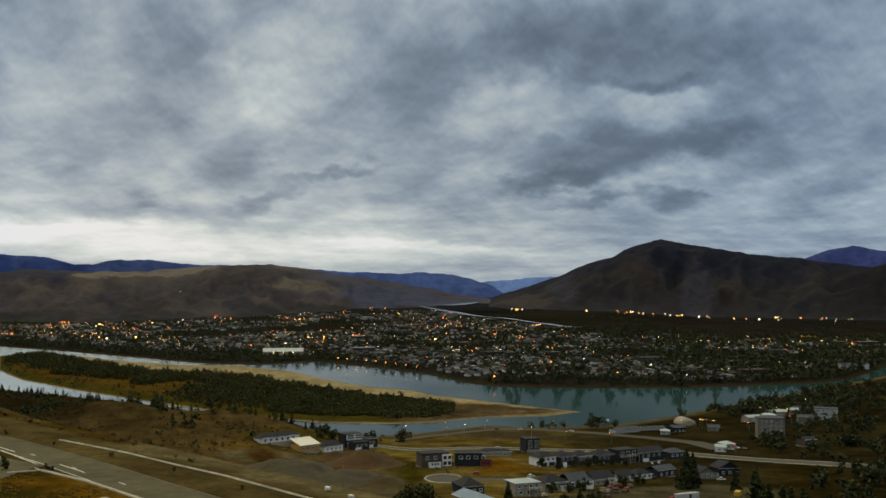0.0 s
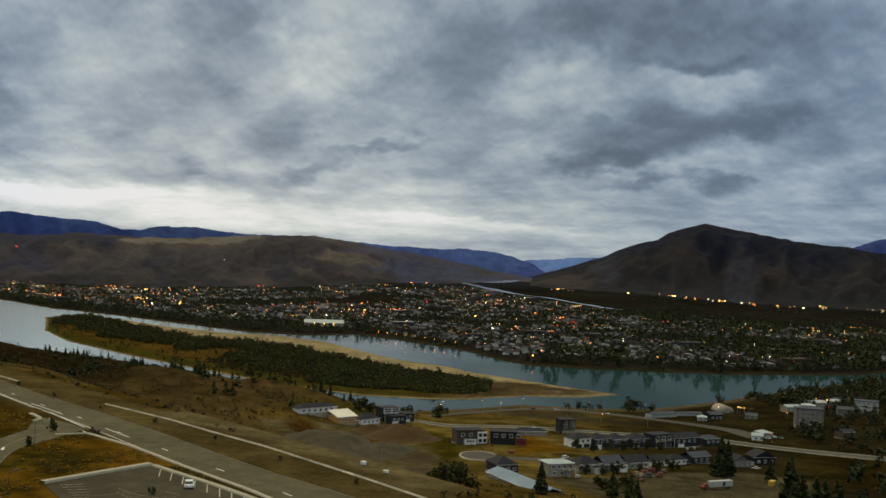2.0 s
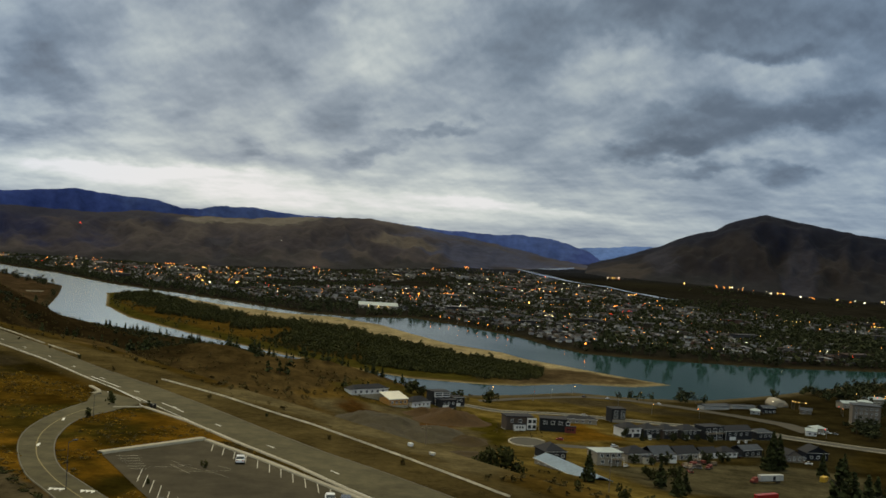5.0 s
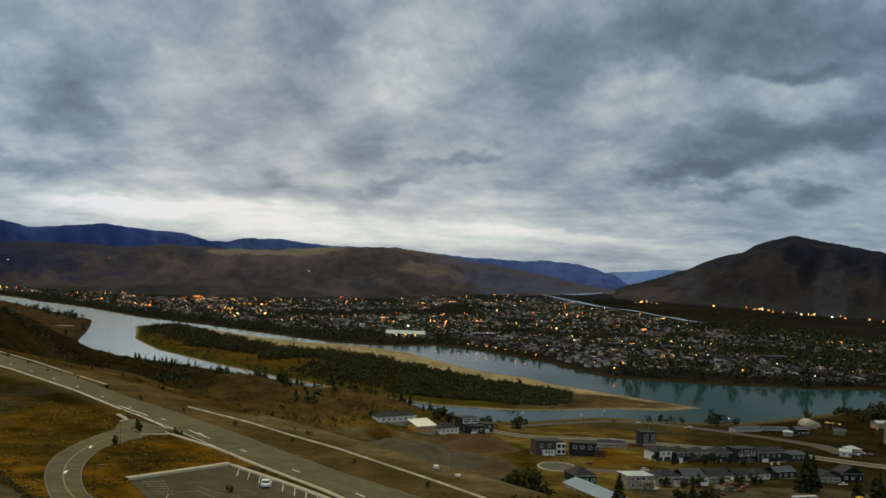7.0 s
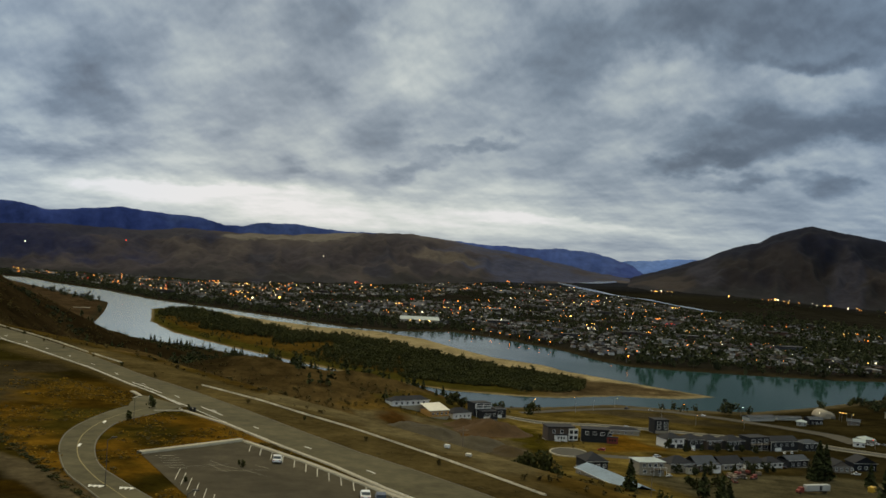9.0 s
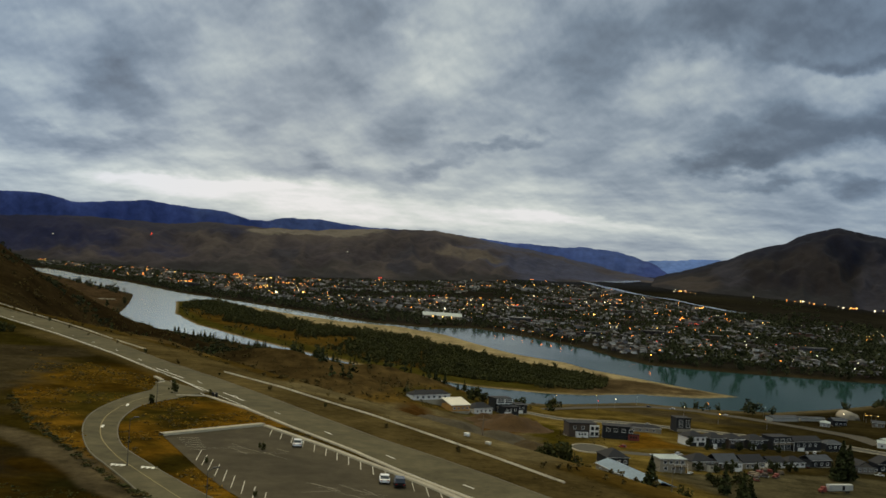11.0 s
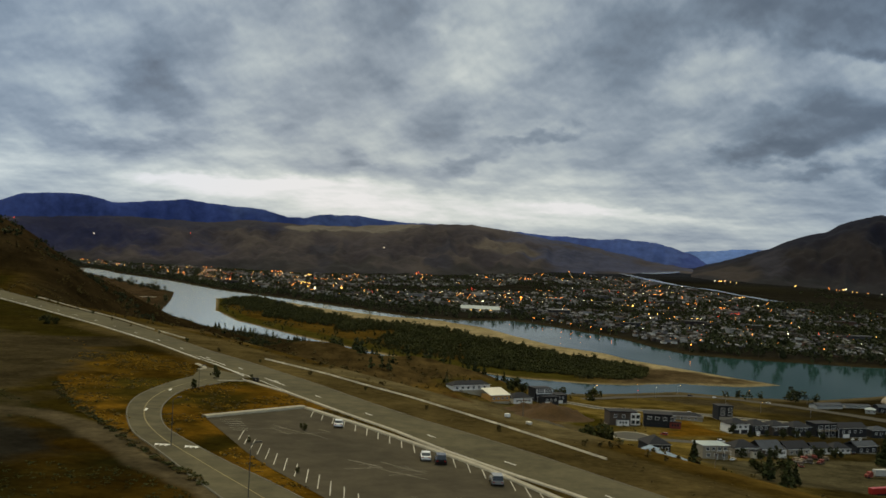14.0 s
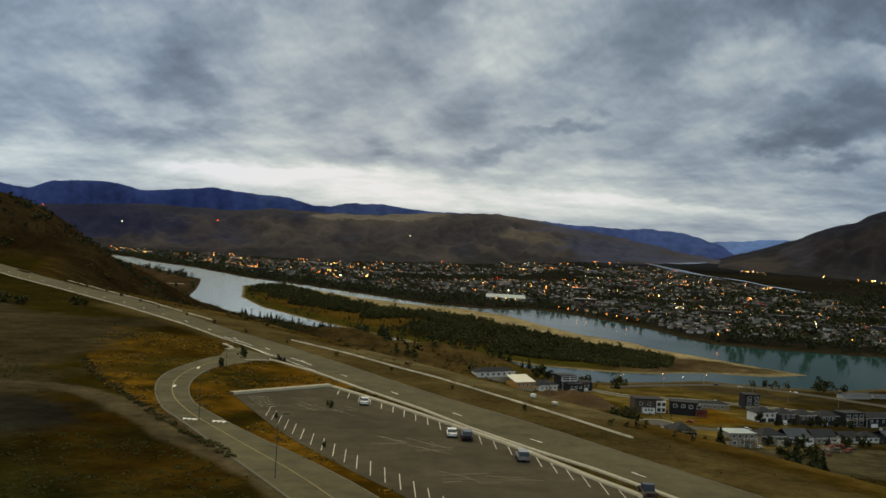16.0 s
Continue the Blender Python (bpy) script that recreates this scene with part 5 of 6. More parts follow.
def row_windows(w, z, n, ww=1.4, wh=1.3, pad=1.0):
    step = (w - 2 * pad) / n
    return [(pad + k * step + (step - ww) / 2, z, ww, wh) for k in range(n)]


house("long white single-storey house with a navy hip roof", (-128, 668), (-107, 688), 9, "white", "slate", 3.6, 2.6, "hip", row_windows(28, 1.2, 6, 1.6, 1.5), name="bungalow")
house("unfinished house with orange board walls and pale roof", (-104, 672), (-92, 684), 11, "osb", "cream", 4.2, 3.4, "shed", row_windows(16, 1.6, 4, 1.5, 1.3))
house("white bungalow with a dark blue hip roof", (-91, 690), (-79, 702), 10, "white", "slate", 3.9, 3.2, "hip", row_windows(16, 1.3, 4, 1.4, 1.3), name="bungalow")
house("dark three-storey house with white bays and balcony", (-81, 722), (-69, 730), 10, "dark", "slate", 9.2, 0.4, "flat", row_windows(14, 3.4, 3, 1.6, 1.7), deck=(1, 6, 3.0), tall_bay=(1.0, 12.0, 5.6, 9.0))
house("dark lower house with a grey-white ground floor", (-74, 716), (-63, 724), 9, "dark", "slate", 5.6, 0.4, "flat", row_windows(12, 2.9, 3), garage=((1, 5, 0, "white"),))
house("narrow dark house with pale garage", (-68, 738), (-59, 744), 9, "dark", "slate", 6.5, 1.0, "hip", row_windows(9, 3.4, 2), garage=((1.2, 4.8, 0, "white"),))
house("dark brown two-storey house with white bays and garage", (-24, 614), (-7, 620), 11, "brown", "slate", 8.2, 0.35, "flat", row_windows(12, 4.9, 2, 1.5, 1.7), tall_bay=(12.6, 5.6, 0.8, 7.6), bay=(4.0, 7.2, 4.0, "white"))
house("charcoal two-storey house with red-brown panels", (-4.5, 624), (13, 625), 11, "dark", "slate", 7.6, 0.4, "flat", row_windows(20, 4.6, 4, 2.0, 1.7), garage=((2.0, 5, 0, "dark"), (9, 5, 0, "dark")), bay=(15.0, 6.4, 4.2, "rust"))
house("low dark-roofed house on the street", (12, 690), (33, 694), 9, "beige", "slate", 3.2, 1.7, "hip", row_windows(20, 1.0, 4))
house("black three-storey house with white window frames", (43.5, 724), (54.5, 728), 10, "dark", "slate", 9.4, 0.4, "flat", row_windows(11.5, 3.4, 2, 2.4, 1.8, 0.6) + row_windows(11.5, 6.4, 2, 2.4, 1.8, 0.6), garage=((0.8, 9.6, 0.0, "beige"),))
house("dark house with a charcoal hip roof by the circle", (0, 500), (11.5, 505), 13, "dark", "slate", 4.4, 3.4, "hip", row_windows(12, 1.6, 3))
house("beige two-storey house with pale grey roof and deck", (25, 503), (38.5, 509), 11, "beige", "pale_roof", 6.6, 1.2, "hip", row_windows(14, 4.2, 4, 1.5, 1.4) + row_windows(14, 1.2, 3, 1.6, 1.4), deck=(6.5, 7.0, 3.3))
house("house with a dark roof and cream garage front", (41, 522), (54, 529), 11, "beige", "slate", 4.6, 3.2, "hip", row_windows(14, 2.6, 4, 1.2, 1.1), bay=(8.5, 5.0, 3.4, "cream"))
house("grey-roofed house with white window bay", (55, 535), (67, 542), 12, "brown", "grey_roof", 3.8, 3.6, "gable_x", row_windows(13, 1.6, 3), bay=(8.0, 4.4, 4.2, "white"))
house("dark-roofed house with white gabled porch", (69, 551), (82, 560), 11, "beige", "slate", 3.2, 3.4, "gable_x", row_windows(15, 0.9, 4, 1.6, 1.3), deck=(9, 5, 0.6))
house("small white house with dark roof", (84, 566), (94, 573), 9, "white", "slate", 2.9, 2.8, "gable_x", row_windows(12, 1.0, 3))
house("white single-storey house with a low dark roof", (95, 578), (106, 584), 9, "white", "slate", 2.8, 2.8, "hip", row_windows(12, 1.1, 3, 1.6, 1.2))
house("grey-roofed house with a dark front", (109, 590), (122, 599), 9, "dark", "grey_roof", 4.0, 2.2, "gable_x", row_windows(15, 1.2, 3))
house("cream house with a steep dark gable", (131, 586), (143, 591), 9, "tan_siding", "slate", 3.4, 3.2, "gable", row_windows(15, 1.2, 4, 1.3, 1.3))
house("dark blue gabled house behind trees", (146, 602), (160, 606), 10, "slate", "slate", 4.6, 3.6, "gable", row_windows(14, 1.4, 3))
for k, (a, b, wall, lab) in enumerate((((46, 632), (58, 639), "white", "white and dark row house"), ((59, 639), (70, 647), "dark", "dark row house"), ((71, 648), (82, 656), "brown", "brown row house"), ((84, 658), (97, 667), "dark", "dark two-storey row house"))):
    house(lab + " with a dark hip roof", a, b, 11, wall, "slate", 5.6, 2.9, "hip", row_windows(13, 3.3, 3, 1.6, 1.4), garage=((1.2, 4.6, 0, "white" if k % 2 else "dark"), (7.2, 4.4, 0, "dark")))
house("pale two-storey house with big white-framed balconies", (99, 668), (113, 677), 10, "dark", "slate", 8.0, 0.4, "flat", row_windows(16, 5.0, 3, 2.6, 2.0, 0.6) + row_windows(16, 1.4, 3, 2.6, 2.0, 0.6), deck=(0.5, 15, 4.2))
house("dark gabled house with white stair rail", (114, 676), (132, 687), 11, "dark", "slate", 6.0, 2.8, "gable_x", row_windows(20, 3.2, 4), garage=((3, 5, 0, "white"),))
house("dark house with a low grey roof", (136, 694), (149, 700), 10, "dark", "grey_roof", 5.0, 2.0, "hip", row_windows(13, 2.2, 3))
house("long workshop with a blue-grey steel roof", (-4, 478), (19, 436), 12, "beige", "steel_blue", 3.4, 2.2, "gable_x", row_windows(46, 0.8, 7), base=-4.2, name="workshop")
house("long pale shed by the river", (127, 866), (149, 880), 9, "dull_white", "grey_roof", 3.4, 1.2, "gable_x", name="shed")
house("two small white sheds by the river", (152, 886), (172, 893), 6, "dull_white", "grey_roof", 2.6, 0.8, "gable_x", name="shed")
house("grey four-storey apartment block with pale balconies", (229, 815), (249, 813), 13, "tan_siding", "grey_roof", 14.5, 0.4, "flat", row_windows(20, 1.4, 5) + row_windows(20, 4.8, 5) + row_windows(20, 8.2, 5) + row_windows(20, 11.6, 5), name="apartment_block")
house("white flat-roofed block on the riverside", (312, 935), (330, 928), 13, "dull_white", "grey_roof", 10, 0.4, "flat", row_windows(19, 1.4, 5) + row_windows(19, 4.6, 5) + row_windows(19, 7.6, 4), name="apartment_block")


def quonset(x, y, turn):
    e = thing("storage_dome", "cream rounded storage dome by the river", "shed", pose(x, y, height(x, y), 0, 0, turn))
    pr = [(-6.6 * math.cos(a), 6.0 * math.sin(a)) for a in [math.pi * k / 14 for k in range(15)]]
    part("shell", prism(bmesh.new(), pr, 0, 20), M["beige"], e, "", True)
    part("end_door", boxes((-2.5, 2.5, -0.1, 0.05, 0, 4)), M["beige"], e)


quonset(198, 917, 10)
for k, (x, y, w, d, h, wall, roof) in enumerate(((160, 852, 9, 7, 3.2, "dull_white", "pale_roof"), (172, 862, 13, 9, 4.6, "slate", "grey_roof"), (203, 872, 11, 8, 3.4, "tan_siding", "grey_roof"), (186, 748, 10, 9, 4.0, "beige", "pale_roof"), (176, 735, 9, 8, 3.6, "white", "pale_roof"), (252, 930, 16, 10, 4.5, "beige", "pale_roof"), (270, 950, 14, 10, 4.2, "dull_white", "pale_roof"), (284, 968, 18, 10, 5.0, "beige", "pale_roof"), (304, 990, 16, 11, 4.4, "tan_siding", "pale_roof"), (322, 1012, 14, 10, 4.2, "white", "grey_roof"), (285, 897, 15, 11, 7.0, "tan_siding", "grey_roof"), (243, 750, 12, 10, 5.0, "brown", "slate"), (262, 905, 13, 9, 4.0, "dull_white", "grey_roof"))):
    house("low " + {"dull_white": "weathered white", "slate": "dark", "tan_siding": "dun", "beige": "beige", "white": "white", "brown": "brown"}[wall] + " building by the river with a " + ("pale" if roof == "pale_roof" else "grey") + " roof", (x, y), (x + w * 0.94, y + w * (0.34 if k % 2 else -0.2)), d, wall, roof, h, 1.6, "gable_x" if k % 3 else "hip", row_windows(w, 1.1, max(2, int(w // 4)), 1.5, 1.2), name="riverside_building")


# ---------------------------------------------------------------- poles, boxes and machines
M["post"] = material("dark_painted_steel", (0.05, 0.048, 0.044), 0.6, grain=0.15)


def pole(x, y, h, label, arm=1.8, turn=0.0, glow="", group="", name="street_lamp", r=0.12, bulb=0.0, steel="metal"):
    e = thing(name, label, "pole" if name == "utility_pole" else "lamp", pose(x, y, height(x, y), 0, 0, turn), group)
    bm = bmesh.new()
    tube(bm, (0, 0, -0.3), (0, 0, h), r, r * 0.6, 8)
    part("post", bm, M["wood" if name == "utility_pole" else steel], e)
    if name == "utility_pole":
        part("crossarm", boxes((-1.2, 1.2, -0.08, 0.08, h - 0.9, h - 0.72)), M["wood"], e)
        return e
    bm = bmesh.new()
    tube(bm, (0, 0, h - 0.1), (arm, 0, h + 0.3), 0.06, 0.05, 6)
    part("arm", bm, M[steel], e)
    hd = part("lamp_head", boxes((arm - 0.3, arm + 0.5, -0.18, 0.18, h + 0.2, h + 0.38), bevel=0.04), M[steel], e)
    if glow:
        bm = bmesh.new()
        bmesh.ops.create_icosphere(bm, subdivisions=1, radius=max(bulb, 0.2), matrix=Matrix.Translation((arm + 0.1, 0, h + 0.1)))
        part("bulb", bm, M["glow_" + glow], hd, "glowing lamp")
    return e


for x, y, h in ((-72, 149, 7.5), (-46, 118, 8), (-95, 208, 5)):
    pole(x, y, h, "thin dark lamp post, unlit, beside the paving", turn=40, group="posts by the road", r=0.07, arm=0.9, steel="post")
for x, y, h in ((-25, 222, 4.5), (26, 400, 12)):
    pole(x, y, h, "weathered timber utility pole with a crossarm", name="utility_pole", r=0.16, turn=30)
for x, y, tone in ((-48, 868, "gold"), (-13, 897, "gold"), (2, 862, "warm"), (-12, 838, "red"), (-47, 838, "gold"), (20, 905, "gold"), (77, 905, "amber"), (56, 844, "warm"), (125, 905, "pale"), (79, 804, "gold"), (113, 794, "amber")):
    pole(x, y, 7.5, "lit street lamp on the river terrace", glow=tone, group="street lamps by the river", bulb=0.2, turn=(x * 37) % 360)
for x, y, tone in ((206, 912, "gold"), (211, 908, "gold"), (238, 880, "red"), (243, 872, "red"), (297, 985, "gold"), (300, 978, "gold"), (306, 985, "gold"), (347, 1060, "amber"), (379, 1085, "amber"), (330, 1010, "red"), (287, 918, "red"), (290, 914, "red"), (295, 973, "red"), (188, 724, "red"), (236, 866, "amber"), (241, 856, "amber"), (286, 1004, "gold"), (292, 1000, "gold"), (299, 1003, "gold"), (309, 1000, "warm"), (190, 903, "warm"), (206, 903, "gold"), (213, 900, "gold"), (362, 1095, "gold"), (352, 1080, "warm")):
    pole(x, y, 6, "lit lamp among riverside buildings", glow=tone, group="lamps among riverside buildings", bulb=0.32, turn=(x * 37) % 360)


def site_box(name, label, x, y, w, d, h, mat, turn):
    e = thing(name, label, "container", pose(x, y, height(x, y) - 0.1, 0, 0, turn))
    b = part("body", boxes((0, w, 0, d, 0.2, h), bevel=0.05), M[mat], e)
    for k in range(6):
        part("rib", boxes((w * (k + 0.4) / 6, w * (k + 0.6) / 6, -0.05, 0, 0.3, h - 0.1)), M[mat], b)
    part("skid", boxes((0.2, w - 0.2, 0.2, d - 0.2, -0.3, 0.2)), M["rubber"], e)


site_box("utility_cabinet", "small white cabinet behind the road barrier", -27.5, 211, 1.1, 0.7, 0.9, "white", -35)
site_box("utility_cabinet", "cream cabinet behind the road barrier", -22.0, 203, 1.2, 0.7, 0.75, "cream", -35)
site_box("shipping_container", "red shipping container at the edge of the yard", 91, 447, 12, 2.5, 2.6, "car_red", 35)
site_box("shipping_container", "yellow container under the trees", 137, 522, 5, 2.6, 2.6, "yellow_paint", 60)
for k, (x, y, mat) in enumerate(((70, 528, "rust"), (75, 533, "brown"), (80, 540, "rust"), (74, 522, "metal"), (84, 545, "brown"), (79, 529, "metal"), (88, 548, "wood"), (83, 534, "brown"), (70, 516, "rust"))):
    e = thing("scrap_trailer", "old flat trailer stacked with scrap on the yard", "trailer", pose(x, y, height(x, y), 0, 0, 25 + 31 * k), "old trailers on the yard")
    part("bed", boxes((0, 6, 0, 2.3, 0.7, 0.95)), M[mat], e)
    part("load", boxes((0.4, 3.2, 0.2, 2.1, 0.95, 2.0 + 0.2 * (k % 3)), (3.4, 5.6, 0.3, 1.9, 0.95, 1.6), bevel=0.08), M[("wood", "rust", "brown")[k % 3]], e)
    for wx in (1.2, 4.6):
        for wy in (0.05, 2.25):
            bm = bmesh.new()
            tube(bm, (wx, wy - 0.1, 0.4), (wx, wy + 0.1, 0.4), 0.4, sides=10)
            part("wheel", bm, M["rubber"], e)
bm = bmesh.new()
e = thing("trash_bins", "pair of dark bins at the road junction", "bin", pose(-89.5, 225.5, 85, 0, 0, 20))
for k in range(2):
    b = part("bin", boxes((k * 0.75, k * 0.75 + 0.6, 0, 0.6, 0, 0.95), bevel=0.04), M["rubber"], e)
    part("lid", boxes((k * 0.75 - 0.03, k * 0.75 + 0.63, -0.03, 0.63, 0.95, 1.0)), M["dark"], b)


def mound(x, y, rx, ry, h, seed, tone):
    n = 22
    u = np.linspace(-1, 1, n)
    U, V = np.meshgrid(u, u)
    R2 = np.clip(1 - np.sqrt(U * U + V * V), 0, 1)
    X, Y = x + U * rx, y + V * ry
    Z = ground(X, Y) - 0.15 + h * smooth(0, 0.8, R2) * (1 + 0.5 * fbm(X, Y, 9, 4, seed))
    me = mesh_np("soil_mound", np.stack([X, Y, Z], -1).reshape(-1, 3), [(grid_faces(n, n), 0)], [M[tone]], True)
    tagged(new("soil_mound", me), "heap of bare brown soil on the building site", "mound", "soil heaps")


M["soil"] = material("bare_soil", (0.041, 0.027, 0.010), 0.95, grain=0.4, scale=1.2, coarse=9, spec=0.1)
M["red_soil"] = material("reddish_soil", (0.055, 0.031, 0.012), 0.95, grain=0.4, scale=1.2, coarse=9, spec=0.1)
M["grey_soil"] = material("grey_gravel_heap", (0.048, 0.039, 0.023), 0.95, grain=0.45, scale=1.2, coarse=9, spec=0.1)
for k, (tone, *q) in enumerate((("red_soil", -74, 660, 20, 20, 5.0), ("red_soil", -58, 640, 26, 34, 6.5), ("grey_soil", -98, 585, 28, 55, 6.0), ("grey_soil", -84, 520, 22, 50, 4.5), ("soil", -40, 545, 12, 24, 2.4), ("grey_soil", -62, 560, 20, 44, 3.4), ("soil", -34, 480, 12, 30, 2.0))):
    mound(*q, 70 + k, tone)

# ---------------------------------------------------------------- trees and shrubs near by
for x, y, h, wd in ((-12, 258, 7.4, 0.85), (-9, 262, 7.8, 0.85), (-14.5, 256, 5.6, 0.9), (-6, 263, 5.6, 0.9), (11, 298, 4.2, 0.9), (26, 325, 6, 0.85), (36, 345, 4.5, 0.9), (59, 470, 10, 1.0), (48, 474, 8, 1.1), (-70, 772, 12, 1.0), (-98, 742, 12, 1.1), (-92, 748, 10, 1.0), (-45, 800, 12, 1.1)):
    tree("broad", "broadleaf", x, y, h, "dark leafy tree on the terrace", "leafy trees on the terrace", wd, 260, 0.055)
for x, y, h in ((19, 428, 13), (55, 425, 12), (50, 445, 12), (60, 440, 9), (117, 548, 20), (121, 552, 18), (114, 545, 13), (112, 404, 25), (117, 410, 20), (112, 385, 22), (120, 395, 21), (126, 404, 20), (133, 412, 19), (124, 380, 20), (134, 390, 18), (140, 405, 17), (146, 418, 16), (140, 540, 12), (152, 545, 12)):
    tree("conifer", "conifer", x, y, h, "dark conifer on the terrace", "conifers on the terrace", 1.15, 300, 0.05)
gr = random.Random(11)
for k in range(22):
    s = gr.random()
    x, y = (44 + 90 * s + gr.uniform(-6, 6), 516 + 78 * s + gr.uniform(-7, 4)) if k % 2 else (50 + 95 * s + gr.uniform(-5, 5), 622 + 70 * s + gr.uniform(-8, 2))
    tree("broad" if gr.random() < 0.7 else "conifer", "town_leaf", x, y, gr.uniform(3, 7), "dark garden tree between the terrace houses", "garden trees on the terrace", 0.9, 200, 0.07)
for x, y, h in ((-230, 316, 4.2), (-226, 318, 3.4), (-222, 314, 3.8), (-234, 318, 4.6), (-208, 325, 4.0), (-205.5, 327, 2.8)):
    tree("broad", "broadleaf", x, y, h, "dark bushy shrub beside the main road", "bushes beside the main road", 1.3, 260, 0.06, name="shrub")
rs = random.Random(4)
for p in along(BARRIER_LINE, 27.0, 30):
    x, y = p[0] - 3.0 + rs.uniform(-1, 1), p[1] - 3.0 + rs.uniform(-1, 1)
    tree("broad", "shrub" if rs.random() < 0.65 else "broadleaf", x, y, rs.uniform(0.9, 1.7), "small round tree on the grass verge", "verge trees", 0.95, 150, 0.075)
for x, y, h in ((-99, 226, 3.2), (-96, 208, 2.6), (-90, 226, 1.6), (-57.5, 171.5, 1.6), (-58.5, 172.3, 1.1), (-62, 157, 1.2), (-47, 139, 1.0)):
    tree("broad", "broadleaf", x, y, h, "small leafy shrub beside the paving", "shrubs by the paving", 0.8, 120, 0.08, name="shrub")
for k, p in enumerate(along(EDGE[18:], 1.5)):
    tree("shrub", "broadleaf" if k % 3 else "shrub", p[0] + rs.uniform(-0.4, 0.8), p[1] + rs.uniform(-0.4, 0.8), rs.uniform(0.25, 0.6), "low dark shrub along the gravel lane", "shrubs along the lane", 2.3, 240, 0.085, name="shrub")


def sample(n, seed, x0, x1, y0, y1, keep):
    rng = np.random.default_rng(seed)
    x, y = rng.uniform(x0, x1, n), rng.uniform(y0, y1, n)
    m = keep(x, y)
    x, y = x[m], y[m]
    return np.stack([x, y, ground(x, y) - 0.1], 1)


def to_bank(x, y):
    return np.interp(x, NEAR_X, NEAR_Y) - y


def past_far(x, y):
    return y - np.interp(x, FAR_X, FAR_Y)


def sized(P, lo, hi, seed):
    return np.random.default_rng(seed).uniform(lo, hi, len(P))


# tufts of weed and grass on the bench
def clear_of_roads(x, y):
    ok = ~inside(x, y, ROAD_NEAR + ROAD_FAR[::-1]) & ~inside(x, y, SIDE_OUT + SIDE_IN[::-1]) & ~inside(x, y, LOT_NEAR + LOT_FAR[::-1]) & (off_line(x, y, LANE) > 3.5)
    return ok


M["weed"] = leaf_material("dry_weeds", (0.1, 0.062, 0.006), (0.26, 0.14, 0.01))
P = sample(26000, 81, -190, 5, 95, 290, lambda x, y: clear_of_roads(x, y) & (beyond(x, y) < -8) & (inside(x, y, SIDE_OUT + EDGE[::-1]) | inside(x, y, SIDE_IN + LOT_NEAR[::-1]) | (off_line(x, y, LOT_FAR[:1] + LOT_NEAR[:2]) < 16)) & (fbm(x, y, 14, 3, 21) > 0.0))
forest("weeds", "low golden dry weeds in patches on the bench", "shrub", "weed", P[::2], sized(P[::2], 0.15, 0.5, 1), 3, 18, 0.16, np.full(len(P[::2]), 1.8))
forest("weeds", "low olive and brown weeds on the bench", "shrub", "shrub", P[1::2], sized(P[1::2], 0.15, 0.5, 1), 4, 18, 0.16, np.full(len(P[1::2]), 1.8))
P = sample(9000, 88, -330, 30, 95, 480, lambda x, y: clear_of_roads(x, y) & (beyond(x, y) > -30) & (beyond(x, y) < 9) & ~inside(x, y, ROAD_NEAR + ROAD_FAR[::-1]))
forest("verge_grass", "tufts of dry brown grass on the road verge", "shrub", "shrub", P, sized(P, 0.12, 0.4, 1), 7, 14, 0.16, np.full(len(P), 1.8))
P = sample(9000, 93, -190, -40, 90, 200, lambda x, y: clear_of_roads(x, y) & inside(x, y, LANE[22:] + [(-60, 60), (-300, 60), (-300, 330)]) & ~inside(x, y, GREY_PAD) & (fbm(x, y, 14, 3, 22) > -0.1))
forest("weeds", "dark green weeds below the gravel lane", "shrub", "broadleaf", P, sized(P, 0.15, 0.45, 1), 18, 14, 0.16, np.full(len(P), 1.8))
P = sample(6500, 82, -420, 90, 180, 700, lambda x, y: (beyond(x, y) > 4) & ~inside(x, y, BUILDING_SITE) & (fbm(x, y, 40, 3, 25) > -0.1) & (x + y * 0.1 < 60))
forest("slope_scrub", "brown sagebrush scrub on the slope", "broad", "shrub", P, sized(P, 0.5, 1.6, 2), 5, 26, 0.12, np.full(len(P), 1.5))
P = sample(6500, 83, -700, -60, 420, 1250, lambda x, y: (beyond(x, y) > 40) & (to_bank(x, y) > 8) & ~inside(x, y, BUILDING_SITE) & (fbm(x, y, 70, 3, 26) > -0.05))
forest("slope_scrub", "brown and olive scrub on the lower slope", "broad", "shrub", P, sized(P, 0.8, 2.6, 2), 6, 24, 0.12, np.full(len(P), 1.4))
P = sample(1000, 84, -720, -120, 380, 1250, lambda x, y: (beyond(x, y) > 18) & (to_bank(x, y) > 6) & ~inside(x, y, BUILDING_SITE) & (fbm(x, y, 85, 3, 28) > 0.22))
forest("slope_trees", "dark trees and conifers scattered down the slope", "conifer", "conifer", P, sized(P, 5, 11, 4), 8, 34, 0.085, np.full(len(P), 1.3))
P = sample(420, 85, -560, -230, 900, 1250, lambda x, y: (to_bank(x, y) > 8) & (to_bank(x, y) < 42) & (fbm(x, y, 55, 2, 94) > 0.05))
for q in P[:60]:
    tree("conifer", "conifer", q[0], q[1], 5 + 5 * ((q[0] * 7.3) % 1), "pointed dark conifer on the river bank", "conifers on the river bank", 1.0, 120, 0.065)
P = sample(420, 98, -330, -110, 740, 930, lambda x, y: (to_bank(x, y) > 10) & (fbm(x, y, 45, 2, 95) > -0.05) & (y + 0.25 * x > 715))
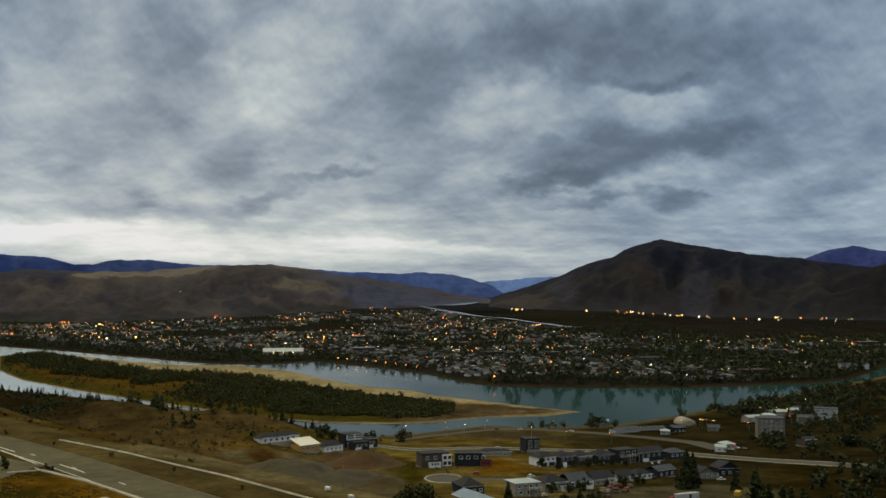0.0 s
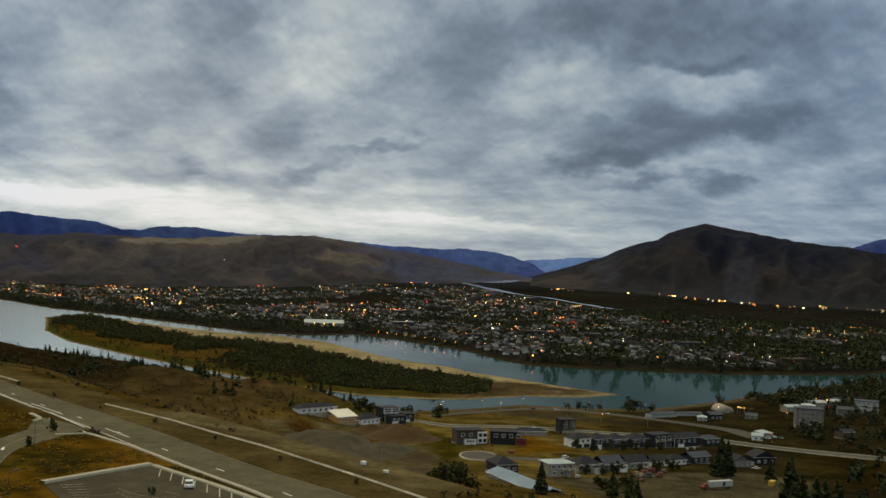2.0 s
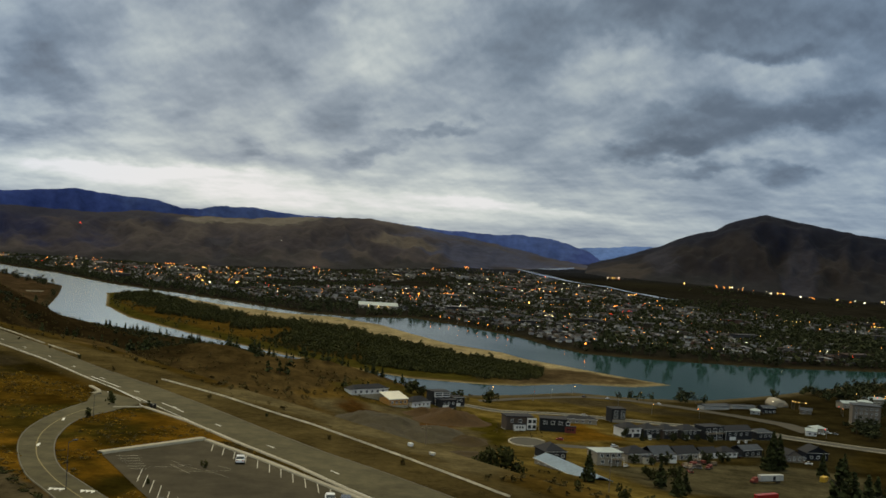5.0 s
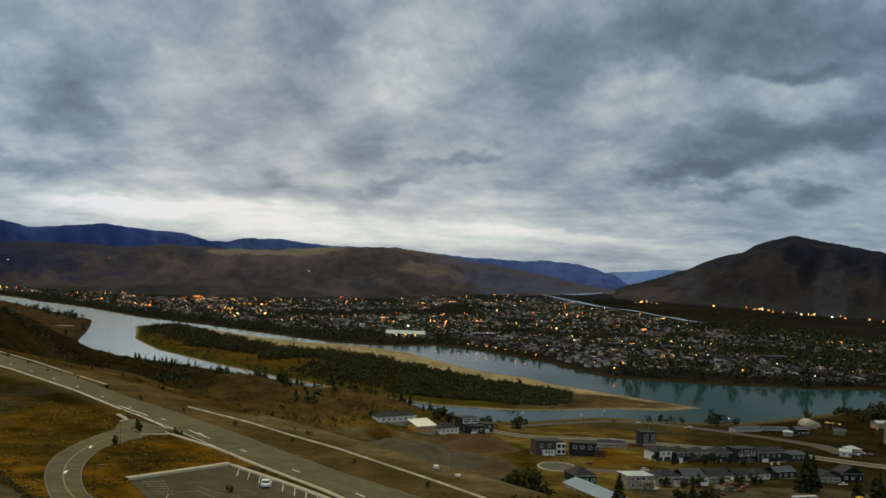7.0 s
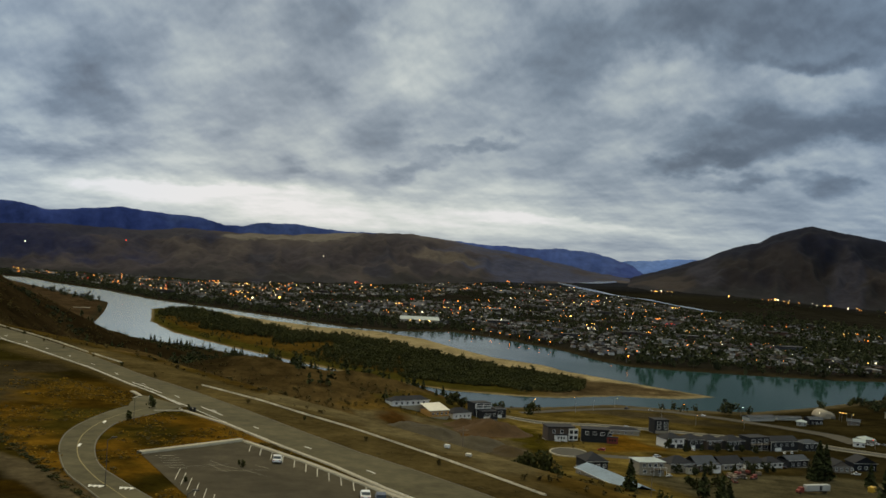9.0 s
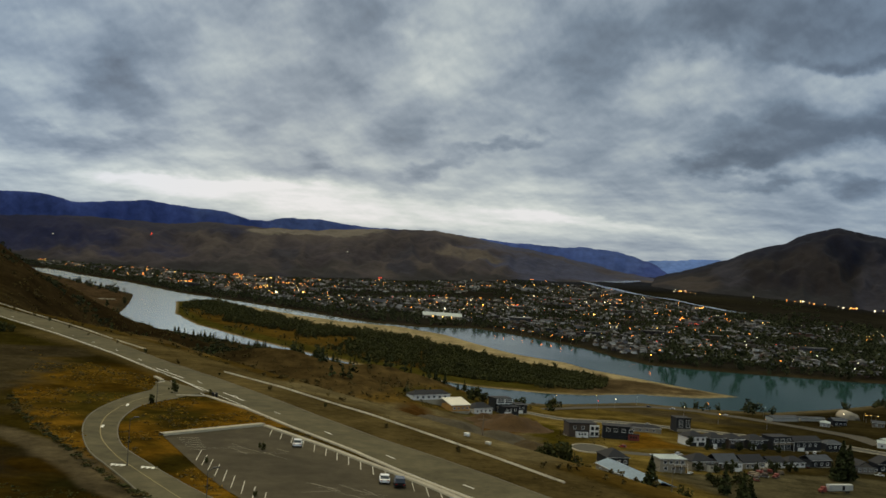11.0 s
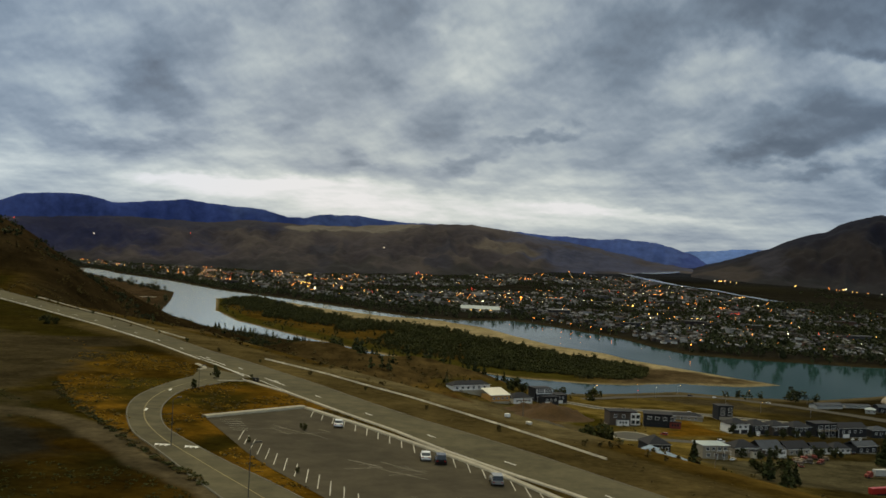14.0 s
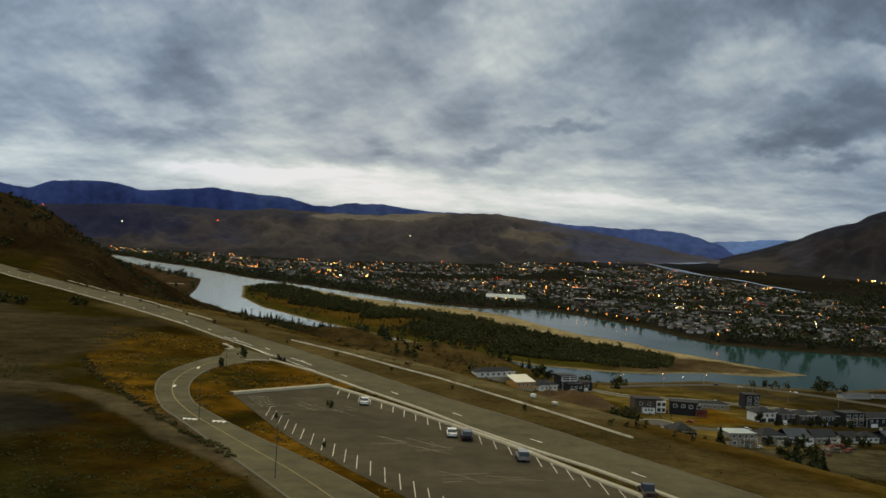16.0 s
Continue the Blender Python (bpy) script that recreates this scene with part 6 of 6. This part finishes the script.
for q in P[:70]:
    tree("conifer" if q[0] % 1 < 0.6 else "broad", "conifer", q[0], q[1], 4 + 5 * ((q[0] * 5.7) % 1), "dark tree on the back of the dry bluff", "trees on the bluff", 1.1, 120, 0.07)
P = sample(2500, 86, 60, 520, 480, 1350, lambda x, y: (to_bank(x, y) > 6) & (fbm(x, y, 60, 3, 41) + 0.25 * smooth(150, 300, x) > 0.3) & ~inside(x, y, YARD) & (np.hypot(x - 100, y - 600) > 85) & ((x > 215) | (to_bank(x, y) < 45) | ((x > 165) & (y < 640))))
forest("riverside_trees", "dark leafy trees among the riverside buildings", "broad", "town_leaf", P, sized(P, 5, 11, 6), 9, 60, 0.085)
P = sample(260, 87, 60, 330, 860, 1120, lambda x, y: (to_bank(x, y) > 4) & (to_bank(x, y) < 22))
forest("bank_trees", "bushy trees along the near river bank", "broad", "broadleaf", P, sized(P, 4, 8, 7), 10, 50, 0.09)
P = sample(700, 89, -1300, -760, 1500, 2300, lambda x, y: (to_bank(x, y) > 5) & (to_bank(x, y) < 75) & (fbm(x, y, 60, 2, 93) > -0.15))
forest("spit_trees", "dark bushes and trees on the river spit", "broad", "town_leaf", P, sized(P, 7, 14, 7), 11, 50, 0.09)
P = sample(2600, 90, -720, -330, 480, 1150, lambda x, y: (beyond(x, y) > 10) & (to_bank(x, y) > 12) & (fbm(x, y, 60, 3, 48) > 0.0))
forest("hillside_scrub", "dark scrub and small trees on the steep hillside", "broad", "town_leaf", P, sized(P, 2, 5.5, 7), 14, 30, 0.12)
dock = thing("dock", "pale timber landing at the river's edge", "dock", pose(-908, 1655, height(-880, 1680), 0, 0, 35))
part("decking", boxes((0, 52, -3, 3, 0.6, 1.1)), M["concrete"], dock)
for k in range(5):
    part("pile", boxes((2 + 11 * k, 2.8 + 11 * k, -2.5, -1.7, -4, 0.6)), M["wood"], dock)
# island woods


def grove(x, y, edge=0):
    lo, hi = y - np.interp(x, ISL_X, ISL_LO), np.interp(x, ISL_X, ISL_HI) - y
    wide = lo + hi
    right = (x > -330) & (x < -8)
    dense = right & (lo > 34 + 14 * lattice(x / 30, y / 30, 5)) & (hi > np.maximum(wide * 0.37, 75) + 25 * lattice(x / 40, y / 40, 6) + edge)
    left = (x > -770) & (x <= -330) & (hi > np.interp(x, [-770, -620, -450, -330], [50, 85, 185, 195]) + 30 * lattice(x / 40, y / 40, 6)) & (hi < np.interp(x, [-770, -600, -330], [230, 260, 330]) + 60 * lattice(x / 50, y / 50, 8)) & (lo > 30)
    return dense | left


P = sample(19000, 91, -780, 0, 950, 1930, grove)
H = sized(P, 5.5, 9, 9) * np.interp(P[:, 0], [-170, -15], [1.0, 0.55]) * np.interp(P[:, 1] - np.interp(P[:, 0], ISL_X, ISL_LO), [34, 85], [0.6, 1.0])
forest("island_woods", "dense dark cottonwood grove on the island", "broad", "broadleaf", P[130:], H[130:], 12, 60, 0.075)
for q, h in zip(P[:130], H[:130]):
    tree("broad", "broadleaf", q[0], q[1], h * (1.05 + 0.45 * (q[0] % 1)), "dark cottonwood in the island grove", "island cottonwoods", 1.0, 130, 0.065)
P = sample(9000, 97, -190, 0, 950, 1400, grove)
forest("island_woods", "low dark willows filling the end of the island grove", "broad", "broadleaf", P, sized(P, 3, 5.5, 9) * np.interp(P[:, 0], [-170, -15], [1.0, 0.75]), 17, 24, 0.12, np.full(len(P), 1.3))
P = sample(3200, 92, -790, -60, 960, 1920, lambda x, y: ~grove(x, y) & (y - np.interp(x, ISL_X, ISL_LO) > 14) & (np.interp(x, ISL_X, ISL_HI) - y > 120) & (fbm(x, y, 45, 3, 52) > 0.05))
forest("island_scrub", "willow scrub and young trees on the island", "broad", "broadleaf", P, sized(P, 2, 7, 10), 13, 18, 0.12)


# ---------------------------------------------------------------- the town across the river
def cottage_arrays(w, d, h, rise):
    v = np.array([(-w, -d, 0), (w, -d, 0), (w, d, 0), (-w, d, 0), (-w, -d, h), (w, -d, h), (w, d, h), (-w, d, h)], float)
    walls = np.array([(0, 1, 5, 4), (1, 2, 6, 5), (2, 3, 7, 6), (3, 0, 4, 7)])
    o = 1.1
    r = np.array([(-w * o, -d * o, h * 0.95), (w * o, -d * o, h * 0.95), (w * o, d * o, h * 0.95), (-w * o, d * o, h * 0.95), (-w * o, 0, h + rise), (w * o, 0, h + rise)], float)
    return v, walls, r, np.array([(0, 1, 5, 4), (2, 3, 4, 5)]), np.array([(0, 4, 3), (1, 2, 5)])


RIVER_BEARING = [-2.9, -2.3, -1.4, -0.2, 0.7, 2.5, 4.0, 5.5, 6.9]
RIVER_NEAR_DROP = [-1.09, -1.09, -1.27, -1.47, -1.54, -1.74, -1.98, -2.13, -2.15]


def flood_plain(x, y):
    """The open flats along the upper river."""
    d = np.hypot(x - EYE.x, y - EYE.y)
    az = np.degrees(np.arctan2(x - EYE.x, y - EYE.y))
    drop = np.degrees(np.arctan2(ground(x, y) - EYE.z, d))
    return (az > -3) & (az < 7) & (drop > np.interp(az, RIVER_BEARING, RIVER_NEAR_DROP) - 0.05)


def in_town(x, y):
    f = past_far(x, y)
    d = np.hypot(x - EYE.x, y - EYE.y)
    park = (x < -190) & (f < 130 + 60 * lattice(x / 120, y / 120, 3))
    hollow = fbm(x, y, 170, 3, 61) < -0.45
    far = d > np.interp(np.degrees(np.arctan2(x, y)), [-40, -31, -27, -20, -12, -8, -5, 0], [3700, 3950, 3780, 3480, 3450, 3640, 3850, 3600]) + 60 * lattice(x / 200, y / 200, 7)
    east = (x > 250) & (y > 2500 + 0 * x)
    return ~flood_plain(x, y) & (f > 32) & ~park & ~hollow & ~far & ~east & (np.abs(np.degrees(np.arctan2(x, y)) + 7) < 31)


def town():
    rng = np.random.default_rng(77)
    # plots along a street grid
    a = radians(24)
    u, v = np.meshgrid(np.arange(-2600, 2600, 12.0), np.arange(200, 4600, 17.0))
    keep = (np.floor(u / 12.0) % 9 != 0)
    u, v = u[keep] + rng.uniform(-4, 4, keep.sum()), v[keep] + rng.uniform(-4, 4, keep.sum()) + np.where(np.floor(v[keep] / 17) % 2 == 0, 3, -3)
    x, y = u * math.cos(a) - v * math.sin(a) + 600, u * math.sin(a) + v * math.cos(a) - 200
    m = in_town(x, y) & (rng.random(len(x)) < 0.66 - 0.3 * smooth(-0.1, 0.5, fbm(x, y, 75, 3, 67)) - 0.18 * smooth(150, 450, x))
    x, y = x[m], y[m]
    order = np.argsort(np.hypot(x + 40, y - 1300))
    x, y = x[order], y[order]
    P = np.stack([x, y, ground(x, y) - 0.2], 1)
    turns = a + np.where(rng.random(len(x)) < 0.5, 0, math.pi / 2) + rng.normal(0, 0.05, len(x))
    items_w = []
    kinds = [(3.6, 2.7, 2.6, 1.6), (4.2, 2.9, 2.5, 1.4), (3.2, 2.8, 3.8, 1.6), (4.8, 3.3, 4.0, 0.9)]
    which = rng.integers(0, 4, len(x))
    shared = []
    for w, d, h, rise in kinds:
        v0, walls, r, slopes, ends = cottage_arrays(w, d, h, rise)
        shared.append((mesh_np("wall", v0, [(walls, 0)], [M["walls"]]), mesh_np("roof", r, [(slopes, 0), (ends, 0)], [M["roofs"]])))
    near = 260
    for k in range(near):
        e = thing("town_house", "small gabled house in the town across the river", "house", pose(x[k], y[k], P[k, 2], 0, 0, math.degrees(turns[k])), "houses by the far bank")
        for nm, me in zip(("wall", "roof"), shared[which[k]]):
            o = new(nm, me)
            o.parent = e
    for j, (w, d, h, rise) in enumerate(kinds):
        m = which == j
        m[:near] = False
        v0, walls, r, slopes, ends = cottage_arrays(w, d, h, rise)
        vv = np.concatenate([v0, r])
        ones = rng.uniform(0.7, 1.05, m.sum())
        items_w.append(repeat(vv, [(walls, 0), (slopes + 8, 1), (ends + 8, 1)], P[m], ones, turns[m]))
    # larger shops, schools and flats
    big = rng.choice(len(x), 150, replace=False)
    big = big[big > near]
    bv, bw, br, bs, be = cottage_arrays(13, 8, 5.5, 0.5)
    items_w.append(repeat(np.concatenate([bv, br]), [(bw, 0), (bs + 8, 1), (be + 8, 1)], P[big], rng.uniform(0.8, 1.5, len(big)), turns[big]))
    v, g = merged(items_w)
    tagged(new("town_buildings", mesh_np("town_buildings", v, g, [M["walls"], M["roofs"]])), "grey and pale houses and shops of the town", "buildings", kind="stuff")
    return x, y


TX, TY = town()
P = sample(44000, 95, -2600, 1700, 1250, 4100, lambda x, y: ~flood_plain(x, y) & (past_far(x, y) > 16) & (np.hypot(x, y) < np.interp(np.degrees(np.arctan2(x, y)), [-40, -31, -27, -20, -12, -8, -5, 0], [3700, 4000, 3800, 3500, 3470, 3660, 3870, 3620])) & ((x < 250) | (y < 2450) | (fbm(x, y, 120, 3, 71) > 0.42)) & (np.abs(np.degrees(np.arctan2(x, y)) + 7) < 31) & (fbm(x, y, 90, 3, 63) + 0.5 * smooth(60, 20, past_far(x, y)) + 0.9 * ((x < -190) & (past_far(x, y) < 170)) > -0.32))
forest("town_trees", "dark street and garden trees through the town", "broad", "town_leaf", P, sized(P, 4.5, 10, 12), 15, 14, 0.15)
P = sample(7000, 98, 80, 1500, 1310, 2700, lambda x, y: ~flood_plain(x, y) & (past_far(x, y) > 16) & (fbm(x, y, 70, 3, 65) + 0.35 * smooth(100, 500, x) > 0.12) & (np.degrees(np.arctan2(x, y)) < 24))
forest("town_trees", "dark tall trees among the eastern streets", "broad", "town_leaf", P, sized(P, 7, 13, 12), 19, 16, 0.14)
P = sample(8000, 96, -1700, 900, 1280, 2950, lambda x, y: (past_far(x, y) > 8) & (past_far(x, y) < np.where(x < -190, 60, 30)) & (fbm(x, y, 60, 2, 64) > np.where(x > 60, -0.75, -0.3)))
forest("bank_trees", "dark trees lining the far bank", "broad", "town_leaf", P, sized(P, 6, 14, 13) * np.where(P[:, 0] > 60, 2.0, 1.0), 16, 30, 0.1, np.where(P[:, 0] > 60, 0.75, 1.0))


def lamps(name, label, tone, P, size):
    bm = bmesh.new()
    bmesh.ops.create_icosphere(bm, subdivisions=1, radius=1.0)
    v = np.array([p.co[:] for p in bm.verts])
    f = np.array([[q.index for q in p.verts] for p in bm.faces])
    bm.free()
    tv, tf = trunk_arrays(7.0, 0.12)
    a = repeat(v, [(f, 0)], P + [0, 0, 7.5], size, size * 0)
    b = repeat(tv, [(tf, 1)], P, np.ones(len(P)), size * 0)
    vv, g = merged([a, b])
    tagged(new(name, mesh_np(name, vv, g, [M["glow_" + tone], M["metal"]])), label, "lamps", kind="stuff")


rng = np.random.default_rng(5)
pick = rng.choice(len(TX), 1100, replace=False)
for k, (tone, lab) in enumerate((("amber", "amber street lights across the town"), ("gold", "golden street lights across the town"), ("warm", "warm white lights across the town"), ("red", "small red lights across the town"))):
    sel = pick[[slice(0, 560), slice(560, 760), slice(760, 980), slice(980, 1100)][k]]
    P = np.stack([TX[sel] + 9, TY[sel] - 9, ground(TX[sel] + 9, TY[sel] - 9)], 1)
    d = np.hypot(P[:, 0], P[:, 1]) / 2000
    lamps("town_lights", lab, tone, P, (0.2 + 0.55 * rng.random(len(sel)) ** 5) * d ** 0.6)
spots = rng.choice(np.arange(400, len(TX)), 54, replace=False)
for k, (tone, lab) in enumerate((("amber", "orange-lit forecourts and shop fronts in the town"), ("gold", "golden-lit car parks in the town"), ("red", "red shop signs in the town"))):
    sel = spots[[slice(0, 30), slice(30, 49), slice(49, 54)][k]]
    many = rng.integers(2, 8, len(sel))
    cx, cy = np.repeat(TX[sel], many), np.repeat(TY[sel], many)
    run = rng.normal(0, 1, len(cx)) * 9
    px, py = cx + run + rng.normal(0, 2, len(cx)), cy - 8 + run * 0.3 + rng.normal(0, 5, len(cx))
    lamps("town_lights", lab, tone, np.stack([px, py, ground(px, py) + 2 * rng.random(len(cx))], 1), (0.24 + 0.5 * rng.random(len(cx)) ** 2) * np.hypot(px, py) / 2200)
for k, x in enumerate(np.arange(-205, -60, 17.0)):
    y = float(np.interp(x, FAR_X, FAR_Y)) + 14
    pole(x, y, 6.5, "lit amber street lamp along the far bank", glow="amber", group="lamps on the far bank", bulb=0.55)
for x, y, tone, s in ((40, 1345, "amber", 0.9), (-760, 2220, "warm", 1.5), (-720, 2290, "gold", 1.6), (-350, 2060, "warm", 1.2), (-310, 2330, "amber", 1.6), (-60, 2260, "gold", 1.5)):
    pole(x, y, 9, "tall bright floodlight in the town", glow=tone, group="floodlights", bulb=s, name="floodlight")

# arena by the park
house("long white-roofed arena lit along its front", (-352, 1850), (-283, 1865), 40, "beige", "pale_roof", 6, 5, "gable_x", row_windows(70, 2.0, 12, 3.2, 2.0), name="arena")
for x in (-335, -318, -301):
    pole(x, 1849 + (x + 352) * 0.2, 4, "lit lamp at the arena's front", glow="gold", group="arena lamps", bulb=0.8, arm=0.6)

# upper river and far fields


# the bright sky's reflection is put into the far water's base colour
M["sky_sheen"] = material("far_water_sky_sheen", (0.27, 0.31, 0.36), 0.12, grain=0.08, scale=30, coarse=200, spec=0.5)


def far_water(name, label, left, right, lift=2.0):
    def at(az, d):
        return EYE.x + d * math.sin(radians(az)), EYE.y + d * math.cos(radians(az))

    def meet(az, el):
        for d in np.arange(1500, 4850, 6.0):
            x, y = at(az, d)
            if EYE.z + d * math.tan(radians(el)) < height(x, y) + lift:
                return x, y, height(x, y) + lift
        x, y = at(az, 4850)
        return x, y, height(x, y) + lift
    a, b = [meet(*q) for q in left], [meet(*q) for q in right]
    bm = bmesh.new()
    va, vb = [bm.verts.new(p) for p in a], [bm.verts.new(p) for p in b]
    for k in range(len(va) - 1):
        bm.faces.new([va[k], vb[k], vb[k + 1], va[k + 1]])
    bmesh.ops.recalc_face_normals(bm, faces=bm.faces)
    me = bpy.data.meshes.new(name)
    bm.to_mesh(me)
    me.materials.append(M["sky_sheen"])
    tagged(new(name, me), label, "river", kind="structure")


far_water("water_2", "pale reach of river winding up the valley", rounded([(-2.32, -1.04), (-1.7, -1.15), (-1.05, -1.28), (-0.3, -1.38), (0.58, -1.5), (1.53, -1.575), (2.63, -1.67), (3.97, -1.87), (4.8, -1.97), (5.44, -2.06), (6.38, -2.1)]), rounded([(-2.32, -1.0), (-1.7, -1.07), (-1.05, -1.19), (-0.3, -1.29), (0.58, -1.45), (1.53, -1.565), (2.63, -1.635), (3.97, -1.83), (4.8, -1.91), (5.44, -1.99), (6.37, -2.07)]))
far_water("water_3", "far pale bend of the river", [(-1.24, -0.95), (-0.6, -0.95), (-0.05, -0.92), (0.4, -0.87), (0.83, -0.8)], [(-1.24, -0.93), (-0.6, -0.84), (-0.33, -0.74), (0.2, -0.72), (0.8, -0.72)])


def hillside_lamp(az, el, tone, r):
    """A lone lamp on a hillside, on a short mast."""
    d = 3450
    x, y, z = EYE.x + d * math.sin(radians(az)), EYE.y + d * math.cos(radians(az)), EYE.z + d * math.tan(radians(el))
    deps = bpy.context.evaluated_depsgraph_get()
    hit, place, *_ = scene.ray_cast(deps, EYE, (Vector((x, y, z)) - EYE).normalized())
    p = place if hit else Vector((x, y, z))
    e = thing("hillside_lamp", "lone lit lamp on a mast on the hillside", "lamp", Matrix.Translation(p), "hillside lamps")
    bm = bmesh.new()
    tube(bm, (0, 0, -2), (0, 0, 5), 0.3, 0.2, 6)
    m = part("mast", bm, M["metal"], e)
    bm = bmesh.new()
    bmesh.ops.create_icosphere(bm, subdivisions=1, radius=r, matrix=Matrix.Translation((0, 0, 5)))
    part("bulb", bm, M["glow_" + tone], e, "glowing lamp")


for q in ((-30.5, -0.33, "warm", 1.6), (-25.6, -0.03, "red", 1.8), (-15.2, -0.31, "warm", 1.4), (-34.4, 0.3, "red", 1.8)):
    hillside_lamp(*q)
for k in range(46):
    az = 3.0 + 0.35 * rng.normal() if k < 10 else rng.uniform(6.5, 21)
    d = 3500 + 120 * rng.random() if k < 10 else 3450 + 150 * rng.random()
    x, y = EYE.x + d * math.sin(radians(az)), EYE.y + d * math.cos(radians(az))
    pole(x, y, 8, "lit lamp at the foot of the mountain", glow=("gold", "warm", "amber")[k % 3], group="lamps at the mountain's foot", bulb=0.7 + 1.2 * rng.random() ** 2, name="floodlight")
